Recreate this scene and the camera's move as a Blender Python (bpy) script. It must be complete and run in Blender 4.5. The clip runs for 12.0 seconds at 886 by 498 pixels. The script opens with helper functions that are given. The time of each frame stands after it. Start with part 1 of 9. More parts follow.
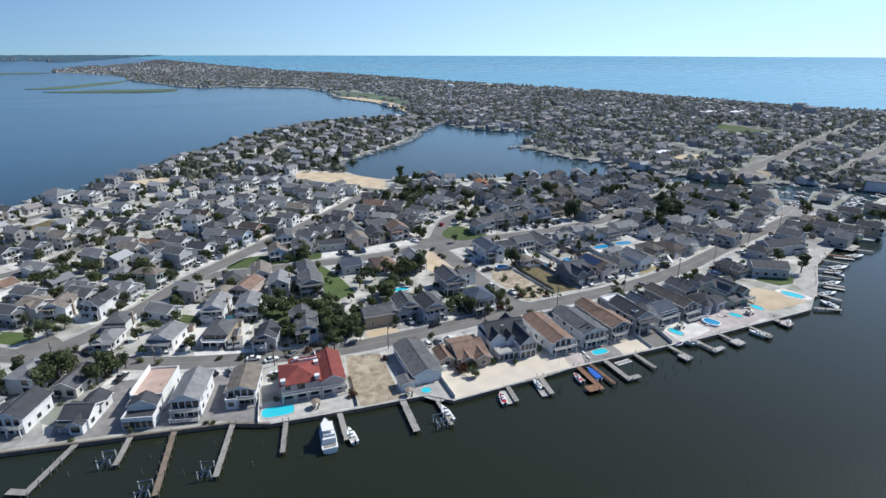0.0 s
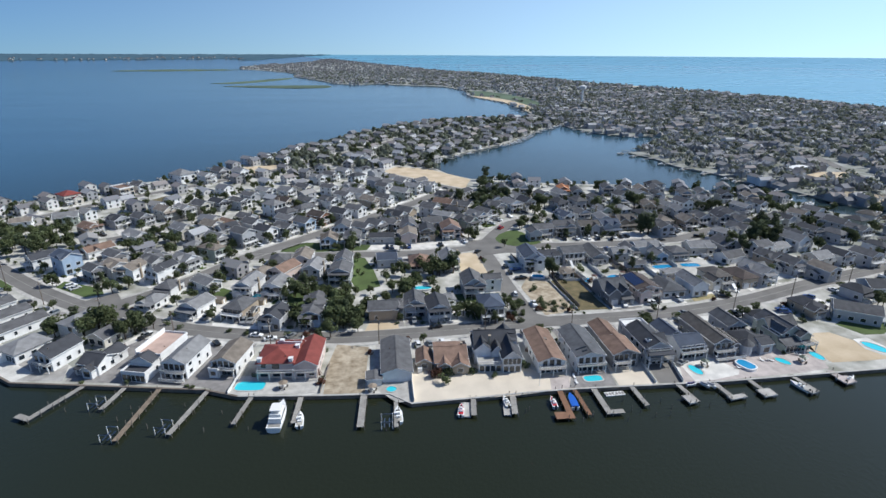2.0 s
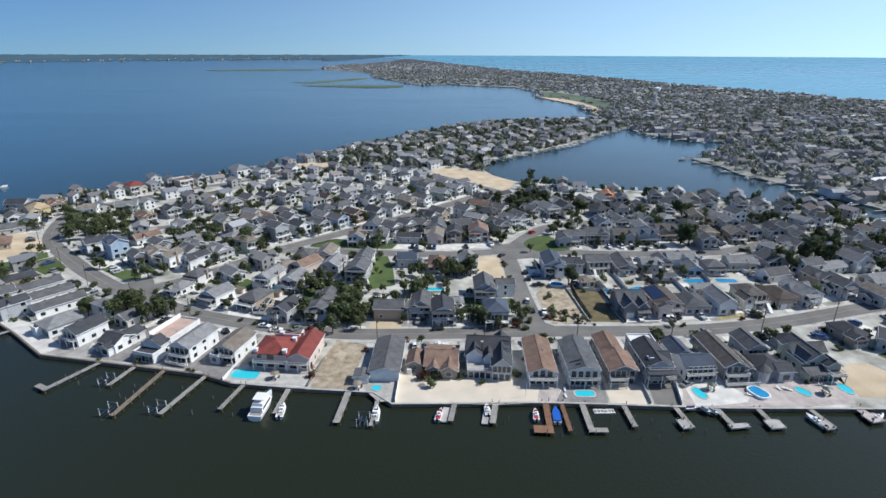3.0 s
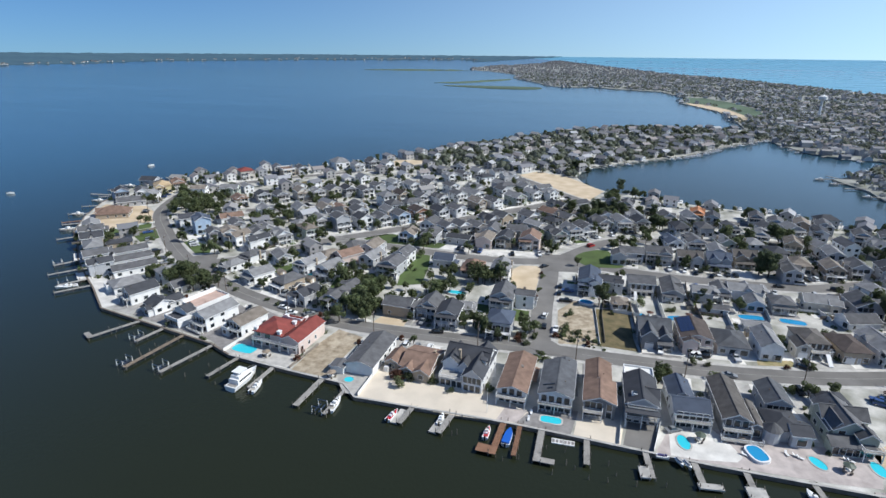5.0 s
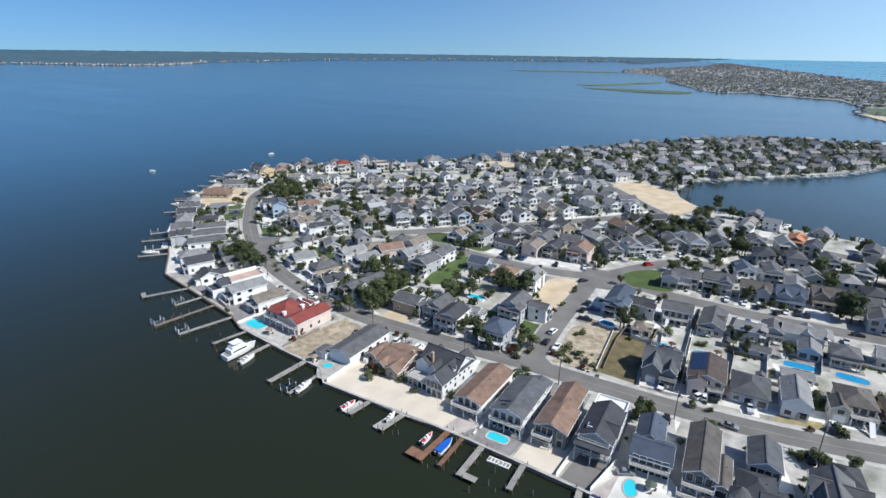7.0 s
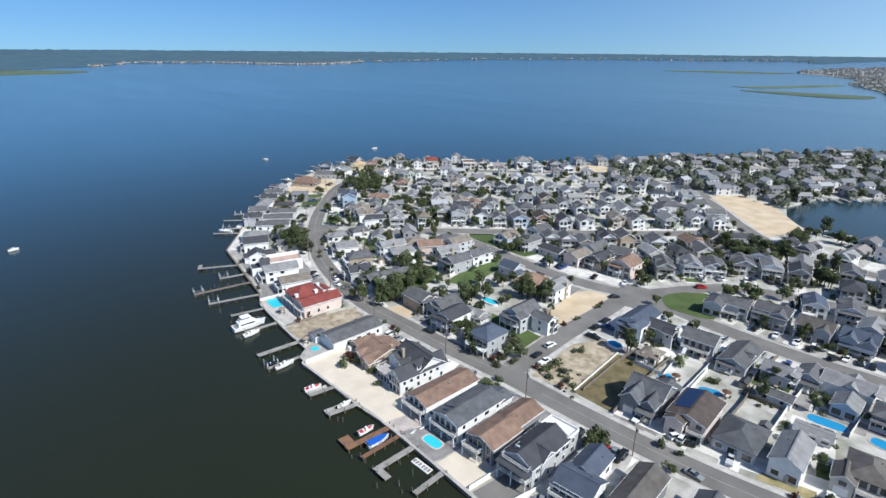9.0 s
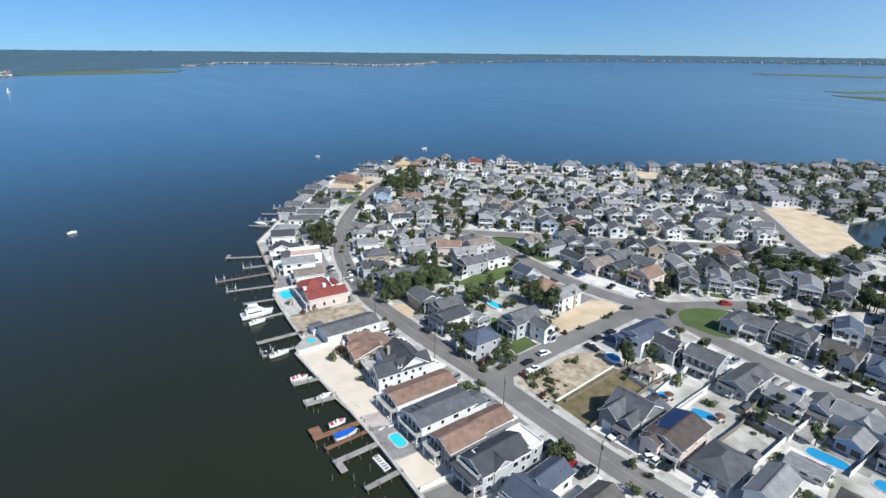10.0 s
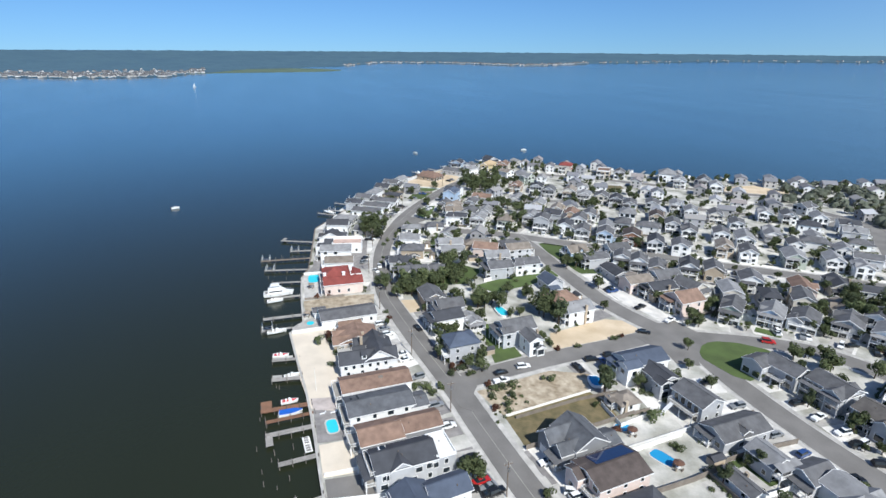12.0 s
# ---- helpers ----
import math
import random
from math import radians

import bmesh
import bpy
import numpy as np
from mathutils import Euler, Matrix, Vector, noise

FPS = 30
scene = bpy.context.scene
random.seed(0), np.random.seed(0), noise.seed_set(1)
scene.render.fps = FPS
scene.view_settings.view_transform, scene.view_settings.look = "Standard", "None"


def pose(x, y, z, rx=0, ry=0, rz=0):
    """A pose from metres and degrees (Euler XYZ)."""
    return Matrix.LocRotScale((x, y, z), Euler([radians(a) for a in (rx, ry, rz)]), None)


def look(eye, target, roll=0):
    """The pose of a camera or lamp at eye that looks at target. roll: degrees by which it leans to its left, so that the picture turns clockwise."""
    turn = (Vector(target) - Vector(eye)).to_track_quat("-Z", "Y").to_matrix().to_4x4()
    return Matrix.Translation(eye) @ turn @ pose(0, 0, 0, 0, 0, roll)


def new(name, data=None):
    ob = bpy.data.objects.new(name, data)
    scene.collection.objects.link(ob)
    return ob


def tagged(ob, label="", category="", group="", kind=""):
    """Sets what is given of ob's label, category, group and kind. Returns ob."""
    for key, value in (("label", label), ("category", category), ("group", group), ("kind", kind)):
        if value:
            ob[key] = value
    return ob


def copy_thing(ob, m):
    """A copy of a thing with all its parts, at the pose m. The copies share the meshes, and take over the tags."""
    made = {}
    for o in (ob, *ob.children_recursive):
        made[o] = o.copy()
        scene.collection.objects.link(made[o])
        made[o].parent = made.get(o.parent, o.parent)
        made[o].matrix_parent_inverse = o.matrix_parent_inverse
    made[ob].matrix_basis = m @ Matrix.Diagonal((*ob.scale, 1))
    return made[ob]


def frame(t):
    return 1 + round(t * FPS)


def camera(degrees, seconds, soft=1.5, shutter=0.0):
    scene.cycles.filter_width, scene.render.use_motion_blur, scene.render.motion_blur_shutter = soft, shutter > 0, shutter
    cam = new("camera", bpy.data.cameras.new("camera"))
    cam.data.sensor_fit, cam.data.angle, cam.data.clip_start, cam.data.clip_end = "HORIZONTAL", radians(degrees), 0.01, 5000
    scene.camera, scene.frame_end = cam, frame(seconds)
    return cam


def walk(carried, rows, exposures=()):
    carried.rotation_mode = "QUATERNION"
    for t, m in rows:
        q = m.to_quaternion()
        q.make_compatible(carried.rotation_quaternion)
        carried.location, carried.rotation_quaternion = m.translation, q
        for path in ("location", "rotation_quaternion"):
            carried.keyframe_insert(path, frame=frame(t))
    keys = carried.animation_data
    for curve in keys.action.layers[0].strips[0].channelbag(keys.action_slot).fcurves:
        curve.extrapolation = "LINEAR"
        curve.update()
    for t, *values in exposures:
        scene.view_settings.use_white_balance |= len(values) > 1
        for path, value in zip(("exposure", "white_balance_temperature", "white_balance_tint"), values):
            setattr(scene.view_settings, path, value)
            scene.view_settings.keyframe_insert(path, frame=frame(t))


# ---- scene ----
cam = camera(78.35, 12.0, soft=1.5)
ROWS = [
    (0.0, 0.01, 0.00, 100.00, 70.116, -0.123, -21.238),
    (0.5, 11.38, -2.94, 99.87, 70.099, -0.113, -17.382),
    (1.0, 24.10, -5.80, 99.77, 70.120, -0.180, -13.385),
    (1.5, 36.03, -7.68, 99.71, 70.116, -0.082, -9.641),
    (2.0, 48.87, -8.83, 99.79, 70.083, -0.247, -5.672),
    (2.5, 60.92, -9.01, 99.87, 70.125, -0.154, -1.495),
    (3.0, 74.03, -8.39, 100.25, 70.086, -0.171, 2.328),
    (5.0, 121.85, 1.73, 100.71, 70.112, -0.477, 17.810),
    (5.5, 132.99, 6.06, 100.75, 70.100, -0.366, 21.445),
    (6.0, 144.82, 11.42, 100.94, 70.080, -0.479, 25.486),
    (6.5, 155.50, 17.11, 101.08, 70.063, -0.522, 29.204),
    (7.0, 166.40, 23.93, 101.28, 70.032, -0.737, 33.321),
    (9.0, 204.36, 57.23, 101.72, 69.822, -0.490, 48.487),
    (9.5, 212.66, 67.16, 101.50, 69.948, -0.432, 52.284),
    (10.0, 220.03, 77.57, 101.70, 69.901, -0.538, 56.150),
    (10.5, 226.74, 88.60, 101.99, 69.790, -0.621, 60.003),
    (11.0, 232.73, 100.34, 102.04, 69.800, -0.663, 63.759),
    (11.5, 238.17, 112.57, 101.79, 69.866, -0.449, 67.512),
    (12.0, 242.79, 125.08, 101.74, 69.787, -0.392, 71.620),
]
walk(cam, [(t, pose(x, y, z, rx, ry, rz)) for t, x, y, z, rx, ry, rz in ROWS],
     exposures=[(0.0, 0.17), (2.5, 0.15), (5.0, 0.22), (7.0, 0.32), (9.5, 0.40), (12.0, 0.45)])

# ---- light ----
SUN_AZ, SUN_EL = 10.0, 45.0          # degrees: from +x towards +y, and above the horizon
world = bpy.data.worlds.new("sky")
scene.world = world
world.use_nodes = True
wn = world.node_tree.nodes
sky = wn.new("ShaderNodeTexSky")
sky.sky_type, sky.sun_disc = "NISHITA", False
sky.sun_elevation, sky.sun_rotation = radians(SUN_EL), radians(90.0 - SUN_AZ)
sky.altitude, sky.air_density, sky.dust_density, sky.ozone_density = 300.0, 1.0, 0.4, 7.0
wn["Background"].inputs[1].default_value = 0.070
tint = wn.new("ShaderNodeMix")
tint.data_type, tint.blend_type = "RGBA", "MULTIPLY"
tint.inputs["Factor"].default_value, tint.inputs["B"].default_value = 1.0, (0.71, 0.98, 1.23, 1.0)
co, lift = wn.new("ShaderNodeTexCoord"), wn.new("ShaderNodeMapping")   # a clear sky whose blue holds down to the horizon
lift.inputs["Location"].default_value, lift.inputs["Scale"].default_value = (0, 0, 0.06), (1, 1, 0.92)
world.node_tree.links.new(co.outputs["Generated"], lift.inputs["Vector"])
world.node_tree.links.new(lift.outputs["Vector"], sky.inputs["Vector"])
world.node_tree.links.new(sky.outputs[0], tint.inputs["A"])
# bright haze low on the sun's side
glow, side, low, thick, haze = (wn.new("ShaderNode" + k) for k in ("VectorMath", "MapRange", "SeparateXYZ", "MapRange", "Mix"))
glow.operation, glow.inputs[1].default_value = "DOT_PRODUCT", (math.cos(radians(SUN_AZ)), math.sin(radians(SUN_AZ)), 0.0)
side.interpolation_type, side.inputs["From Min"].default_value, side.inputs["From Max"].default_value = "SMOOTHSTEP", -0.75, 1.15
thick.inputs["From Min"].default_value, thick.inputs["From Max"].default_value = 0.75, 0.0
haze.data_type, haze.blend_type, haze.inputs["B"].default_value = "RGBA", "ADD", (6.0, 7.4, 7.7, 1.0)
both = wn.new("ShaderNodeMath")
both.operation = "MULTIPLY"
wl = world.node_tree.links
wl.new(co.outputs["Generated"], glow.inputs[0])
wl.new(glow.outputs["Value"], side.inputs["Value"])
wl.new(co.outputs["Generated"], low.inputs[0])
wl.new(low.outputs["Z"], thick.inputs["Value"])
wl.new(side.outputs["Result"], both.inputs[0])
wl.new(thick.outputs["Result"], both.inputs[1])
wl.new(both.outputs[0], haze.inputs["Factor"])
wl.new(tint.outputs["Result"], haze.inputs["A"])
# the bright sky round the sun itself
near_sun, ring, aureole = (wn.new("ShaderNode" + k) for k in ("VectorMath", "MapRange", "Mix"))
near_sun.operation = "DOT_PRODUCT"
near_sun.inputs[1].default_value = (math.cos(radians(SUN_EL)) * math.cos(radians(SUN_AZ)), math.cos(radians(SUN_EL)) * math.sin(radians(SUN_AZ)), math.sin(radians(SUN_EL)))
ring.interpolation_type, ring.inputs["From Min"].default_value, ring.inputs["From Max"].default_value = "SMOOTHSTEP", 0.62, 1.05
aureole.data_type, aureole.blend_type, aureole.inputs["B"].default_value = "RGBA", "ADD", (2.6, 2.8, 2.8, 1.0)
wl.new(co.outputs["Generated"], near_sun.inputs[0])
wl.new(near_sun.outputs["Value"], ring.inputs["Value"])
wl.new(ring.outputs["Result"], aureole.inputs["Factor"])
wl.new(haze.outputs["Result"], aureole.inputs["A"])
wl.new(aureole.outputs["Result"], wn["Background"].inputs[0])
sun_data = bpy.data.lights.new("sun", "SUN")
sun_data.energy, sun_data.angle, sun_data.color = 4.35, radians(0.53), (0.98, 0.975, 0.935)
sun = new("sun", sun_data)
sun_dir = Vector((math.cos(radians(SUN_EL)) * math.cos(radians(SUN_AZ)), math.cos(radians(SUN_EL)) * math.sin(radians(SUN_AZ)), math.sin(radians(SUN_EL))))
sun.matrix_world = look(sun_dir * 900.0, (0, 0, 0))
scene.view_settings.exposure = 0.45

# ---- materials ----
def material(name, colour, rough=0.85, vary=0.25, scale=0.6, fine=6.0, bump=0.0, metal=0.0, per_object=0.12, stain=None, spec=0.3):
    """A surface with broad stains, fine grain and a small shift from object to object."""
    m = bpy.data.materials.new(name)
    m.use_nodes = True
    nt = m.node_tree
    n, l = nt.nodes, nt.links
    b = n["Principled BSDF"]
    geo, info = n.new("ShaderNodeNewGeometry"), n.new("ShaderNodeObjectInfo")
    big, small = n.new("ShaderNodeTexNoise"), n.new("ShaderNodeTexNoise")
    big.inputs["Scale"].default_value, big.inputs["Detail"].default_value = scale, 4.0
    small.inputs["Scale"].default_value, small.inputs["Detail"].default_value = fine, 3.0
    l.new(geo.outputs["Position"], big.inputs["Vector"])
    l.new(geo.outputs["Position"], small.inputs["Vector"])
    ramp = n.new("ShaderNodeMapRange")
    ramp.inputs["From Min"].default_value, ramp.inputs["From Max"].default_value = 0.3, 0.7
    l.new(big.outputs["Fac"], ramp.inputs["Value"])
    mix = n.new("ShaderNodeMix")
    mix.data_type = "RGBA"
    dark = stain or tuple(c * (1 - vary) for c in colour)
    mix.inputs["A"].default_value, mix.inputs["B"].default_value = (*dark, 1), (*colour, 1)
    l.new(ramp.outputs["Result"], mix.inputs["Factor"])
    hsv = n.new("ShaderNodeHueSaturation")
    l.new(mix.outputs["Result"], hsv.inputs["Color"])
    add, mul = n.new("ShaderNodeMath"), n.new("ShaderNodeMath")
    mul.operation, mul.inputs[1].default_value = "MULTIPLY", vary * 0.7
    l.new(small.outputs["Fac"], mul.inputs[0])
    shift = n.new("ShaderNodeMapRange")
    shift.inputs["To Min"].default_value = 1.0 - per_object - vary * 0.35
    shift.inputs["To Max"].default_value = 1.0 + per_object - vary * 0.35
    l.new(info.outputs["Random"], shift.inputs["Value"])
    l.new(mul.outputs[0], add.inputs[0])
    l.new(shift.outputs["Result"], add.inputs[1])
    l.new(add.outputs[0], hsv.inputs["Value"])
    l.new(hsv.outputs["Color"], b.inputs["Base Color"])
    b.inputs["Roughness"].default_value, b.inputs["Metallic"].default_value = rough, metal
    b.inputs["Specular IOR Level"].default_value = spec
    if bump:
        bn = n.new("ShaderNodeBump")
        bn.inputs["Strength"].default_value, bn.inputs["Distance"].default_value = bump, 0.1
        l.new(small.outputs["Fac"], bn.inputs["Height"])
        l.new(bn.outputs["Normal"], b.inputs["Normal"])
    return m

def striped(name, colour, step=0.2, axis="Z", depth=0.35, rough=0.7, vary=0.15):
    """Lap siding or boards: fine regular shadow lines in the relief, over the stained colour."""
    m = material(name, colour, rough, vary, 0.5, 5.0)
    n, l = m.node_tree.nodes, m.node_tree.links
    wave, co = n.new("ShaderNodeTexWave"), n.new("ShaderNodeTexCoord")
    wave.wave_profile, wave.bands_direction = "SAW", axis
    wave.inputs["Scale"].default_value = 1.0 / step / 3.183
    l.new(co.outputs["Object"], wave.inputs["Vector"])
    bn = n.new("ShaderNodeBump")
    bn.inputs["Strength"].default_value, bn.inputs["Distance"].default_value = depth, 0.03
    l.new(wave.outputs["Fac"], bn.inputs["Height"])
    l.new(bn.outputs["Normal"], n["Principled BSDF"].inputs["Normal"])
    return m

def water_material(name, deep, ripple, rough, far_sky_blue=None):
    m = bpy.data.materials.new(name)
    m.use_nodes = True
    n, l = m.node_tree.nodes, m.node_tree.links
    b = n["Principled BSDF"]
    geo = n.new("ShaderNodeNewGeometry")
    big, small, ramp = n.new("ShaderNodeTexNoise"), n.new("ShaderNodeTexNoise"), n.new("ShaderNodeMix")
    big.inputs["Scale"].default_value, big.inputs["Detail"].default_value = 0.006, 5.0
    small.inputs["Scale"].default_value, small.inputs["Detail"].default_value = 0.9, 6.0
    stretch = n.new("ShaderNodeMapping")
    stretch.inputs["Scale"].default_value = (0.35, 1.6, 1.0)
    stretch.inputs["Rotation"].default_value = (0, 0, radians(-35))
    l.new(geo.outputs["Position"], stretch.inputs["Vector"])
    l.new(stretch.outputs["Vector"], big.inputs["Vector"])
    l.new(geo.outputs["Position"], small.inputs["Vector"])
    ramp.data_type = "RGBA"
    ramp.inputs["A"].default_value = (*deep, 1)
    ramp.inputs["B"].default_value = (*[c * 1.5 for c in deep], 1)
    l.new(big.outputs["Fac"], ramp.inputs["Factor"])
    l.new(ramp.outputs["Result"], b.inputs["Base Color"])
    if far_sky_blue:                         # olive and silty by the shore, sky reflection painted in as blue farther out
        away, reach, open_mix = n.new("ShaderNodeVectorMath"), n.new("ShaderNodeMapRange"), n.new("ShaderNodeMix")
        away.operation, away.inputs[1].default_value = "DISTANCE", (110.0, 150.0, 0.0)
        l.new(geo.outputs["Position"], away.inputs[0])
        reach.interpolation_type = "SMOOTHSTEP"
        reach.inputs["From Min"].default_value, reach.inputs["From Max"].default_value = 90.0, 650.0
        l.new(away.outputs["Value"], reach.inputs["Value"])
        open_mix.data_type, open_mix.inputs["B"].default_value = "RGBA", (*far_sky_blue, 1)
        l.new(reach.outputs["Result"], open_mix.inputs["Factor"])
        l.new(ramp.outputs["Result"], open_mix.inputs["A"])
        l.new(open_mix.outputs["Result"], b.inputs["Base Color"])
    rr = n.new("ShaderNodeMapRange")
    rr.inputs["From Min"].default_value, rr.inputs["From Max"].default_value = 0.35, 0.65
    rr.inputs["To Min"].default_value, rr.inputs["To Max"].default_value = rough * 0.93, rough * 1.1
    l.new(big.outputs["Fac"], rr.inputs["Value"])
    l.new(rr.outputs["Result"], b.inputs["Roughness"])
    b.inputs["IOR"].default_value = 1.333
    bn = n.new("ShaderNodeBump")
    bn.inputs["Strength"].default_value, bn.inputs["Distance"].default_value = ripple, 0.12
    l.new(small.outputs["Fac"], bn.inputs["Height"])
    l.new(bn.outputs["Normal"], b.inputs["Normal"])
    return m

def glass_material(name, tint, rough=0.05):
    m = bpy.data.materials.new(name)
    m.use_nodes = True
    b = m.node_tree.nodes["Principled BSDF"]
    b.inputs["Base Color"].default_value, b.inputs["Roughness"].default_value = (*tint, 1), rough
    b.inputs["IOR"].default_value, b.inputs["Specular IOR Level"].default_value = 1.52, 0.8
    return m

def island_material(name, colours, rough=0.9, vary=0.3):
    """Pieces of one mesh that each take their own colour of a set."""
    m = bpy.data.materials.new(name)
    m.use_nodes = True
    n, l = m.node_tree.nodes, m.node_tree.links
    b, geo, ramp = n["Principled BSDF"], n.new("ShaderNodeNewGeometry"), n.new("ShaderNodeValToRGB")
    ramp.color_ramp.interpolation = "CONSTANT"
    el = ramp.color_ramp.elements
    while len(el) < len(colours):
        el.new(0.5)
    for i, c in enumerate(colours):
        el[i].position = i / len(colours)
        el[i].color = (*c, 1)
    l.new(geo.outputs["Random Per Island"], ramp.inputs["Fac"])
    noise_node, mul = n.new("ShaderNodeTexNoise"), n.new("ShaderNodeMix")
    noise_node.inputs["Scale"].default_value, noise_node.inputs["Detail"].default_value = 1.3, 4.0
    l.new(geo.outputs["Position"], noise_node.inputs["Vector"])
    mul.data_type, mul.blend_type = "RGBA", "MULTIPLY"
    mul.inputs["Factor"].default_value = vary
    l.new(ramp.outputs["Color"], mul.inputs["A"])
    l.new(noise_node.outputs["Color"], mul.inputs["B"])
    l.new(mul.outputs["Result"], b.inputs["Base Color"])
    b.inputs["Roughness"].default_value = rough
    return m

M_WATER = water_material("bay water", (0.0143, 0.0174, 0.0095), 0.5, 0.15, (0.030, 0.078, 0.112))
M_OCEAN = water_material("shallow sea water", (0.075, 0.235, 0.320), 0.15, 0.28)
M_LAND = material("pale gravel and sand lots", (0.60, 0.58, 0.535), 0.95, 0.45, 0.11, 1.6, 0.3, per_object=0, stain=(0.21, 0.21, 0.17))
M_TOWN = material("sandy town ground", (0.36, 0.362, 0.35), 0.95, 0.45, 0.05, 0.5, per_object=0, stain=(0.15, 0.16, 0.12))
M_ASPHALT = material("worn asphalt", (0.205, 0.195, 0.182), 0.92, 0.28, 0.12, 3.0, per_object=0.05)
M_CONCRETE = material("concrete", (0.50, 0.48, 0.445), 0.9, 0.35, 0.4, 4.0, per_object=0.1)
M_PAVER = material("grey pavers", (0.28, 0.265, 0.255), 0.9, 0.35, 0.5, 8.0, per_object=0.1)
M_TERRACE = material("worn grey terrace paving", (0.36, 0.345, 0.325), 0.9, 0.35, 0.4, 5.0, per_object=0.1)
M_PEBBLE = material("white pebbles", (0.73, 0.705, 0.655), 0.95, 0.3, 0.25, 5.0, 0.4, per_object=0.08)
M_SAND = material("beach sand", (0.60, 0.49, 0.35), 0.97, 0.3, 0.12, 2.0, 0.3, per_object=0.05, stain=(0.46, 0.36, 0.24))
M_SANDPALE = material("raked pale sand", (0.68, 0.60, 0.49), 0.97, 0.16, 0.15, 3.0, 0.3, per_object=0.05)
M_PINKPAVE = material("pinkish paving", (0.50, 0.44, 0.41), 0.92, 0.3, 0.4, 6.0, per_object=0.06)
M_DIRT = material("bare dirt with scrub", (0.48, 0.41, 0.31), 0.97, 0.45, 0.4, 2.2, 0.4, stain=(0.23, 0.18, 0.12))
M_DRYGRASS = material("dry brown grass", (0.185, 0.145, 0.078), 0.95, 0.45, 0.3, 2.0, 0.4, stain=(0.085, 0.078, 0.040))
M_STRAW = material("yellowed front yard grass", (0.36, 0.29, 0.17), 0.95, 0.4, 0.35, 2.5, 0.4, stain=(0.20, 0.18, 0.08))
M_GRASS = material("lawn", (0.085, 0.125, 0.040), 0.95, 0.35, 0.15, 3.0, 0.4, stain=(0.06, 0.085, 0.03))
# grass colour lifted a little to carry the haze over the bay
M_MARSH = material("marsh grass", (0.115, 0.165, 0.105), 0.95, 0.4, 0.01, 0.4, per_object=0.1)
M_WOODGREY = striped("weathered dock boards", (0.36, 0.34, 0.31), 0.15, "Y", 0.5, 0.85, 0.3)
M_WOODBROWN = striped("brown dock boards", (0.24, 0.13, 0.08), 0.15, "Y", 0.5, 0.8, 0.3)
M_WOODTAN = striped("sun-tanned dock boards", (0.26, 0.205, 0.155), 0.15, "Y", 0.5, 0.85, 0.3)
M_PILE = material("weathered piling", (0.19, 0.17, 0.145), 0.9, 0.4, 1.0, 5.0)
M_CAPWOOD = material("brown weathered cap timber", (0.20, 0.165, 0.135), 0.9, 0.35, 0.5, 3.0, per_object=0.05)
M_BULK = striped("timber bulkhead", (0.26, 0.22, 0.18), 0.3, "X", 0.5, 0.9, 0.4)
M_WHITE = material("white paint", (0.75, 0.745, 0.73), 0.5, 0.06, 0.5, 4.0, per_object=0.03)
M_GLASS = glass_material("window glass", (0.02, 0.028, 0.035))
M_POOL = water_material("pool water", (0.03, 0.42, 0.50), 0.2, 0.05)
M_POOLBLUE = water_material("deep pool water", (0.018, 0.205, 0.385), 0.2, 0.05)
M_FENCE = material("white vinyl fence", (0.74, 0.73, 0.70), 0.5, 0.1, 0.6, 3.0)
M_FENCEWOOD = material("weathered fence", (0.22, 0.19, 0.16), 0.9, 0.3, 0.6, 3.0)
M_POLE = material("utility pole wood", (0.17, 0.13, 0.10), 0.9, 0.3, 0.8, 5.0)
M_RUBBER = material("tyre rubber", (0.02, 0.02, 0.02), 0.9, 0.2)
M_CHROME = material("steel", (0.5, 0.5, 0.5), 0.3, 0.1, metal=1.0)
M_BARK = material("bark", (0.10, 0.075, 0.055), 0.95, 0.4, 2.0, 9.0)
M_LINE = material("road paint", (0.36, 0.35, 0.31), 0.8, 0.35, 0.8, 4.0)
M_SOLAR = glass_material("solar panel", (0.015, 0.025, 0.07), 0.12)
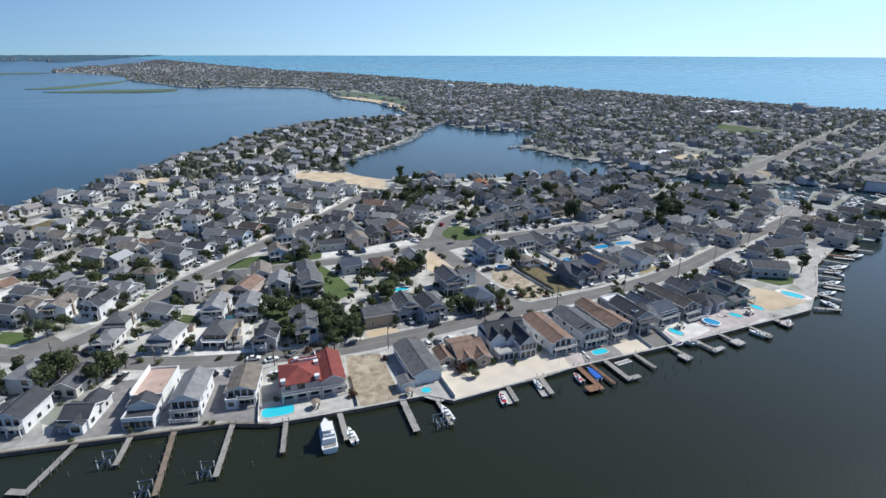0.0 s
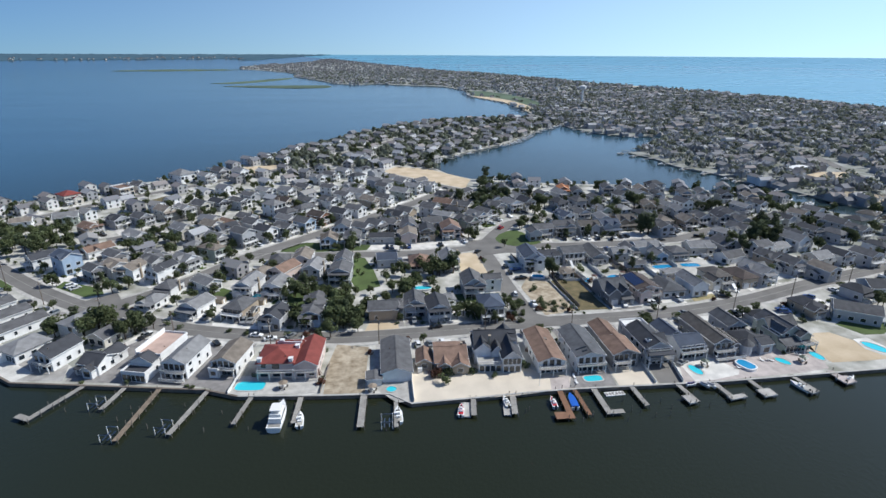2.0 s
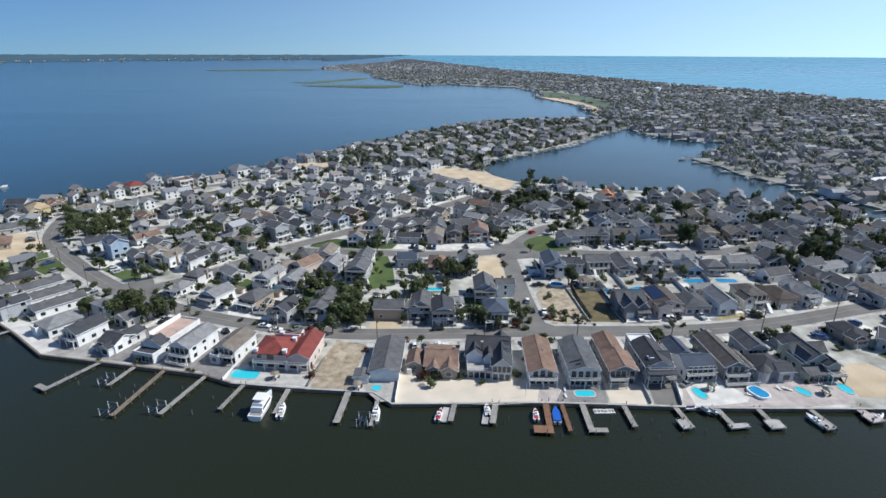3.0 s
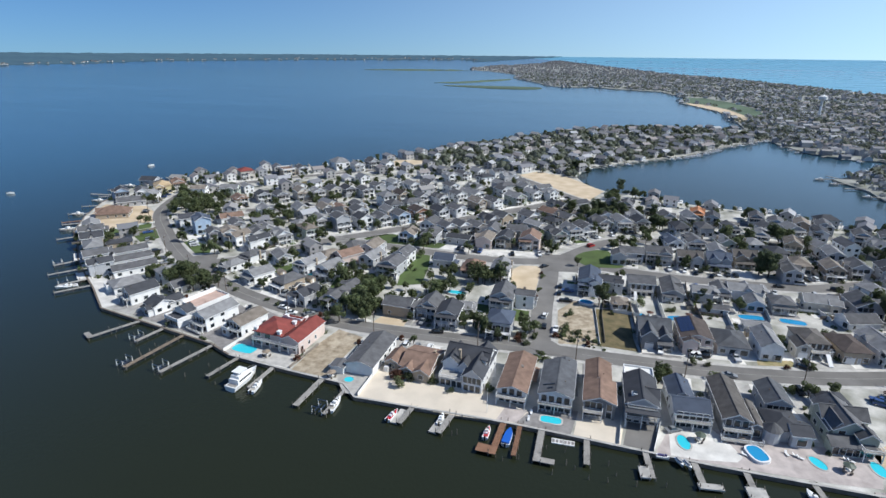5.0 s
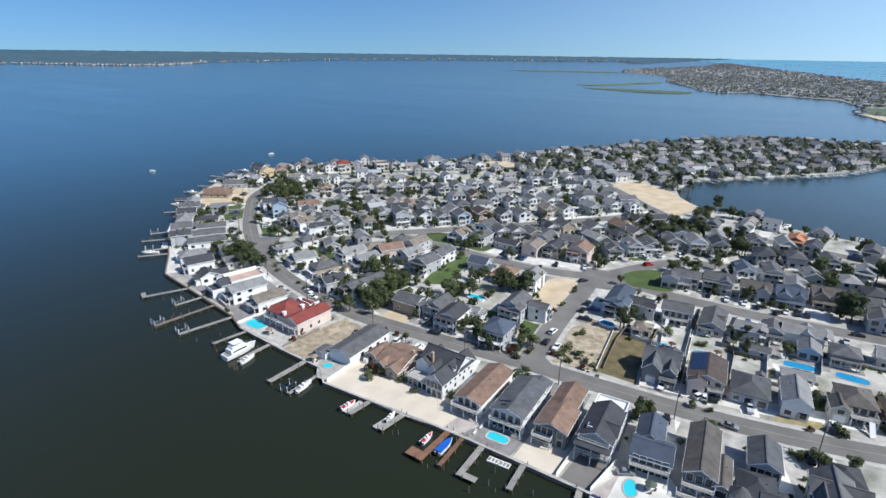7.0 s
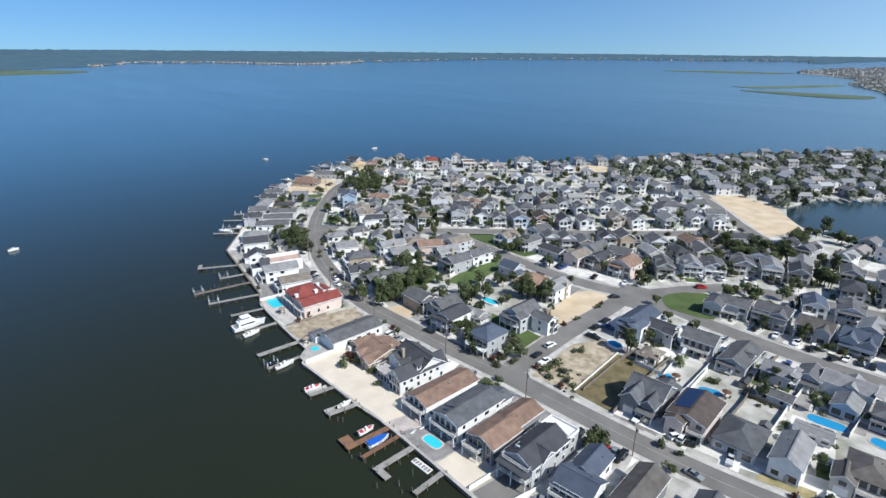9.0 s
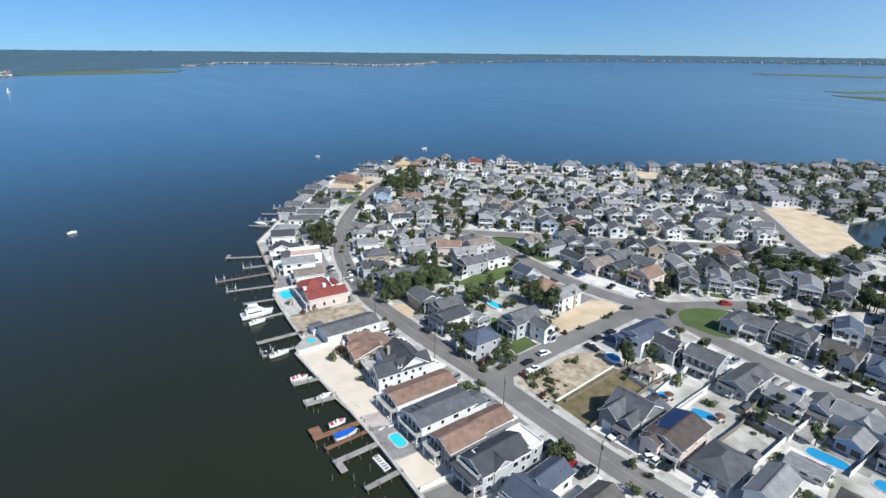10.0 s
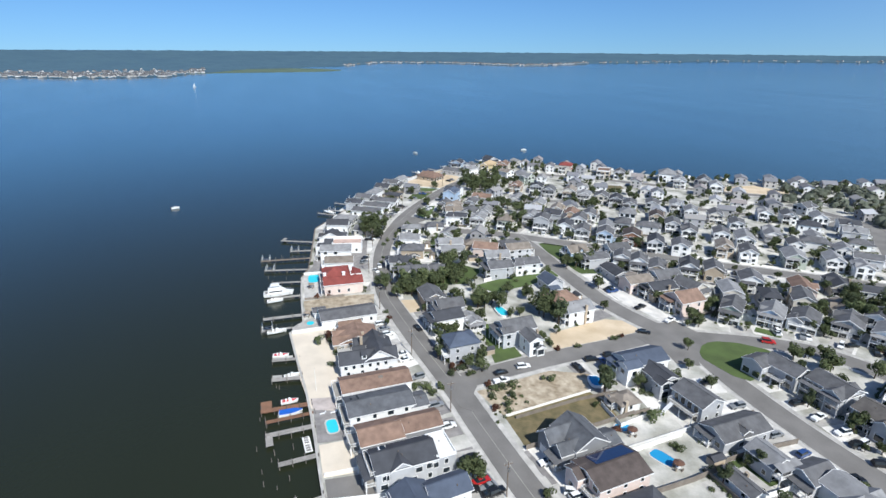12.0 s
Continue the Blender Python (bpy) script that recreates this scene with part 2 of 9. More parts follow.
ROOFS = {
    "g": material("grey shingles", (0.132, 0.132, 0.137), 0.9, 0.38, 0.45, 4.0, 0.35),
    "d": material("dark slate shingles", (0.066, 0.069, 0.078), 0.88, 0.3, 0.35, 5.0, 0.3),
    "m": material("slate grey shingles", (0.115, 0.12, 0.13), 0.9, 0.38, 0.45, 4.0, 0.35),
    "l": material("light grey shingles", (0.25, 0.25, 0.252), 0.9, 0.32, 0.45, 4.0, 0.35),
    "b": material("brown shingles", (0.25, 0.165, 0.125), 0.92, 0.38, 0.45, 4.0, 0.35),
    "v": material("grey-brown shingles", (0.135, 0.123, 0.113), 0.92, 0.38, 0.45, 4.0, 0.35),
    "k": material("dark brown shingles", (0.10, 0.08, 0.072), 0.92, 0.38, 0.45, 4.0, 0.35),
    "n": material("weathered tan shingles", (0.25, 0.215, 0.18), 0.92, 0.38, 0.45, 4.0, 0.35),
    "r": material("red clay roof tiles", (0.235, 0.060, 0.050), 0.85, 0.3, 0.4, 4.0, 0.4),
    "o": material("orange roof tiles", (0.45, 0.20, 0.10), 0.85, 0.3, 0.4, 4.0, 0.4),
    "u": material("blue-grey shingles", (0.085, 0.105, 0.145), 0.88, 0.25, 0.35, 5.0, 0.3),
    "t": material("sandy shingles", (0.48, 0.36, 0.22), 0.9, 0.32, 0.45, 4.0, 0.35),
    "p": material("pink roof membrane", (0.50, 0.36, 0.30), 0.9, 0.2, 0.35, 5.0, 0.1),
}
ROOF_WORDS = {"g": "grey shingle", "d": "dark slate-coloured", "m": "slate grey", "l": "light grey", "b": "brown shingle", "k": "dark brown", "v": "grey-brown", "n": "weathered tan",
              "r": "red tiled", "o": "orange tiled", "u": "blue-grey", "t": "sandy yellow", "p": "flat pink"}
WALLS = {
    "w": striped("white siding", (0.77, 0.77, 0.76)),
    "c": striped("cream siding", (0.58, 0.54, 0.47)),
    "s": striped("grey siding", (0.43, 0.44, 0.455)),
    "h": striped("dark grey shingled siding", (0.215, 0.22, 0.23)),
    "u": striped("pale blue siding", (0.36, 0.46, 0.58)),
    "n": striped("tan siding", (0.40, 0.33, 0.25)),
    "o": striped("orange cedar siding", (0.27, 0.14, 0.09)),
    "p": striped("pinkish stucco", (0.68, 0.56, 0.50), 0.5, depth=0.1),
    "y": striped("pale yellow siding", (0.62, 0.52, 0.30)),
    "e": striped("sage green siding", (0.38, 0.42, 0.36)),
}
WALL_WORDS = {"w": "white", "c": "cream", "s": "grey", "h": "dark grey", "u": "pale blue", "n": "tan", "o": "orange cedar", "p": "pinkish stucco", "y": "pale yellow", "e": "sage green"}

def leaf_material(name, a, b2):
    m = bpy.data.materials.new(name)
    m.use_nodes = True
    n, l = m.node_tree.nodes, m.node_tree.links
    b, geo, info, mix, mul = n["Principled BSDF"], n.new("ShaderNodeNewGeometry"), n.new("ShaderNodeObjectInfo"), n.new("ShaderNodeMix"), n.new("ShaderNodeHueSaturation")
    mix.data_type = "RGBA"
    mix.inputs["A"].default_value, mix.inputs["B"].default_value = (*a, 1), (*b2, 1)
    l.new(geo.outputs["Random Per Island"], mix.inputs["Factor"])
    l.new(mix.outputs["Result"], mul.inputs["Color"])
    r = n.new("ShaderNodeMapRange")
    r.inputs["To Min"].default_value, r.inputs["To Max"].default_value = 0.7, 1.25
    l.new(info.outputs["Random"], r.inputs["Value"])
    l.new(r.outputs["Result"], mul.inputs["Value"])
    l.new(mul.outputs["Color"], b.inputs["Base Color"])
    b.inputs["Roughness"].default_value = 0.8
    b.inputs["Specular IOR Level"].default_value = 0.2
    thin, both_sides = n.new("ShaderNodeBsdfTranslucent"), n.new("ShaderNodeMixShader")      # light comes through thin leaves
    both_sides.inputs["Fac"].default_value = 0.35
    l.new(mul.outputs["Color"], thin.inputs["Color"])
    l.new(b.outputs["BSDF"], both_sides.inputs[1])
    l.new(thin.outputs["BSDF"], both_sides.inputs[2])
    l.new(both_sides.outputs["Shader"], n["Material Output"].inputs["Surface"])
    return m

M_LEAF = leaf_material("green leaves", (0.072, 0.094, 0.043), (0.150, 0.175, 0.082))
M_LEAFDARK = leaf_material("dark pine needles", (0.055, 0.074, 0.040), (0.115, 0.136, 0.070))
# far foliage: distance haze put into paler, greyer leaf and twig colours
M_LEAFHAZE = leaf_material("dull olive leaves far off", (0.125, 0.145, 0.105), (0.25, 0.27, 0.21))
M_TWIGHAZE = leaf_material("grey-brown bare twigs", (0.165, 0.172, 0.178), (0.32, 0.335, 0.345))
M_LEAFRED = leaf_material("russet leaves", (0.09, 0.04, 0.03), (0.16, 0.08, 0.05))
# the blue emission stands in for haze over the far shore
M_WOODS_HAZE = material("distant woods", (0.022, 0.036, 0.030), 0.95, 0.6, 0.006, 0.03, per_object=0, stain=(0.008, 0.014, 0.014))
M_WOODS_HAZE.node_tree.nodes["Principled BSDF"].inputs["Emission Color"].default_value = (0.18, 0.42, 0.70, 1)
M_WOODS_HAZE.node_tree.nodes["Principled BSDF"].inputs["Emission Strength"].default_value = 0.21

# ---- mesh helpers ----
LAND = 1.1                       # height of the lots above the bay

class Shape:
    """Collects simple solids into one mesh."""
    def __init__(self):
        self.v, self.f, self.m = [], [], []

    def add(self, verts, faces, mat=0):
        k = len(self.v)
        self.v += [tuple(p) for p in verts]
        self.f += [tuple(i + k for i in q) for q in faces]
        self.m += [mat] * len(faces)
        return self

    def box(self, x0, y0, z0, x1, y1, z1, mat=0):
        p = [(x0, y0, z0), (x1, y0, z0), (x1, y1, z0), (x0, y1, z0), (x0, y0, z1), (x1, y0, z1), (x1, y1, z1), (x0, y1, z1)]
        return self.add(p, [(3, 2, 1, 0), (4, 5, 6, 7), (0, 1, 5, 4), (1, 2, 6, 5), (2, 3, 7, 6), (3, 0, 4, 7)], mat)

    def beam(self, a, b, w, h, mat=0):
        """A bar of width w and height h from a to b."""
        a, b = Vector(a), Vector(b)
        d = (b - a).normalized()
        side = d.cross(Vector((0, 0, 1)))
        side = (side.normalized() if side.length > 1e-4 else Vector((1, 0, 0))) * (w / 2)
        up = side.cross(d).normalized() * (h / 2)
        p = [e + s * side + u * up for e in (a, b) for s, u in ((-1, -1), (1, -1), (1, 1), (-1, 1))]
        return self.add(p, [(3, 2, 1, 0), (4, 5, 6, 7), (0, 1, 5, 4), (1, 2, 6, 5), (2, 3, 7, 6), (3, 0, 4, 7)], mat)

    def tube(self, x, y, z0, z1, r0, r1=None, n=8, mat=0):
        r1 = r0 if r1 is None else r1
        p = [(x + r * math.cos(2 * math.pi * i / n), y + r * math.sin(2 * math.pi * i / n), z) for z, r in ((z0, r0), (z1, r1)) for i in range(n)]
        q = [(i, (i + 1) % n, n + (i + 1) % n, n + i) for i in range(n)]
        return self.add(p, q + [tuple(range(n))[::-1], tuple(range(n, 2 * n))], mat)

    def slab(self, outline, z0, z1, mat=0):
        """An upright prism over an outline of any shape."""
        n = len(outline)
        if sum(outline[i][0] * outline[(i + 1) % n][1] - outline[(i + 1) % n][0] * outline[i][1] for i in range(n)) < 0:
            outline = outline[::-1]
        p = [(x, y, z0) for x, y in outline] + [(x, y, z1) for x, y in outline]
        q = [(i, (i + 1) % n, n + (i + 1) % n, n + i) for i in range(n)]
        return self.add(p, q + [tuple(range(n))[::-1], tuple(range(n, 2 * n))], mat)

    def data(self, name, *mats):
        me = bpy.data.meshes.new(name)
        me.from_pydata(self.v, [], self.f)
        for m in mats:
            me.materials.append(m)
        if len(mats) > 1:
            me.polygons.foreach_set("material_index", self.m)
        me.update()
        return me

def part(name, shape, mats, parent=None, label=""):
    mats = mats if isinstance(mats, (tuple, list)) else (mats,)
    ob = new(name, shape.data(name, *mats) if isinstance(shape, Shape) else shape)
    ob.parent = parent
    return tagged(ob, label) if label else ob

def thing(name, m, label, category, group="", kind=""):
    ob = new(name)
    ob.empty_display_size = 0.5
    ob.matrix_world = m
    return tagged(ob, label, category, group, kind)

def placed(name, shape, mats, m, label, category, group="", kind=""):
    """A thing of one mesh."""
    ob = part(name, shape, mats)
    ob.matrix_world = m
    return tagged(ob, label, category, group, kind)

def structure(name, shape, mats, label, category):
    return tagged(part(name, shape, mats), label, category, "", "structure")

def smooth_line(pts, step=6.0):
    """A rounded line through the points."""
    out = []
    for i in range(len(pts) - 1):
        p0, p1, p2, p3 = (Vector(pts[max(0, min(len(pts) - 1, k))]) for k in (i - 1, i, i + 1, i + 2))
        n = max(1, int((p2 - p1).length / step))
        for j in range(n):
            t = j / n
            q = 0.5 * (2 * p1 + (p2 - p0) * t + (2 * p0 - 5 * p1 + 4 * p2 - p3) * t * t + (3 * p1 - p0 - 3 * p2 + p3) * t ** 3)
            out.append((q.x, q.y))
    return out + [tuple(pts[-1])]

def offset(line, d):
    out = []
    for i, p in enumerate(line):
        a, b = Vector(line[max(0, i - 1)]), Vector(line[min(len(line) - 1, i + 1)])
        t = (b - a).normalized()
        out.append((p[0] - t.y * d, p[1] + t.x * d))
    return out

def strip(shape, line, d0, d1, z0, z1, mat=0):
    """A raised band along a line, between two offsets from it."""
    a, b = offset(line, d0), offset(line, d1)
    n = len(line)
    p = [(*q, z1) for q in a] + [(*q, z1) for q in b] + [(*q, z0) for q in a] + [(*q, z0) for q in b]
    f = []
    for i in range(n - 1):
        f += [(i, n + i, n + i + 1, i + 1)[::-1], (i, i + 1, 2 * n + i + 1, 2 * n + i)[::-1], (n + i, 3 * n + i, 3 * n + i + 1, n + i + 1)[::-1]]
    f += [(0, 2 * n, 3 * n, n)[::-1], (n - 1, 2 * n - 1, 4 * n - 1, 3 * n - 1)[::-1]]
    shape.add(p, f, mat)
    return shape

# ---- water and land ----
HUB = (130.0, 60.0)

def level(x, y):
    """Height of the water sheet: flat near by, its far rim drawn up so that the sheet ends on the true horizon."""
    r = math.hypot(x - HUB[0], y - HUB[1])
    return 0.0 if r < 3000 else 73.0 * ((r - 3000) / 1900.0) ** 2

def polar(a, r, z=0.0):
    x, y = HUB[0] + r * math.cos(radians(a)), HUB[1] + r * math.sin(radians(a))
    return (x, y, level(x, y) + z)

sea = Shape()
rings = [3000, 3250, 3500, 3750, 4000, 4200, 4400, 4600, 4750, 4900]
sea.add([(*HUB, 0.0)] + [polar(3 * a, r) for r in rings for a in range(120)],
        [(0, 1 + i, 1 + (i + 1) % 120) for i in range(120)]
        + [(1 + k * 120 + i, 1 + (k + 1) * 120 + i, 1 + (k + 1) * 120 + (i + 1) % 120, 1 + k * 120 + (i + 1) % 120) for k in range(len(rings) - 1) for i in range(120)])
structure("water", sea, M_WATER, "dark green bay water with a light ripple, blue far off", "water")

SHORE_S = [(330, 181), (322, 190), (300, 182), (262, 166), (243, 151), (213, 132.6), (154, 130.5), (130, 130.6), (117, 130.8), (105, 130.8), (93, 130.5), (85, 130.0), (74, 129.2), (53.5, 128.1), (47, 133.6), (26, 134.6), (1, 136.6), (-10, 141), (-36, 145), (-72, 150.5)]
SHORE_W = [(-93, 165), (-106, 173), (-120, 182), (-133, 191), (-147, 203), (-173, 222), (-195, 248), (-213, 276), (-225, 302), (-231, 330), (-214, 366), (-187, 397), (-160, 425), (-131, 448), (-103, 480), (-90, 506)]
SHORE_N = [(-72, 545), (-42, 590), (0, 670), (45, 750), (90, 795), (138, 830), (200, 850), (262, 852), (290, 880)]
LAGOON = [(300, 790), (284, 764), (262, 735), (227, 683), (190, 620), (147, 575), (98, 524), (90, 478), (100, 448), (116, 430), (145, 420), (185, 406), (230, 400), (270, 383), (303, 372), (327, 352), (336, 325), (343, 306)]
EAST_END = [(372, 296), (389, 289), (352, 256), (355, 249), (366, 249), (410, 275), (428, 257), (372, 234), (374, 223), (438, 243), (462, 236)]     # two boat basins cut into the tip
peninsula = [(470, 225), (400, 205), (350, 190)] + SHORE_S + SHORE_W + SHORE_N + LAGOON + EAST_END
land = Shape()
land.slab(peninsula, -1.0, LAND)
structure("ground", land, M_LAND, "flat built-up peninsula of pale gravel lots and yards", "land")
BARRIER = [(292, 884), (296, 972), (293, 1164), (240, 1331), (264, 1508), (223, 1704), (98, 1776), (15, 1868), (-61, 1803), (-126, 1884), (-170, 2030), (-333, 2404), (-377, 2735), (-468, 2949),
           (440, 2990), (560, 2700), (762, 1870), (880, 1560), (945, 1300), (985, 1000), (1010, 800), (1060, 640), (1180, 420), (1400, 0), (1300, -40), (900, 200), (640, 225), (500, 240), (475, 246), (452, 262), (442, 280), (426, 297), (400, 306),
           (385, 311), (366, 326), (356, 366), (336, 405), (333, 430), (313, 470), (313, 500), (300, 541), (325, 560), (372, 612), (403, 655), (352, 653), (322, 680), (303, 740)]
bar = Shape()
bar.slab(BARRIER, -1.0, LAND - 0.1)
structure("ground", bar, M_TOWN, "long barrier island covered in houses and trees", "land")

wall = Shape()
strip(wall, SHORE_S[1:] + SHORE_W[:13], -0.02, 0.22, -1.0, LAND + 0.12)
structure("bulkhead", wall, M_BULK, "weathered timber bulkhead along the water", "bulkhead")
cap, wood_cap = Shape(), Shape()
QUAY = SHORE_S[1:] + SHORE_W[:13]
turn = QUAY.index((1, 136.6))
strip(cap, QUAY[:turn + 1], -0.4, 0.3, LAND + 0.13, LAND + 0.24)
strip(wood_cap, QUAY[turn:], -0.4, 0.3, LAND + 0.13, LAND + 0.24)
structure("bulkhead_cap", cap, M_CONCRETE, "pale cap along the bulkhead's top", "bulkhead")
structure("bulkhead_cap", wood_cap, M_CAPWOOD, "brown timber cap along the bulkhead's top", "bulkhead")

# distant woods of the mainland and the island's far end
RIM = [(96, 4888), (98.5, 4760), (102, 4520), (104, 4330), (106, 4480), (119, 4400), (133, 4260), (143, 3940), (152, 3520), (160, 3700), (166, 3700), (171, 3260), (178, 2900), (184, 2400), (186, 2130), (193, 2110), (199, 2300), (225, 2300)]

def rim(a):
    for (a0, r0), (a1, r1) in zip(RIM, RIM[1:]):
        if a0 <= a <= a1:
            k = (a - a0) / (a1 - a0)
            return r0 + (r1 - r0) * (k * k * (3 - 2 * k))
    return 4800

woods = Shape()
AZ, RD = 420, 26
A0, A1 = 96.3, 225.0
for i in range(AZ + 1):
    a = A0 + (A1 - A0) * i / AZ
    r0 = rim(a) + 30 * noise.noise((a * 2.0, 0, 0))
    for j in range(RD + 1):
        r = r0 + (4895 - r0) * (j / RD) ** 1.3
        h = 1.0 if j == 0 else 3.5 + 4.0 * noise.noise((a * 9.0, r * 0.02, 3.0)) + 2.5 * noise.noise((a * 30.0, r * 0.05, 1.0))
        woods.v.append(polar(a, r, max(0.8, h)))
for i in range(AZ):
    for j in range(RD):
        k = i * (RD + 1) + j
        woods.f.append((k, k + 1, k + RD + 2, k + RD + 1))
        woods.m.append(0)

# the island's far end, with a low village reaching into the bay
BAY_SIDE = [(2800, 101.0), (2900, 101.5), (3136, 103.0), (3398, 105.5), (3630, 105.4), (3800, 104.0), (3929, 102.5), (4007, 100.6), (4144, 98.6), (4460, 97.0)]
SEA_SIDE = [(2800, 82.0), (2946, 83.8), (3950, 91.8), (4460, 96.3)]

def along(table, r):
    return next(a0 + (a1 - a0) * (r - r0) / (r1 - r0) for (r0, a0), (r1, a1) in zip(table, table[1:]) if r0 <= r <= r1)

far_end = Shape()
for i in range(61):
    r = 2800 + 1660 * i / 60
    a0, a1 = along(SEA_SIDE, r), along(BAY_SIDE, r) + 0.25 * noise.noise((r * 0.02, 1.0, 2.0))
    far_end.v += [polar(a0 + (a1 - a0) * j / 12, r, 0.96) for j in range(13)]
for i in range(60):
    for j in range(12):
        k = i * 13 + j
        far_end.f.append((k, k + 13, k + 14, k + 1)[::-1])
        far_end.m.append(0)
structure("ground", far_end, M_TOWN, "far end of the barrier island", "land")

# the open sea behind the barrier island, and its beach
OUTER = [(-30, 1500), (-2.7, 1271), (19, 1110), (32, 1096), (40, 1151), (47.7, 1271), (56.7, 1484), (63.4, 1677), (70.7, 1917), (80.8, 2675), (84, 2946), (92, 3950), (100, 4870)]
sea_edge = []
for i in range(130):
    a = -30 + i
    r = next(r0 + (r1 - r0) * (a - a0) / (a1 - a0) for (a0, r0), (a1, r1) in zip(OUTER, OUTER[1:]) if a0 <= a <= a1)
    sea_edge.append((a, r))
open_sea = Shape()
SR = 24
for a, r in sea_edge:
    for j in range(SR + 1):
        open_sea.v.append(polar(a, r - 20 + (4898 - r + 20) * j / SR, 0.25))
for i in range(len(sea_edge) - 1):
    for j in range(SR):
        k = i * (SR + 1) + j
        open_sea.f.append((k, k + 1, k + SR + 2, k + SR + 1))
        open_sea.m.append(0)
structure("sea", open_sea, M_OCEAN, "pale blue-green open sea behind the island", "water")
beach = Shape()
strip(beach, [polar(a, r)[:2] for a, r in sea_edge], -4, 26, -0.5, LAND - 0.04)
structure("beach", beach, M_SAND, "long pale beach along the open sea", "beach")

# ---- streets ----
ROADLINES = []

def road(pts, half, label, line=False, kerb=True):
    s = smooth_line(pts)
    ROADLINES.append((s, half))
    k = len(ROADLINES)
    structure("road", strip(Shape(), s, -half, half, LAND - 0.1, LAND + 0.04 + 0.004 * k), M_ASPHALT, label, "road")
    if kerb:
        for side in (-1, 1):
            a, b = sorted((side * (half + 0.02), side * (half + 0.3)))
            structure("kerb", strip(Shape(), s, a, b, LAND - 0.1, LAND + 0.06 + 0.003 * k), M_CONCRETE, "pale concrete kerb along the street", "kerb")
            a, b = sorted((side * (half + 0.32), side * (half + 1.7)))
            structure("pavement", strip(Shape(), s, a, b, LAND - 0.1, LAND + 0.025 + 0.002 * k), M_CONCRETE, "worn concrete walk beside the street", "pavement")
    if line:
        structure("road_marking", strip(Shape(), s, -0.09, 0.09, LAND, LAND + 0.075), M_LINE, "faded pale centre line on the street", "road marking")
    return s

ROAD_A = road([(350, 240), (334, 232), (282, 215), (237, 200.6), (199, 187.4), (165, 179.8), (130, 176.8), (103, 175.5), (75, 172.8), (50, 171), (30, 170.3), (6, 173.5),
               (-22, 180), (-42, 187.5), (-60, 196), (-80, 207), (-103, 223), (-128, 243.5), (-152, 265), (-166, 285), (-178, 312), (-182, 335)], 4.1, "curving grey asphalt shore road", True)
road([(102.5, 179), (100.5, 198), (99, 216), (98, 240), (96.5, 258)], 4.2, "short side street of grey asphalt")
road([(-24, 258), (-6, 259), (14, 258), (38, 257), (66, 257), (90, 262), (100, 269), (112, 290), (124, 306), (148, 316), (200, 330), (260, 344)], 4.2, "winding street of grey asphalt through the houses")
road([(100, 268), (110, 266.5), (128, 263), (160, 262), (193, 265), (215, 269), (240, 282), (270, 296), (320, 316)], 4.2, "straight street of grey asphalt between rows of houses")
ROAD_F = road([(-67, 204), (-50, 221), (-38, 238), (-25, 258), (-12, 272), (4, 290), (21, 309), (40, 329), (61, 352), (80, 376), (97, 394)], 4.3, "long straight street of pale asphalt")
road([(-30, 470), (8, 476), (30, 466), (48, 450), (60, 438), (82, 413), (105, 391), (126, 379), (160, 374), (200, 368), (250, 352), (300, 330)], 4.0, "curving street past the sand lot")
road([(-108, 293), (-92, 305), (-78, 335), (-60, 370), (-35, 405), (-5, 440), (8, 476)], 3.6, "inner street of grey asphalt")
road([(-178, 332), (-150, 372), (-110, 415), (-70, 455), (-35, 500), (10, 570), (70, 660), (140, 740), (220, 790), (300, 850)], 3.4, "pale street along the bay side")
road([(425, 335), (452, 420), (500, 560), (560, 760), (600, 960)], 4.5, "long grey road along the barrier island", kerb=False)
road([(560, 300), (640, 420), (700, 620), (740, 900), (720, 1250)], 6.0, "wide grey highway along the barrier island", kerb=False)

road([(405, 338), (440, 355), (540, 398), (640, 443), (800, 512), (920, 566)], 5.0, "straight grey street towards the sea", kerb=False)
road([(460, 300), (560, 340), (685, 391), (840, 455), (960, 506)], 5.0, "straight grey street towards the sea", kerb=False)
OPEN_LOTS = []

def pad(outline, mat, label, category, z=0.02, name="lot"):
    """A flat surface let into a lot."""
    if name == "lot":
        OPEN_LOTS.append(outline)
    return structure(name, Shape().slab(outline, LAND - 0.1, LAND + z), mat, label, category)

def rect(x, y, w, l, rot):
    c, s = math.cos(radians(rot)), math.sin(radians(rot))
    return [(x + c * a - s * b, y + s * a + c * b) for a, b in ((-w / 2, -l / 2), (w / 2, -l / 2), (w / 2, l / 2), (-w / 2, l / 2))]

# ---- houses ----
def window_shape(w, h):
    """A connected frame with a rim proud of the wall, round a set-back pane."""
    s = Shape()
    o, d = 0.11, -0.08
    p = [(x, y, z) for y in (d, 0.02) for x, z in ((-w / 2 - o, -o), (w / 2 + o, -o), (w / 2 + o, h + o), (-w / 2 - o, h + o), (-w / 2, 0), (w / 2, 0), (w / 2, h), (-w / 2, h))]
    f = [(i, (i + 1) % 4, 4 + (i + 1) % 4, 4 + i) for i in range(4)]
    f += [(8 + i, 8 + (i + 1) % 4, (i + 1) % 4, i) for i in range(4)]
    f += [(4 + i, 4 + (i + 1) % 4, 12 + (i + 1) % 4, 12 + i) for i in range(4)]
    return s.add(p, f)

def pane_shape(w, h):
    return Shape().box(-w / 2, -0.03, 0, w / 2, 0.0, h)

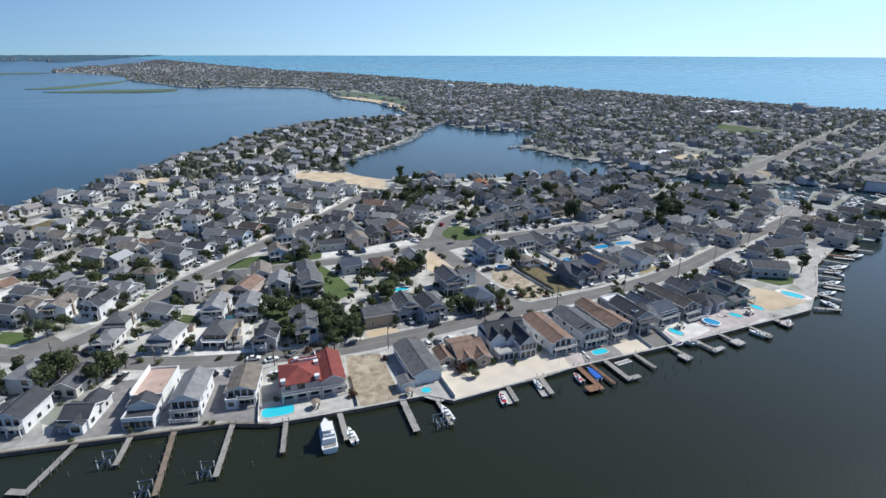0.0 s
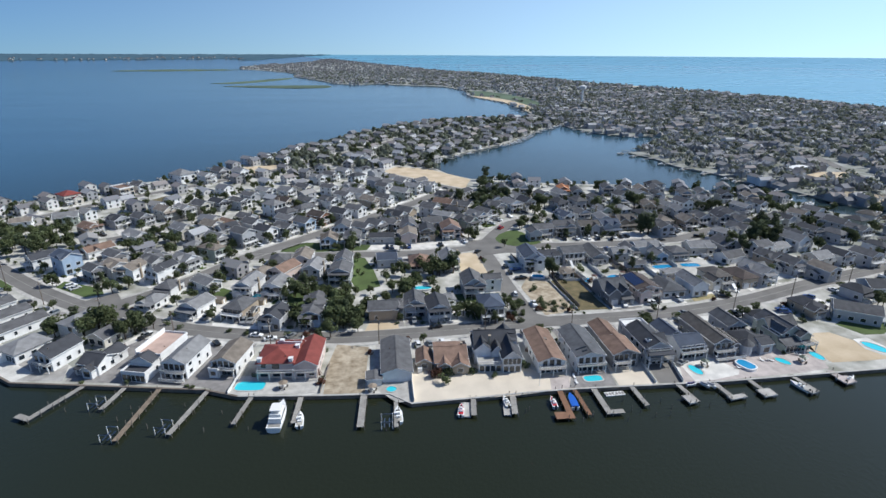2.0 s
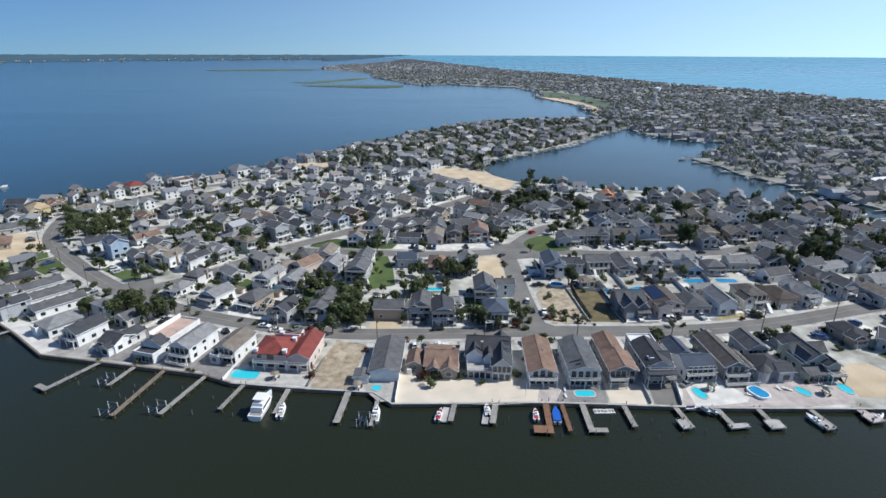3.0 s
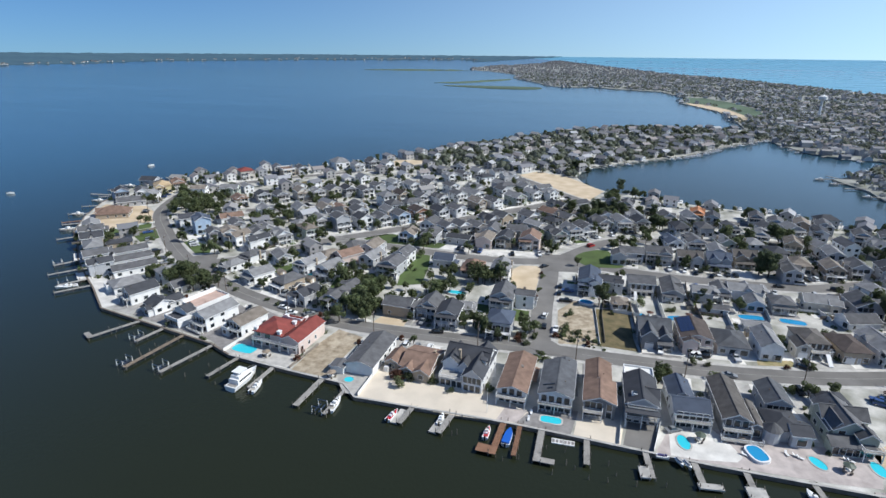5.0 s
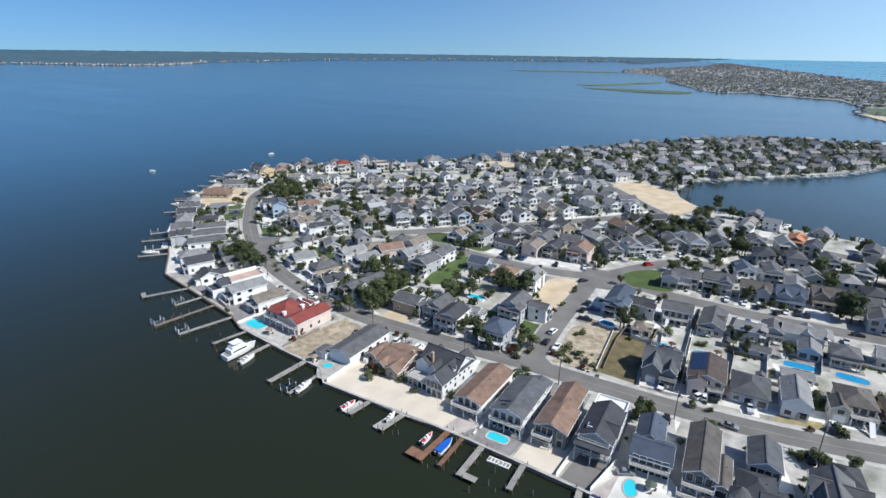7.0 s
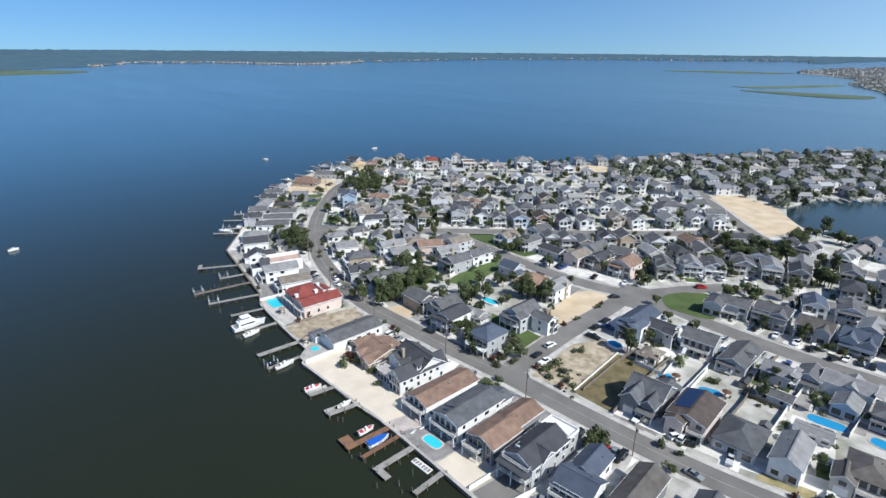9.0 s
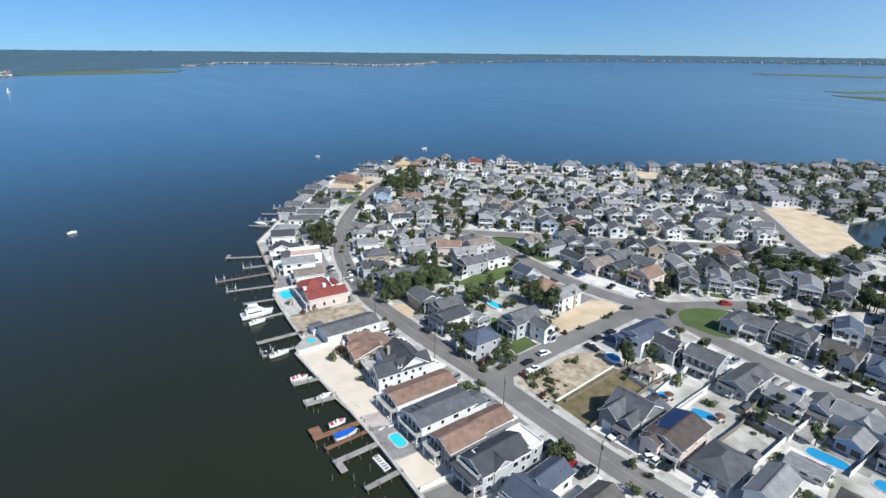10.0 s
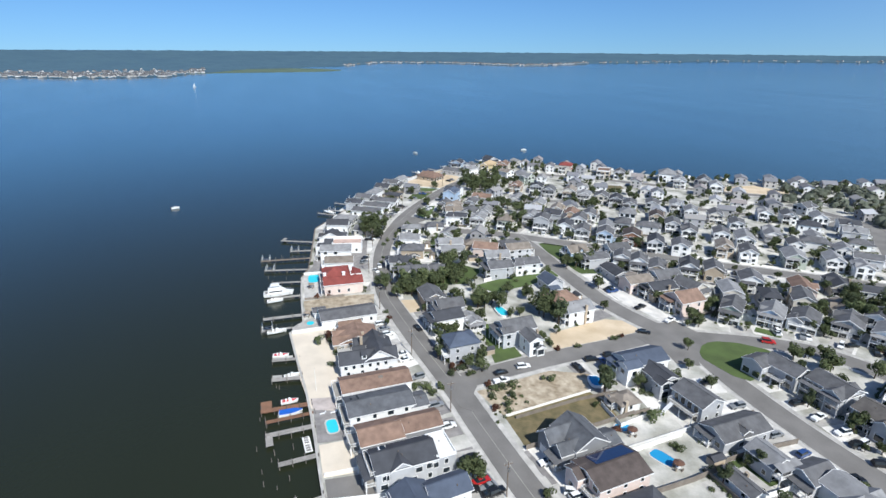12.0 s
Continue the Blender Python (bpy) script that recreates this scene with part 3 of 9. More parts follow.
SIZES = [(1.0, 1.4), (1.7, 1.45), (2.4, 2.0), (1.5, 2.15)]
WIN_FINE = [(window_shape(w, h).data("window", M_WHITE), pane_shape(w, h).data("pane", M_GLASS)) for w, h in SIZES]
door_shape = Shape().box(-0.55, -0.06, 0, 0.55, 0.02, 2.15, 0).box(-0.42, -0.09, 0.1, 0.42, -0.06, 2.02, 1)
DOOR = door_shape.data("door", M_WHITE, WALLS["s"])
garage_shape = Shape().box(-1.5, -0.05, 0, 1.5, 0.02, 2.35, 0)
for i in range(4):
    garage_shape.box(-1.38, -0.085, 0.08 + i * 0.56, 1.38, -0.05, 0.56 + i * 0.56, 0)
GARAGE = garage_shape.data("garage_door", M_WHITE)

def opening(parent, data, x, y, z, side, child=None):
    """A window or door on one side of a house: side 0 faces -y, 1 +x, 2 +y, 3 -x."""
    ob = new(data.name.split(".")[0], data)
    ob.parent = parent
    ob.matrix_basis = pose(x, y, z, 0, 0, 90 * side)
    if child:
        c = new("pane", child)
        c.parent = ob
    return ob

def glazed_row(parent, x0, x1, y, z, n, side=0):
    """A row of tall glazed doors along one side of a house."""
    for i in range(n):
        u = x0 + (x1 - x0) * (i + 0.5) / n
        px, py = {0: (u, y), 1: (y, u), 2: (u, y), 3: (y, u)}[side]
        opening(parent, WIN_FINE[3][0], px, py, z, side, WIN_FINE[3][1])

def roof_edges(s, w, l, he, rise, dx, dy, turn):
    """White boards along the eaves and up the gables."""
    if turn:
        w, l = l, w
    hw, hl, k = w / 2 + 0.45, l / 2 + 0.45, rise / (w / 2)
    z = he - 0.45 * k
    put = (lambda a, b, c: (dx - b, dy + a, c)) if turn else (lambda a, b, c: (dx + a, dy + b, c))
    for e in (-1, 1):
        s.beam(put(e * (hw + 0.03), -hl, z + 0.02), put(e * (hw + 0.03), hl, z + 0.02), 0.07, 0.26)
        for side in (-1, 1):
            s.beam(put(side * hw, e * (hl + 0.03), z + 0.03), put(0, e * (hl + 0.03), he + rise + 0.06), 0.08, 0.26)
    return s

def gable_roof(s, w, l, he, rise, over, th, x=0, y=0, turn=False):
    """Two thick sloping planes; the ridge runs along y, or along x when turned."""
    if turn:
        w, l = l, w
    hw, hl, k = w / 2 + over, l / 2 + over, rise / (w / 2)
    drop = over * k
    for side in (-1, 1):
        p = [(side * hw, -hl, he - drop), (side * hw, hl, he - drop), (0, hl, he + rise), (0, -hl, he + rise)]
        p = p + [(a, b, c + th) for a, b, c in p]
        if turn:
            p = [(-b, a, c) for a, b, c in p]
        f = [(0, 1, 2, 3), (7, 6, 5, 4), (0, 4, 5, 1), (1, 5, 6, 2), (2, 6, 7, 3), (3, 7, 4, 0)]
        if side < 0:
            f = [q[::-1] for q in f]
        s.add([(a + x, b + y, c) for a, b, c in p], [q[::-1] for q in f])
    return s

def hip_roof(s, w, l, he, rise, over, th, x=0, y=0):
    hw, hl = w / 2 + over, l / 2 + over
    if l >= w:
        r = [(0, -(l - w) / 2 - 0.3, he + rise), (0, (l - w) / 2 + 0.3, he + rise)]
    else:
        r = [(-(w - l) / 2 - 0.3, 0, he + rise), ((w - l) / 2 + 0.3, 0, he + rise)]
    e = [(-hw, -hl, he - 0.1), (hw, -hl, he - 0.1), (hw, hl, he - 0.1), (-hw, hl, he - 0.1)]
    p = e + [(a, b, c + th) for a, b, c in e] + [(a, b, c + th) for a, b, c in r]
    f = [(3, 2, 1, 0), (0, 1, 5, 4), (1, 2, 6, 5), (2, 3, 7, 6), (3, 0, 4, 7)]
    f += [(4, 5, 8), (5, 6, 9, 8), (6, 7, 9), (7, 4, 8, 9)] if l >= w else [(4, 5, 9, 8), (5, 6, 9), (6, 7, 8, 9), (7, 4, 8)]
    return s.add([(a + x, b + y, c) for a, b, c in p], f)

def mass(parent, roof, wall, dx, dy, w, l, he, rise, kind, fine, base=0.0, win=True, skip=()):
    """One block of a house: walls with gables, roof, trim and windows."""
    s = Shape().box(dx - w / 2, dy - l / 2, base, dx + w / 2, dy + l / 2, he)
    if kind == "gable":
        for e in (-1, 1):
            y = dy + e * l / 2
            s.add([(dx - w / 2, y, he), (dx + w / 2, y, he), (dx, y, he + rise)], [(0, 1, 2) if e < 0 else (2, 1, 0)])
    if kind == "cross":
        for e in (-1, 1):
            x = dx + e * w / 2
            s.add([(x, dy - l / 2, he), (x, dy + l / 2, he), (x, dy, he + rise)], [(0, 1, 2) if e > 0 else (2, 1, 0)])
    part("wall", s, WALLS[wall], parent)
    r = Shape()
    if kind == "gable":
        gable_roof(r, w, l, he, rise, 0.45, 0.16, dx, dy)
    elif kind == "cross":
        gable_roof(r, w, l, he, rise, 0.45, 0.16, dx, dy, True)
    elif kind == "hip":
        hip_roof(r, w, l, he, rise, 0.5, 0.18, dx, dy)
    elif kind == "flat":
        r.box(dx - w / 2 + 0.15, dy - l / 2 + 0.15, he, dx + w / 2 - 0.15, dy + l / 2 - 0.15, he + 0.12)
        rim = Shape()
        for x0, y0, x1, y1 in ((-w / 2 - 0.1, -l / 2 - 0.1, w / 2 + 0.1, -l / 2 + 0.15), (-w / 2 - 0.1, l / 2 - 0.15, w / 2 + 0.1, l / 2 + 0.1), (-w / 2 - 0.1, -l / 2 + 0.15, -w / 2 + 0.15, l / 2 - 0.15), (w / 2 - 0.15, -l / 2 + 0.15, w / 2 + 0.1, l / 2 - 0.15)):
            rim.box(dx + x0, dy + y0, he - 0.2, dx + x1, dy + y1, he + 0.75)
        part("parapet", rim, M_WHITE, parent, "white parapet")
    part("roof", r, ROOFS[roof], parent)
    if fine and kind in ("gable", "cross"):
        hw, hl = (w / 2, l / 2) if kind == "gable" else (l / 2, w / 2)
        k = rise / hw
        for e in (-1, 1):
            y0, y1 = sorted((e * (hl + 0.44), e * (hl + 0.5)))
            ends = [(-hw - 0.45, he - 0.45 * k), (0, he + rise), (hw + 0.45, he - 0.45 * k)]
            p = [(x, y, z + dz) for y in (y0, y1) for dz in (-0.22, 0.1) for x, z in ends]
            if kind == "cross":
                p = [(y, x, z) for x, y, z in p]
            f = [(0, 1, 4, 3), (1, 2, 5, 4), (9, 10, 7, 6), (10, 11, 8, 7), (3, 4, 10, 9), (4, 5, 11, 10), (6, 7, 1, 0), (7, 8, 2, 1), (0, 3, 9, 6), (8, 11, 5, 2)]
            part("barge_board", Shape().add([(x + dx, y + dy, z) for x, y, z in p], f), M_WHITE, parent, "white barge board")
        for e in (-1, 1):
            a, b = ((dx - w / 2 - 0.45, dy + e * (l / 2 + 0.48)), (dx + w / 2 + 0.45, dy + e * (l / 2 + 0.48))) if kind == "cross" else ((dx + e * (w / 2 + 0.48), dy - l / 2 - 0.45), (dx + e * (w / 2 + 0.48), dy + l / 2 + 0.45))
            part("fascia", Shape().beam((*a, he - 0.45 * k + 0.02), (*b, he - 0.45 * k + 0.02), 0.07, 0.26), M_WHITE, parent, "white eaves board")
        ridge = ((dx - w / 2 - 0.4, dy, he + rise + 0.15), (dx + w / 2 + 0.4, dy, he + rise + 0.15)) if kind == "cross" else ((dx, dy - l / 2 - 0.4, he + rise + 0.15), (dx, dy + l / 2 + 0.4, he + rise + 0.15))
        part("ridge_cap", Shape().beam(*ridge, 0.4, 0.1), ROOFS[roof], parent)
    if fine:
        for q in range(random.choice((0, 1, 1))):
            vx, vy = dx + random.uniform(0.12, 0.3) * w * random.choice((-1, 1)), dy + random.uniform(-0.35, 0.35) * l
            if kind in ("gable", "hip"):
                vz = he + rise * (1 - abs(vx - dx) / (w / 2))
            elif kind == "cross":
                vz = he + rise * (1 - abs(vy - dy) / (l / 2))
            else:
                vz = he
            part("roof_vent", Shape().tube(vx, vy, vz - 0.5, vz + 0.55, 0.12, 0.12, 6), M_POLE, parent)
    if not win:
        return
    joined = None if fine else Shape()
    floors = [z for z in (1.0, 3.8, 6.6) if z >= base and z + 1.7 < he] or [max(base + 0.9, he - 2.2)]
    for side, run, half in ((0, w, l / 2), (1, l, w / 2), (2, w, l / 2), (3, l, w / 2)):
        if side in skip:
            continue
        n = max(1, int(run / (2.9 if side in (0, 2) else 3.8)))
        for z in floors:
            for i in range(n):
                if random.random() < 0.2:
                    continue
                k = random.choice((0, 0, 1) if side in (1, 3) else (1, 2, 2))
                if (2.6 if k == 2 else 1.9) > run / n:
                    k = 0
                u = -run / 2 + run * (i + 0.5) / n
                x, y = {0: (u, -half), 1: (half, u), 2: (-u, half), 3: (-half, -u)}[side]
                z1 = z - (0.35 if k == 2 else 0)
                if fine:
                    opening(parent, WIN_FINE[k][0], dx + x, dy + y, z1, side, WIN_FINE[k][1])
                else:
                    m = pose(dx + x, dy + y, z1, 0, 0, 90 * side)
                    for src, slot in ((window_shape(*SIZES[k]), 0), (pane_shape(*SIZES[k]), 1)):
                        joined.add([m @ Vector(q) for q in src.v], src.f, slot)
    if joined is not None and kind in ("gable", "cross"):
        roof_edges(joined, w, l, he, rise, dx, dy, kind == "cross")
    if joined and joined.v:
        tagged(part("glazing", joined, (M_WHITE, M_GLASS), parent, "small white-framed windows"), kind="stuff")

def deck(parent, x0, x1, y0, y1, z, posts=True, roofed=None, rail=M_WHITE, floor=M_WOODGREY):
    """A raised deck with posts and railing; roofed: the height of a roof over it and its colour."""
    part("deck", Shape().box(x0, y0, z - 0.22, x1, y1, z), floor, parent)
    r = Shape()
    top, low = z + 1.0, z + 0.12
    edges = (((x0, y0), (x1, y0)), ((x0, y0), (x0, y1)), ((x1, y0), (x1, y1)))
    for a, b in edges:
        r.beam((*a, top), (*b, top), 0.1, 0.09).beam((*a, low), (*b, low), 0.06, 0.06)
        n = max(2, int((Vector(b) - Vector(a)).length / 0.32))
        for i in range(n + 1):
            p = Vector(a).lerp(Vector(b), i / n)
            r.box(p.x - 0.025, p.y - 0.025, low, p.x + 0.025, p.y + 0.025, top)
    part("railing", r, rail, parent)
    if posts:
        n = max(2, int((x1 - x0) / 3.2) + 1)
        for i in range(n):
            x = x0 + 0.15 + (x1 - x0 - 0.3) * i / (n - 1)
            part("post", Shape().box(x - 0.12, y0 + 0.05, 0, x + 0.12, y0 + 0.29, roofed[0] if roofed else z - 0.22), rail, parent)
    if roofed:
        h, col = roofed
        s = Shape()
        dy = y1 - y0 + 0.4
        s.add([(x0 - 0.3, y0 - 0.4, h), (x1 + 0.3, y0 - 0.4, h), (x1 + 0.3, y1, h + dy * 0.22), (x0 - 0.3, y1, h + dy * 0.22),
               (x0 - 0.3, y0 - 0.4, h + 0.18), (x1 + 0.3, y0 - 0.4, h + 0.18), (x1 + 0.3, y1, h + dy * 0.22 + 0.18), (x0 - 0.3, y1, h + dy * 0.22 + 0.18)],
              [(3, 2, 1, 0), (4, 5, 6, 7), (0, 1, 5, 4), (1, 2, 6, 5), (2, 3, 7, 6), (3, 0, 4, 7)])
        part("porch_roof", s, ROOFS[col], parent)

def small_porch(parent, w, l, he, roof, rnd):
    """A front porch in one frame: an upper deck with rails on posts, dark doors behind, often a lid over it."""
    d = rnd.uniform(1.6, 2.6)
    x0, x1 = (-w / 2, w / 2) if rnd.random() < 0.6 else (-w / 2, w * 0.1)
    y0, y1 = -l / 2 - d, -l / 2 - 0.02
    z = 2.75 if he > 4.5 else 0.6
    f = Shape().box(x0, y0, z - 0.2, x1, y1, z)
    for a, b in (((x0, y0), (x1, y0)), ((x0, y0), (x0, y1)), ((x1, y0), (x1, y1))):
        f.beam((*a, z + 0.98), (*b, z + 0.98), 0.12, 0.1)
        for k in range(9):
            p = Vector(a).lerp(Vector(b), k / 8)
            f.box(p.x - 0.04, p.y - 0.04, z, p.x + 0.04, p.y + 0.04, z + 0.98)
    lid = rnd.random() < 0.55 or z < 1
    top = z + 2.35 if lid else z
    n = max(2, int((x1 - x0) / 2.8) + 1)
    for k in range(n):
        x = x0 + 0.12 + (x1 - x0 - 0.24) * k / (n - 1)
        f.box(x - 0.11, y0, 0, x + 0.11, y0 + 0.22, top)
    for lev in ((0.1, z + 0.05) if z > 1 else (z + 0.05,)):
        for k in range(n):
            x = x0 + (x1 - x0) * (k + 0.5) / n
            f.box(x - 0.85, -l / 2 - 0.06, lev, x + 0.85, -l / 2 - 0.03, lev + 2.1, 1)
    part("porch", f, (M_WHITE, M_GLASS), parent, "white-railed porch with dark doors")
    if lid:
        r = Shape().add([(x0 - 0.3, y0 - 0.3, top), (x1 + 0.3, y0 - 0.3, top), (x1 + 0.3, y1, top + d * 0.25), (x0 - 0.3, y1, top + d * 0.25),
                         (x0 - 0.3, y0 - 0.3, top + 0.16), (x1 + 0.3, y0 - 0.3, top + 0.16), (x1 + 0.3, y1, top + d * 0.25 + 0.16), (x0 - 0.3, y1, top + d * 0.25 + 0.16)],
                        [(3, 2, 1, 0), (4, 5, 6, 7), (0, 1, 5, 4), (1, 2, 6, 5), (2, 3, 7, 6), (3, 0, 4, 7)])
        part("porch_roof", r, ROOFS[roof], parent)

def chimney(parent, x, y, z0, z1):
    s = Shape().box(x - 0.35, y - 0.45, z0, x + 0.35, y + 0.45, z1).box(x - 0.42, y - 0.52, z1, x + 0.42, y + 0.52, z1 + 0.15)
    part("chimney", s, WALLS["n"], parent)

HOUSES = []
GARDENS = []

def house(x, y, rot, roof, wall, blocks, words="", fine=True, group="houses along the shore"):
    """A house on its lot. blocks: rows of (dx, dy, width, length, eaves, rise, kind of roof)."""
    storeys = "two-storey" if max(b[4] for b in blocks) > 4.6 else "low"
    if max(b[4] for b in blocks) > 7.5:
        storeys = "three-storey"
    ob = thing("house", pose(x, y, LAND, 0, 0, rot), words or f"{storeys} {WALL_WORDS[wall]} house with a {ROOF_WORDS[roof]} roof", "house", group)
    for b in blocks:
        mass(ob, roof, wall, *b[:7], fine, *b[7:])
        c, s = math.cos(radians(rot)), math.sin(radians(rot))
        HOUSES.append((x + c * b[0] - s * b[1], y + s * b[0] + c * b[1], max(b[2], b[3]) / 2))
    return ob

def simple_house(x, y, rot, roof="g", wall="w", w=8.5, l=13.0, he=5.6, kind="gable", fine=False, wing=True):
    """A house of an inner street: a main block, often a wing or porch, a front door and a garage door."""
    rnd = random.Random(int(x * 31 + y * 17))
    rise = w * rnd.uniform(0.20, 0.30)
    blocks = [(0, 0, w, l, he, rise, kind)]
    if wing:
        k = rnd.random()
        if k < 0.35:
            blocks.append((rnd.choice((-1, 1)) * w * 0.3, -l * 0.42, w * 0.55, l * 0.35, he - rnd.choice((0.05, 2.6)), w * 0.14, "gable"))
        elif k < 0.6:
            blocks.append((rnd.choice((-1, 1)) * w * 0.45, l * 0.1, w * 0.5, l * 0.45, he - rnd.choice((0.06, 2.5)), w * 0.12, "cross"))
        elif k < 0.72 and kind == "gable" and he < 6.5:
            blocks.append((rnd.choice((-1, 1)) * w * 0.24, rnd.uniform(-0.25, 0.25) * l, w * 0.42, 2.4, he + 0.85, 0.7, "cross", he - 0.4, False))
        elif k < 0.9 and kind == "gable":
            blocks.append((0, rnd.uniform(-0.25, 0.2) * l, w + 0.16, l * rnd.uniform(0.24, 0.34), he + 0.02, rise * 0.82, "cross", 0.0, False))
    ob = house(x, y, rot, roof, wall, blocks, "", fine, "houses of the inner streets")
    GARDENS.append((x, y, rot, w, l))
    opening(ob, DOOR, w * 0.1, -l / 2 - 0.005, 0.1, 0)
    if rnd.random() < 0.5:
        opening(ob, GARAGE, -w * 0.22, -l / 2 - 0.005, 0.02, 0)
    if rnd.random() < 0.8 and not (165 < x < 205 and 195 < y < 235):
        small_porch(ob, w, l, he, roof, rnd)
    if rnd.random() < 0.12:
        chimney(ob, w * 0.5 + 0.2, rnd.uniform(-2, 2), 0, he + rise * 0.9)
    return ob

# ---- far towns and woods ----
def inside(poly, x, y):
    hit = False
    for i in range(len(poly)):
        (x0, y0), (x1, y1) = poly[i - 1], poly[i]
        if (y0 > y) != (y1 > y) and x < (x1 - x0) * (y - y0) / (y1 - y0) + x0:
            hit = not hit
    return hit

def near_road(x, y, clear):
    return any((x - a) ** 2 + (y - b) ** 2 < (half + clear) ** 2 for line, half in ROADLINES for a, b in line)

# ---- the shore row, from the dark houses by the sand lot to the bend ----
h = house(15.0, 152.6, -3, "r", "p", [(-3.6, -1.4, 11.5, 11.5, 5.6, 2.3, "hip"), (5.9, 0.8, 7.2, 16.5, 4.9, 1.8, "gable"), (-1.6, 6.6, 9.0, 6.0, 4.4, 1.5, "cross")], "large pale stucco villa with a red tiled roof and sea-side balconies")
deck(h, -9.3, 2.0, -8.7, -7.15, 2.9, True, None, M_WHITE, M_CONCRETE)
deck(h, 2.4, 9.4, -8.9, -7.5, 2.9, True, None, M_WHITE, M_CONCRETE)
for x, y in ((-8.6, -6.6), (1.3, -6.6), (-4.0, 5.2), (1.8, 1.6)):
    part("roof_peak", Shape().box(x - 0.6, y - 0.6, 4.8, x + 0.6, y + 0.6, 7.0).box(x - 0.75, y - 0.75, 7.0, x + 0.75, y + 0.75, 7.2), M_WHITE, h, "small white stucco pier above the red roof")
part("parapet", Shape().box(-5.6, 4.6, 5.4, 2.4, 4.9, 6.6), M_WHITE, h, "white parapet between red roofs")
part("parapet", Shape().box(2.0, 4.9, 5.0, 2.3, 9.6, 6.0), M_WHITE, h, "white parapet between red roofs")
h = house(49.3, 150.5, 1, "g", "w", [(0, 0, 9.5, 21, 3.6, 1.5, "gable"), (-7.2, -10.0, 4.5, 4.5, 2.6, 0.4, "gable", 0.0, False)], "long low white house with a plain grey shingle roof")
h = house(64.9, 151.2, -2, "b", "n", [(2.6, 0, 10.5, 13.5, 3.4, 2.1, "cross"), (5.4, -5.8, 5.5, 6, 3.25, 1.5, "gable"), (0.4, -5.8, 4.0, 5, 3.2, 1.2, "gable"), (-6.2, -1.5, 5.0, 8.0, 3.0, 1.4, "gable")], "low rambling wooden house with a weathered brown roof")
chimney(h, 6.6, 1.5, 0, 5.9)
part("shed_box", Shape().box(-8.4, -7.2, 0, -6.9, -6.0, 1.7), M_WHITE, h, "white outdoor cupboard")
FRONT = (0.0, True, (0,))              # a block whose water side is glazed separately

def dormer(parent, x, y, z0, z1, w, l, roof, out=1):
    """A small shed dormer: white cheeks, a dark pane and a sloping lid."""
    part("dormer", Shape().box(x - w / 2, y - l / 2, z0, x + w / 2, y + l / 2, z1), WALLS["w"], parent, "white dormer")
    e = w / 2 + 0.25
    part("dormer_roof", Shape().add([(x - e, y - l / 2 - 0.25, z1 + (0.3 if out > 0 else 0)), (x + e, y - l / 2 - 0.25, z1 + (0 if out > 0 else 0.3)), (x + e, y + l / 2 + 0.25, z1 + (0 if out > 0 else 0.3)), (x - e, y + l / 2 + 0.25, z1 + (0.3 if out > 0 else 0)),
         (x - e, y - l / 2 - 0.25, z1 + (0.45 if out > 0 else 0.15)), (x + e, y - l / 2 - 0.25, z1 + (0.15 if out > 0 else 0.45)), (x + e, y + l / 2 + 0.25, z1 + (0.15 if out > 0 else 0.45)), (x - e, y + l / 2 + 0.25, z1 + (0.45 if out > 0 else 0.15))],
         [(3, 2, 1, 0), (4, 5, 6, 7), (0, 1, 5, 4), (1, 2, 6, 5), (2, 3, 7, 6), (3, 0, 4, 7)]), ROOFS[roof], parent)
    part("dormer_pane", Shape().box(x + out * (w / 2) - 0.02, y - l * 0.32, z1 - 1.1, x + out * (w / 2) + 0.05, y + l * 0.32, z1 - 0.2), M_GLASS, parent)

h = house(83.0, 151.5, -2, "d", "w", [(4.3, 0.0, 6.2, 18.5, 5.4, 2.7, "gable", *FRONT), (-4.6, 1.6, 5.6, 10.0, 5.4, 2.4, "gable"), (0.0, 3.6, 14.2, 10.5, 5.35, 3.5, "cross"), (0.1, -2.4, 3.4, 4.0, 5.3, 2.0, "gable")],
          "large white house with steep dark gables and white terraces")
part("porch", Shape().box(-6.6, -8.6, 0, 1.1, -3.45, 2.75), WALLS["w"], h, "white glazed porch under a terrace")
glazed_row(h, -6.4, 0.9, -8.61, 0.15, 4)
deck(h, -6.8, 1.15, -8.9, -4.5, 2.98, False, None, M_WHITE, M_CONCRETE)
glazed_row(h, 1.4, 7.2, -9.26, 0.15, 3)
glazed_row(h, 1.5, 7.1, -9.26, 3.0, 4)
for k in range(6):
    opening(h, WIN_FINE[0][0], 7.405, -7.6 + 2.6 * k, 3.4, 1, WIN_FINE[0][1])
dormer(h, 5.9, 3.6, 5.4, 8.0, 2.2, 2.6, "d")
dormer(h, 5.9, -1.5, 5.6, 7.6, 1.8, 1.6, "d")
chimney(h, -2.2, -1.2, 5.0, 9.3)
h = house(99.7, 150.8, 0.5, "b", "w", [(0, 0.3, 8.6, 21.0, 4.5, 1.5, "gable", *FRONT)], "long white house with a brown shingle roof and glazed porch")
deck(h, -4.4, 4.4, -12.6, -10.25, 2.75, True)
glazed_row(h, -4.0, 4.0, -10.22, 0.2, 4)
glazed_row(h, -3.4, 3.4, -10.22, 2.8, 3)
part("roof_hatch", Shape().box(0.6, 1.2, 5.4, 1.5, 2.6, 6.0), M_FENCEWOOD, h)
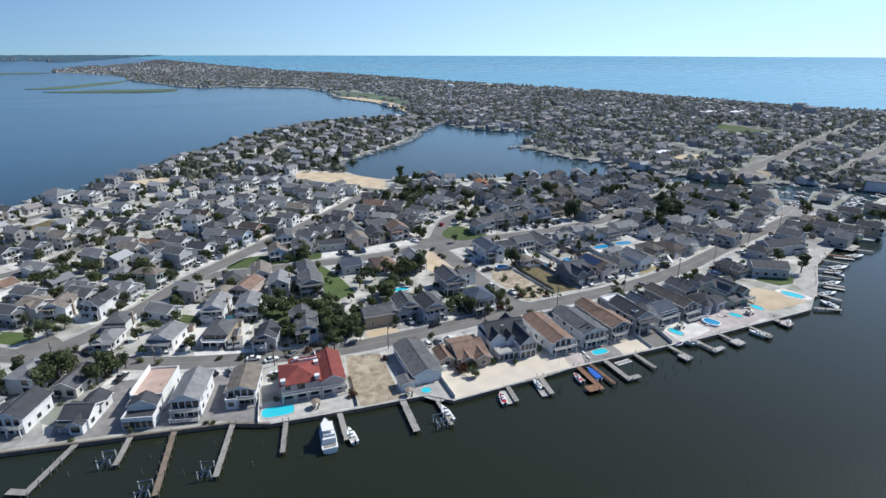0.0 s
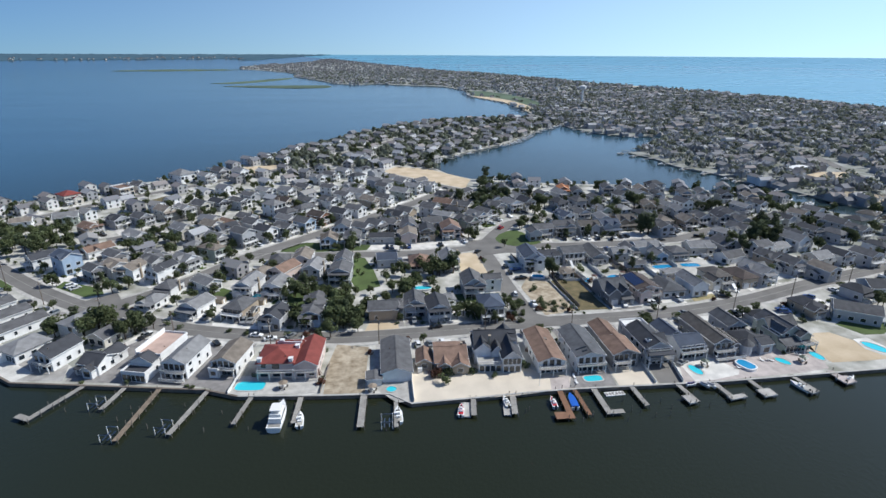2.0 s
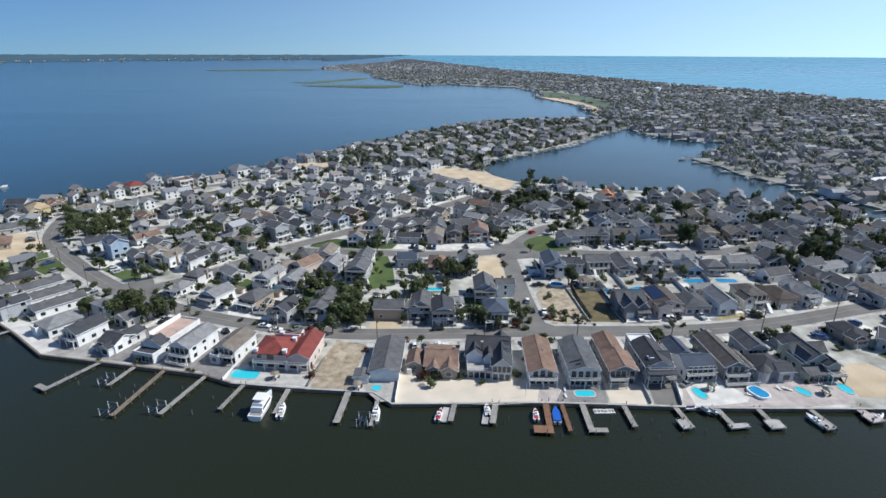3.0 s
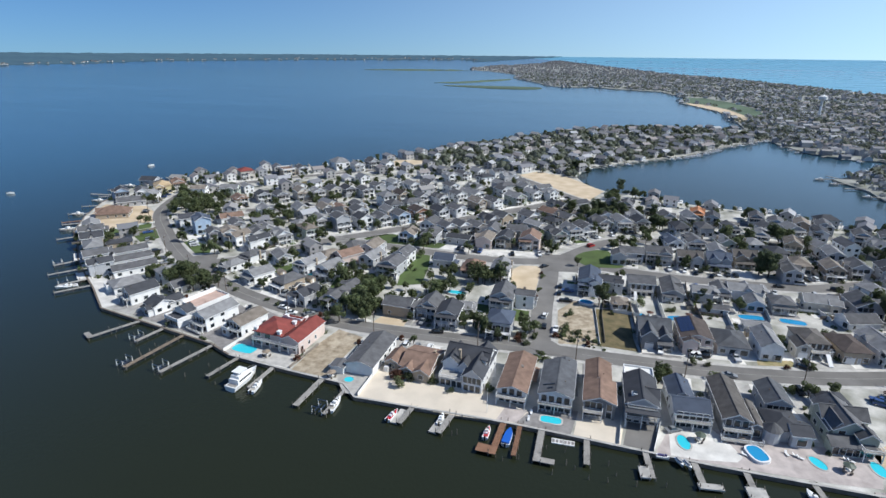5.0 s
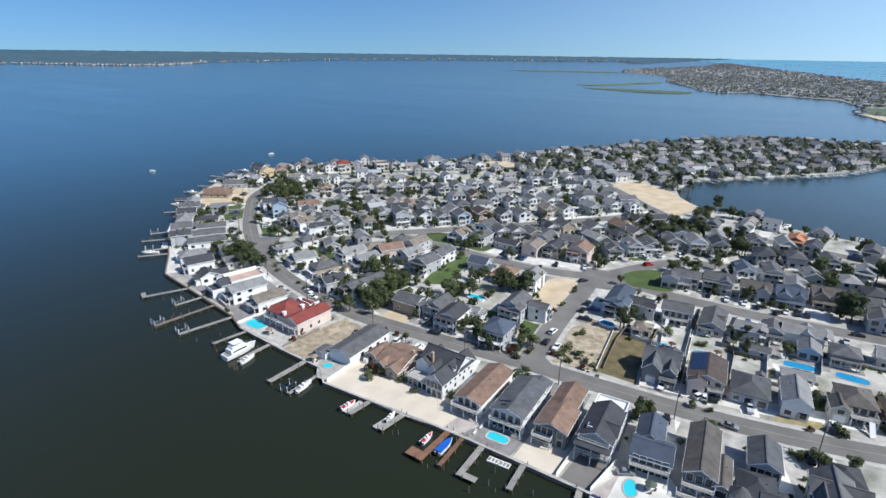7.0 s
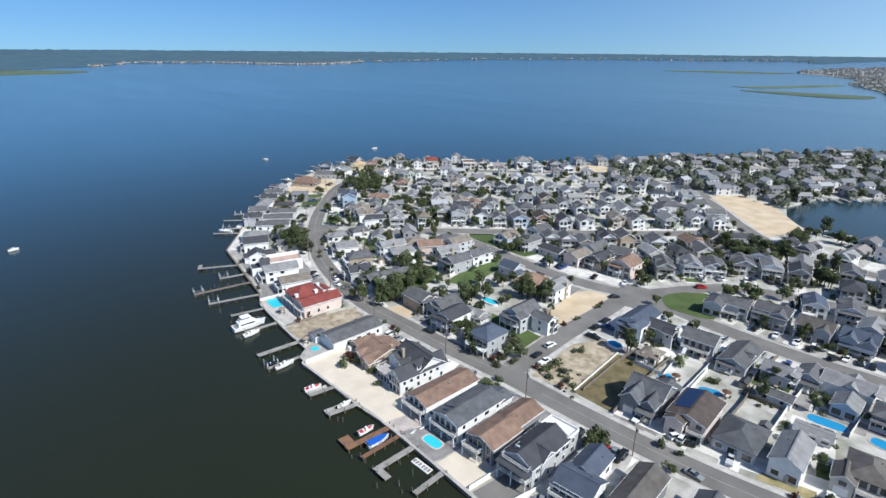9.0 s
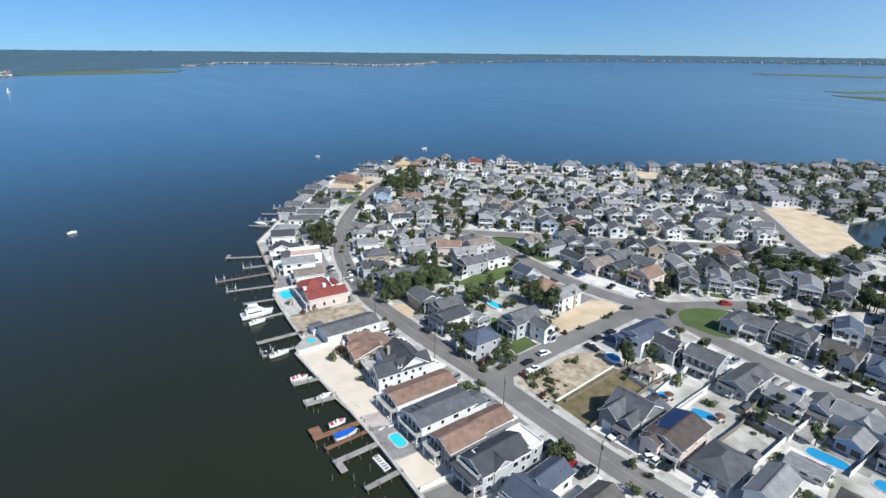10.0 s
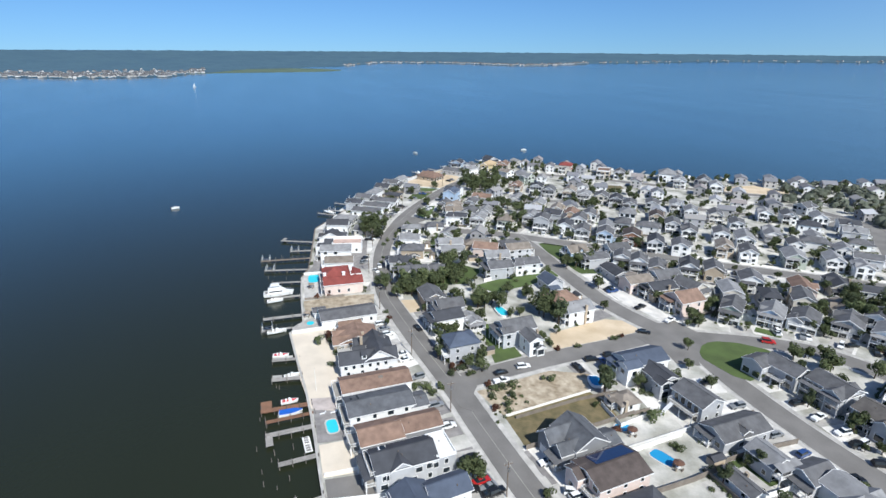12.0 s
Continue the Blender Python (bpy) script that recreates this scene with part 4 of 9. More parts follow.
part("side_lean_to", Shape().add([(4.3, 0.0, 2.4), (6.0, 0.0, 1.9), (6.0, 8.5, 1.9), (4.3, 8.5, 2.4), (4.3, 0.0, 2.55), (6.0, 0.0, 2.05), (6.0, 8.5, 2.05), (4.3, 8.5, 2.55)], [(3, 2, 1, 0), (4, 5, 6, 7), (0, 1, 5, 4), (1, 2, 6, 5), (2, 3, 7, 6), (3, 0, 4, 7)]), ROOFS["b"], h, "brown lean-to roof along the wall")
h = house(112.4, 149.6, 2, "m", "w", [(0, 0, 9.6, 18.4, 5.7, 1.5, "gable", *FRONT), (1.3, 11.2, 6.8, 4.6, 4.5, 1.0, "gable")], "two-storey white house with a slate grey roof behind a pool")
deck(h, -4.8, 4.8, -11.0, -9.25, 2.95, True)
glazed_row(h, -4.6, 4.6, -9.22, 0.2, 5)
glazed_row(h, -4.4, 4.4, -9.22, 3.1, 4)
# two dark slabs laid on the west slope for its dark slits
for y, x0, x1 in ((-5.6, -4.0, -0.6), (-7.6, -2.6, -1.0)):
    part("skylight", Shape().beam((x0, y, 5.95 + (4.8 + x0) * 0.3125), (x1, y, 5.95 + (4.8 + x1) * 0.3125), 0.5, 0.22), M_GLASS, h, "long dark slit on the roof")
h = house(124.7, 152.2, 2.5, "b", "h", [(0, -5.2, 8.8, 11.2, 5.4, 1.7, "gable", *FRONT), (-0.5, 5.8, 7.4, 11.4, 5.38, 1.64, "gable")], "dark-walled house with a long reddish brown roof and glazed porch")
deck(h, -4.5, 0.9, -13.2, -10.85, 2.9, True)
deck(h, -4.5, 0.9, -12.2, -10.85, 0.35, False)
glazed_row(h, -4.2, 0.8, -10.82, 0.4, 3)
glazed_row(h, -4.2, 0.8, -10.82, 3.0, 3)
glazed_row(h, 1.4, 4.1, -10.82, 3.0, 1)
glazed_row(h, 1.4, 4.1, -10.82, 0.4, 1)
h = house(136.3, 151.2, 3, "d", "s", [(0, -0.8, 8.8, 15.5, 6.3, 2.2, "gable", *FRONT), (2.4, -2.2, 4.6, 5.6, 6.25, 1.8, "cross"), (0, 9.4, 8.6, 5.0, 6.0, 0.2, "flat")], "tall grey shingled house with white trim and stacked porches")
deck(h, -4.4, 4.4, -11.2, -8.6, 2.9, True, (5.0, "d"))
deck(h, -4.0, 4.0, -9.9, -8.6, 5.75, False)
glazed_row(h, -4.2, 4.2, -8.57, 0.2, 4)
glazed_row(h, -4.0, 4.0, -8.57, 3.0, 4)
part("terrace_floor", Shape().box(-4.0, 7.1, 6.12, 4.0, 11.7, 6.18), M_FENCE, h, "white roof terrace floor")
part("roof_well", Shape().box(-2.6, -6.0, 7.2, -0.4, -4.6, 7.95), M_GLASS, h, "dark roof opening")
part("roof_well_rim", Shape().box(-2.9, -6.3, 7.0, -2.6, -4.3, 7.7).box(-2.6, -6.3, 7.1, -0.4, -6.0, 8.0), M_WHITE, h)
for k in range(4):
    opening(h, WIN_FINE[1][0], 4.405, -6.2 + 4.2 * k, 3.5, 1, WIN_FINE[1][1])
h = house(149.5, 153.2, 7, "u", "w", [(0.0, -3.6, 9.6, 9.0, 4.5, 2.3, "cross", *FRONT), (-1.2, 5.2, 6.6, 10.0, 4.3, 1.9, "gable")], "white house with a blue shingle roof and glazed front")
deck(h, -4.8, 4.8, -9.9, -8.15, 2.7, True)
glazed_row(h, -4.6, 4.6, -8.12, 0.2, 6)
glazed_row(h, -4.4, 4.4, -8.12, 2.85, 5)
h = house(160.9, 155.8, 5, "v", "h", [(0, 0, 7.2, 20.5, 5.2, 1.8, "gable", *FRONT), (5.0, -4.5, 3.4, 11.5, 3.9, 0.8, "gable")], "long brown-grey house with a weathered roof and stepped decks")
deck(h, -3.6, 3.6, -12.6, -10.3, 2.7, True, None)
deck(h, -4.4, 6.2, -14.4, -12.6, 0.8, True, None)
glazed_row(h, -3.4, 3.4, -10.27, 0.2, 4)
glazed_row(h, -3.2, 3.2, -10.27, 2.85, 3)
h = house(174.3, 163.6, 6, "m", "s", [(0, 0, 7.2, 11.0, 4.6, 1.9, "gable", *FRONT)], "grey gabled house with a slate roof and glazed front")
glazed_row(h, -3.3, 3.3, -5.52, 1.9, 4)
h = house(173.6, 151.0, 8, "d", "s", [(0, 0, 8, 9, 4.0, 1.8, "hip"), (3.4, -3.0, 5, 6.5, 3.9, 1.2, "cross")], "low grey house with a dark roof and round corner turret")
part("turret", Shape().tube(-3.6, -4.2, 0, 4.0, 2.2, 2.2, 12), WALLS["s"], h)
part("turret_roof", Shape().tube(-3.6, -4.2, 4.0, 6.0, 2.7, 0.05, 12), ROOFS["g"], h, "round grey cone roof")
h = house(189.0, 155.6, 7, "g", "e", [(0, 0.6, 8.4, 13.5, 5.6, 2.7, "gable"), (1.0, 2.0, 11.5, 5.5, 5.5, 2.3, "cross"), (-2.4, -1.9, 4.6, 7.0, 5.0, 2.4, "gable"), (3.4, -6.6, 4.8, 4.0, 5.2, 1.6, "gable")], "large sage green house with grey gables and many windows")
part("porch", Shape().box(-5.6, -10.0, 0, 4.6, -6.17, 2.75), WALLS["e"], h, "low glazed porch")
part("porch_roof", Shape().add([(-6.0, -10.4, 2.75), (5.0, -10.4, 2.75), (5.0, -6.2, 4.0), (-6.0, -6.2, 4.0), (-6.0, -10.4, 2.95), (5.0, -10.4, 2.95), (5.0, -6.2, 4.2), (-6.0, -6.2, 4.2)], [(3, 2, 1, 0), (4, 5, 6, 7), (0, 1, 5, 4), (1, 2, 6, 5), (2, 3, 7, 6), (3, 0, 4, 7)]), ROOFS["g"], h)
glazed_row(h, -5.4, 4.4, -10.01, 0.3, 6)
deck(h, 1.2, 6.0, -11.6, -8.65, 2.98, True)
h = house(191.5, 169.0, 10, "d", "s", [(0, 0, 7.5, 7.5, 2.8, 1.9, "hip")], "low grey garage with a steep dark hipped roof")
opening(h, GARAGE, 0, 3.755, 0.02, 2)
# west of the red villa
h = house(-4.8, 154.8, -12, "n", "w", [(0, 0.5, 8.2, 12.8, 4.9, 1.7, "gable", *FRONT), (-2.6, -6.8, 3.0, 2.4, 2.9, 0.2, "flat")], "white house with a weathered tan gable roof")
deck(h, -0.9, 4.1, -7.8, -5.95, 2.9, True)
glazed_row(h, -0.8, 4.0, -5.92, 0.2, 3)
glazed_row(h, -3.8, 3.8, -5.92, 3.05, 4)
h = house(-19.3, 155.8, -13, "l", "w", [(0, 0, 7.8, 14.8, 5.6, 1.9, "gable", *FRONT)], "bright white three-bay house with a light grey roof")
deck(h, -3.9, 3.9, -9.4, -7.45, 2.9, True)
deck(h, -3.9, 3.9, -10.6, -9.4, 0.6, False)
glazed_row(h, -3.7, 3.7, -7.42, 0.2, 4)
glazed_row(h, -3.7, 3.7, -7.42, 3.05, 4)
h = house(-30.4, 160.0, -14, "p", "w", [(0, 3.2, 8.4, 15.0, 4.8, 0.2, "flat")], "white house with a flat pink roof and white parapets")
mass(h, "d", "w", 0, -6.3, 7.6, 3.9, 4.7, 1.8, "gable", True)
mass(h, "d", "w", 0.2, -10.6, 8.2, 4.4, 3.1, 0.2, "flat", True, 0.0, False)
glazed_row(h, -3.7, 4.1, -12.83, 0.4, 5)
part("parapet", Shape().box(-4.55, -4.5, 4.6, -4.32, 10.9, 6.5), M_WHITE, h, "high white parapet wall")
h = house(-48.3, 157.2, -18, "d", "w", [(0, 0, 7.5, 8.0, 3.7, 1.9, "cross"), (1.4, -4.5, 3.6, 3.4, 3.2, 1.2, "gable"), (0.8, 5.5, 6, 6, 3.4, 1.6, "gable")], "small white cottage with dark shingle roofs")
deck(h, -3.6, -0.5, -5.6, -4.05, 0.5, True, (2.5, "d"))
h = house(-63.5, 163.2, -20, "d", "w", [(0, 0, 7.6, 12.0, 5.0, 2.3, "gable", *FRONT), (-4.5, 2, 5, 8, 3.2, 1.0, "cross")], "white gabled house with a dark roof beside trees")
deck(h, -3.8, 3.8, -7.8, -6.05, 2.7, True)
glazed_row(h, -3.4, 3.4, -6.02, 0.2, 3)
glazed_row(h, -3.4, 3.4, -6.02, 2.9, 3)
h = house(-78.0, 169.4, -30, "l", "w", [(0, 0, 10, 12, 3.6, 1.8, "hip", *FRONT), (-2.5, -6.6, 4.0, 2.4, 2.8, 0.2, "flat")], "low white house with a pale grey hipped roof")
glazed_row(h, 0.0, 4.6, -6.02, 0.4, 3)
for px, py, words in ((-90.5, 185.2, "long low white house with a grey gable roof"), (-101.0, 192.8, "long low white house with a grey gable roof"), (-111.6, 200.8, "long low white house with a grey gable roof and deck")):
    h = house(px, py, -34, "g", "w", [(0, 0.5, 7.9, 18.5, 3.7, 1.5, "gable", *FRONT)], words)
    deck(h, -3.9, 3.9, -10.6, -8.8, 0.7, True, None)
    glazed_row(h, -3.6, 3.6, -8.77, 0.75, 4)
h = house(-125.5, 212.5, -40, "d", "n", [(0, -2, 8, 12, 3.3, 1.2, "hip")], "low tan house with a dark roof and wide deck")
deck(h, -4.0, 4.0, -11.5, -8.05, 0.6, True, None)

# across the shore road, beside the dry grass lot
h = house(142.0, 195.5, 5, "m", "h", [(0, 2.0, 11, 10, 5.2, 3.0, "cross"), (-2.2, -3.0, 5.5, 9, 5.1, 2.4, "gable"), (3.0, -3.5, 4.2, 7, 4.9, 1.8, "gable"), (2.5, 8.5, 7, 6, 3.2, 1.4, "gable")], "grey shingled house with several white-edged gables")
opening(h, GARAGE, -2.2, -7.55, 0.02, 0)
deck(h, 0.6, 5.4, -9.0, -7.1, 0.6, True, (2.9, "g"))
h = house(155.5, 198.0, 5, "k", "p", [(0, 0, 10.5, 15, 5.6, 1.6, "gable"), (-2.4, -8.0, 4.8, 3.6, 5.3, 1.2, "gable")], "pinkish house, dark brown roof with solar panels")
for side_x in (-1,):
    k = 1.6 / 5.25
    for i in range(6):
        for j in range(3):
            x0, x1 = 0.5 + j * 1.5, 1.96 + j * 1.5
            y0 = -4.2 + i * 1.9
            zz = lambda d: 5.6 + 1.6 - d * k + 0.22
            part("solar_panel", Shape().add([(side_x * x0, y0, zz(x0)), (side_x * x1, y0, zz(x1)), (side_x * x1, y0 + 1.86, zz(x1)), (side_x * x0, y0 + 1.86, zz(x0)),
                 (side_x * x0, y0, zz(x0) + 0.06), (side_x * x1, y0, zz(x1) + 0.06), (side_x * x1, y0 + 1.86, zz(x1) + 0.06), (side_x * x0, y0 + 1.86, zz(x0) + 0.06)],
                 [(0, 1, 2, 3), (7, 6, 5, 4), (0, 4, 5, 1), (1, 5, 6, 2), (2, 6, 7, 3), (3, 7, 4, 0)]), M_SOLAR, h)
opening(h, GARAGE, 2.6, -7.51, 0.02, 0)
deck(h, 0.8, 5.2, -9.4, -7.5, 2.9, True)
h = house(180.2, 217.2, 7, "l", "w", [(0, 0, 9.0, 5.2, 2.2, 0.6, "cross")], "low white outbuilding with a light grey roof")
h = house(183.0, 237.0, 2, "l", "u", [(0, 0, 6.6, 7.8, 3.7, 1.8, "gable"), (0.4, 5.0, 5.0, 3.5, 2.8, 0.9, "gable")], "small pale blue house with a light grey roof by a pool")

# ---- houses of the inner streets ----
simple_house(87.1, 183.8, 2, "u", "s", 8.9, 10.8, 6.4, "hip", True)
simple_house(83.2, 206.8, 2, "g", "s", 8.5, 12.2, 6.2, "gable", True)
simple_house(92.3, 208.6, 92, "g", "w", 5.2, 7.5, 6.0, "gable", True)
simple_house(76.3, 236.3, 2, "l", "w", 8.5, 11.3, 6.0, "gable", True)
simple_house(62.2, 238.4, 2, "b", "n", 9.4, 10.3, 3.6, "hip", True)
simple_house(46.5, 241.5, 92, "u", "s", 7.5, 9.4, 4.4, "gable", False)
simple_house(116.3, 236.1, 2, "u", "w", 8.9, 15.0, 6.6, "gable", True)
simple_house(125.0, 236.7, 92, "d", "s", 7.5, 9.4, 5.6, "gable", True)
simple_house(129.8, 220.7, 2, "n", "w", 6.1, 6.6, 2.8, "hip", True)
simple_house(151.2, 241.0, 2, "g", "s", 8.6, 16.5, 3.9, "gable", True)
h = house(138.2, 239.6, 6, "g", "s", [(0, 0, 11.0, 8.6, 5.8, 2.1, "cross", *FRONT)], "grey two-storey house with a white balcony and outside stair", True, "houses of the inner streets")
deck(h, -4.6, 4.6, -6.8, -4.35, 2.8, True)
glazed_row(h, -4.8, 4.8, -4.32, 0.2, 4)
glazed_row(h, -4.8, 4.8, -4.32, 3.0, 4)
part("stair", Shape().add([(-3.4, -10.6, 0.0), (-2.2, -10.6, 0.0), (-2.2, -6.8, 2.75), (-3.4, -6.8, 2.75), (-3.4, -10.6, 0.25), (-2.2, -10.6, 0.25), (-2.2, -6.8, 3.0), (-3.4, -6.8, 3.0)], [(3, 2, 1, 0), (4, 5, 6, 7), (0, 1, 5, 4), (1, 2, 6, 5), (2, 3, 7, 6), (3, 0, 4, 7)]), M_WHITE, h, "white outside stair")
simple_house(163.2, 239.6, 92, "l", "s", 7.0, 8.0, 4.6, "gable", True)
simple_house(171.0, 245.2, 2, "g", "s", 7.0, 8.5, 4.4, "gable", False)
simple_house(167.0, 227.6, 92, "g", "w", 4.3, 9.4, 2.6, "gable", True)
simple_house(180.8, 247.5, 92, "l", "w", 8.5, 13.2, 4.8, "gable", False)
simple_house(168.0, 198.6, 4, "m", "s", 10.3, 13.2, 3.6, "hip", True)
simple_house(179.8, 199.2, 5, "l", "w", 7.1, 13.6, 5.4, "gable", True)
h = house(193.8, 206.0, 8, "v", "c", [(1.0, 0.5, 9.0, 11.5, 5.2, 2.2, "hip", *FRONT), (-3.6, -4.4, 4.6, 6.5, 4.6, 1.5, "gable", *FRONT)], "cream house with a grey-brown hipped roof and white balcony", True, "houses of the inner streets")
deck(h, -1.0, 5.6, -8.2, -5.3, 2.8, True)
opening(h, GARAGE, -3.6, -7.66, 0.02, 0)
opening(h, WIN_FINE[1][0], -3.6, -7.66, 2.9, 0, WIN_FINE[1][1])
glazed_row(h, -0.8, 5.2, -5.27, 0.2, 3)
glazed_row(h, -0.8, 5.2, -5.27, 3.0, 3)
part("stair", Shape().add([(3.2, -12.0, 0.0), (4.6, -12.0, 0.0), (4.6, -8.2, 2.75), (3.2, -8.2, 2.75), (3.2, -12.0, 0.25), (4.6, -12.0, 0.25), (4.6, -8.2, 3.0), (3.2, -8.2, 3.0)], [(3, 2, 1, 0), (4, 5, 6, 7), (0, 1, 5, 4), (1, 2, 6, 5), (2, 3, 7, 6), (3, 0, 4, 7)]), M_WHITE, h, "white outside stair")
simple_house(206.5, 206.0, 12, "k", "n", 8.9, 13.2, 4.6, "hip", True)
simple_house(217.8, 209.5, 14, "l", "w", 9.4, 14.1, 5.2, "gable", True)
simple_house(193.4, 239.3, 4, "g", "s", 8.5, 8.9, 4.4, "hip", True)
simple_house(208.5, 245.5, 92, "l", "c", 8.5, 12.2, 4.4, "gable", False)
simple_house(224.8, 246.8, 8, "g", "s", 10.3, 12.2, 5, "gable", False)
simple_house(45.1, 186.2, 90, "g", "n", 8.5, 11.3, 5.0, "gable", True)
simple_house(57.5, 189.9, 0, "g", "s", 8.0, 10.3, 5.2, "gable", True)
simple_house(66.3, 185.6, 4, "d", "w", 8.5, 11.3, 5.4, "gable", True)
simple_house(68.5, 195.1, 95, "l", "w", 6.6, 8.5, 3.2, "gable", True)
simple_house(18.2, 185.6, -6, "g", "u", 7.5, 13.2, 5.6, "gable", True)
simple_house(17.9, 195.9, -6, "g", "s", 6.6, 9.4, 4.4, "gable", True)
simple_house(-11.4, 193.8, -20, "g", "n", 8.5, 11.3, 4.6, "hip", False)
simple_house(-29.2, 197.5, -25, "l", "w", 8.5, 10.3, 4.2, "gable", False)
simple_house(-32.7, 221.0, 50, "l", "w", 7.5, 11.3, 3.8, "gable", False)
simple_house(-0.2, 229.9, -30, "b", "p", 8.5, 12.2, 5.4, "gable", False)
simple_house(-10.4, 229.1, -30, "n", "n", 8.5, 11.3, 3.8, "hip", False)
simple_house(12.8, 230.1, -10, "l", "s", 8.5, 11.3, 5.6, "gable", False)
simple_house(25.6, 225.6, -4, "g", "s", 9.4, 11.3, 5.6, "gable", False)
simple_house(25.8, 239.7, -4, "g", "w", 7.5, 11.3, 5.6, "gable", False)
simple_house(-64.1, 245.5, 52, "g", "w", 8.5, 11.3, 5.6, "gable", False)
simple_house(-79.3, 240.4, 50, "n", "w", 8.5, 10.3, 5.6, "gable", False)
simple_house(-100.8, 269.3, -40, "b", "w", 8.5, 13.2, 3.8, "gable", False)
simple_house(-103.8, 247.1, 52, "u", "u", 8.5, 11.3, 8.2, "gable", False)
simple_house(-86.7, 236.4, 52, "g", "s", 6.6, 8.5, 5.5, "gable", False)
simple_house(-122.3, 305.7, 52, "b", "n", 8.5, 11.3, 4.6, "gable", False)
simple_house(-112.6, 318.1, 52, "d", "s", 8.5, 10.3, 5.4, "gable", False)
simple_house(-100.1, 321.5, 52, "g", "s", 8.5, 10.3, 5.4, "gable", False)
simple_house(-90.7, 332.9, 52, "n", "c", 8.5, 11.3, 6.4, "gable", False)
simple_house(-81.8, 339.1, 52, "l", "w", 8.5, 10.3, 5.4, "gable", False)
simple_house(-73.0, 347.7, 52, "g", "c", 9.4, 11.3, 5.6, "gable", False)
simple_house(-64.0, 353.3, 52, "d", "s", 8.0, 11.3, 5.6, "gable", False)
simple_house(-51.0, 354.7, 52, "g", "w", 8.0, 11.3, 5.6, "gable", False)
simple_house(-47.6, 369.9, 52, "g", "s", 8.0, 11.3, 5.6, "gable", False)
simple_house(-24.7, 381.7, 52, "l", "w", 8.0, 11.3, 5.6, "gable", False)
simple_house(-13.7, 390.7, 52, "g", "c", 8.0, 11.3, 5.6, "gable", False)
simple_house(-40.3, 383.6, 52, "l", "w", 8.0, 11.3, 5.6, "gable", False)
simple_house(-177.5, 254.5, -55, "b", "n", 13.0, 18.0, 3.2, "hip", False)
simple_house(-189.0, 279.0, -45, "g", "s", 8.5, 17.0, 3.6, "gable", False)
simple_house(-209.0, 290.0, 52, "d", "u", 8.5, 10.3, 6.4, "gable", False)
simple_house(-198.0, 297.0, 52, "g", "w", 8.5, 10.3, 5.6, "gable", False)
simple_house(-196.5, 314.6, 52, "t", "y", 10.3, 13.2, 6, "hip", False)
simple_house(-195.6, 328.4, 52, "b", "c", 8.5, 12.2, 5.5, "gable", False)
simple_house(-169.3, 375.6, 52, "r", "c", 10.3, 11.3, 7, "hip", False)
simple_house(-144.2, 397.3, 52, "b", "n", 10.3, 14.1, 6, "flat", False)
simple_house(-136.5, 407.7, 52, "g", "w", 8.0, 11.3, 5.6, "gable", False)
simple_house(-115.7, 437.8, 52, "l", "w", 12.2, 15.0, 7, "hip", False)
simple_house(-96.4, 434.0, 52, "l", "w", 8.5, 10.3, 6.4, "gable", False)
simple_house(-90.8, 453.1, 52, "g", "s", 9.4, 11.3, 6, "gable", False)
simple_house(-73.0, 447.4, 52, "l", "w", 8.5, 11.3, 6.6, "gable", False)
simple_house(-91.6, 291.9, 52, "l", "w", 7.5, 13.2, 3.8, "gable", False)
simple_house(-68.3, 296.2, 52, "l", "c", 8.0, 11.3, 5.6, "gable", False)
simple_house(-53.7, 301.6, 52, "n", "w", 8.0, 11.3, 5.6, "gable", False)
simple_house(-45.2, 307.0, 52, "b", "n", 8.5, 12.2, 4.4, "gable", False)
simple_house(-37.0, 315.2, 52, "g", "w", 8.0, 11.3, 5.6, "gable", False)
simple_house(-24.4, 333.4, 52, "l", "w", 9.4, 11.3, 8.4, "hip", False)
simple_house(-21.3, 352.4, 52, "k", "n", 8.0, 11.3, 5.6, "gable", False)
simple_house(-6.2, 352.0, 52, "g", "s", 8.0, 11.3, 5.6, "gable", False)
simple_house(8.0, 351.3, 52, "g", "w", 8.0, 11.3, 5.6, "gable", False)
simple_house(16.6, 365.8, 52, "g", "w", 8.0, 11.3, 5.6, "gable", False)
simple_house(26.8, 372.0, 52, "l", "w", 8.5, 14.1, 5.6, "gable", False)
simple_house(-53.1, 271.1, 52, "l", "s", 8.5, 9.4, 3.6, "hip", False)
simple_house(-44.4, 278.5, 52, "l", "w", 8.0, 11.3, 5.6, "gable", False)
simple_house(-30.6, 278.5, 52, "g", "s", 8.5, 10.3, 8, "gable", False)
simple_house(-20.6, 288.2, 52, "d", "w", 8.5, 10.3, 6, "gable", False)
simple_house(-11.1, 294.1, 52, "g", "s", 8.0, 11.3, 5.6, "gable", False)
simple_house(-13.0, 310.5, 52, "l", "w", 8.0, 11.3, 5.6, "gable", False)
simple_house(-1.5, 302.5, 52, "g", "u", 8.5, 10.3, 6, "gable", False)
simple_house(5.7, 314.7, 52, "k", "o", 9.4, 11.3, 6, "gable", False)
simple_house(18.0, 320.6, 52, "d", "s", 8.0, 11.3, 5.6, "gable", False)
simple_house(26.8, 329.0, 52, "g", "w", 8.0, 11.3, 5.6, "gable", False)
simple_house(15.8, 273.0, 0, "n", "u", 8.5, 10.3, 4.6, "gable", False)
simple_house(28.0, 276.5, 0, "g", "s", 8.5, 11.3, 5, "gable", False)
simple_house(32.7, 288.9, 52, "g", "w", 7.5, 9.4, 6, "gable", False)
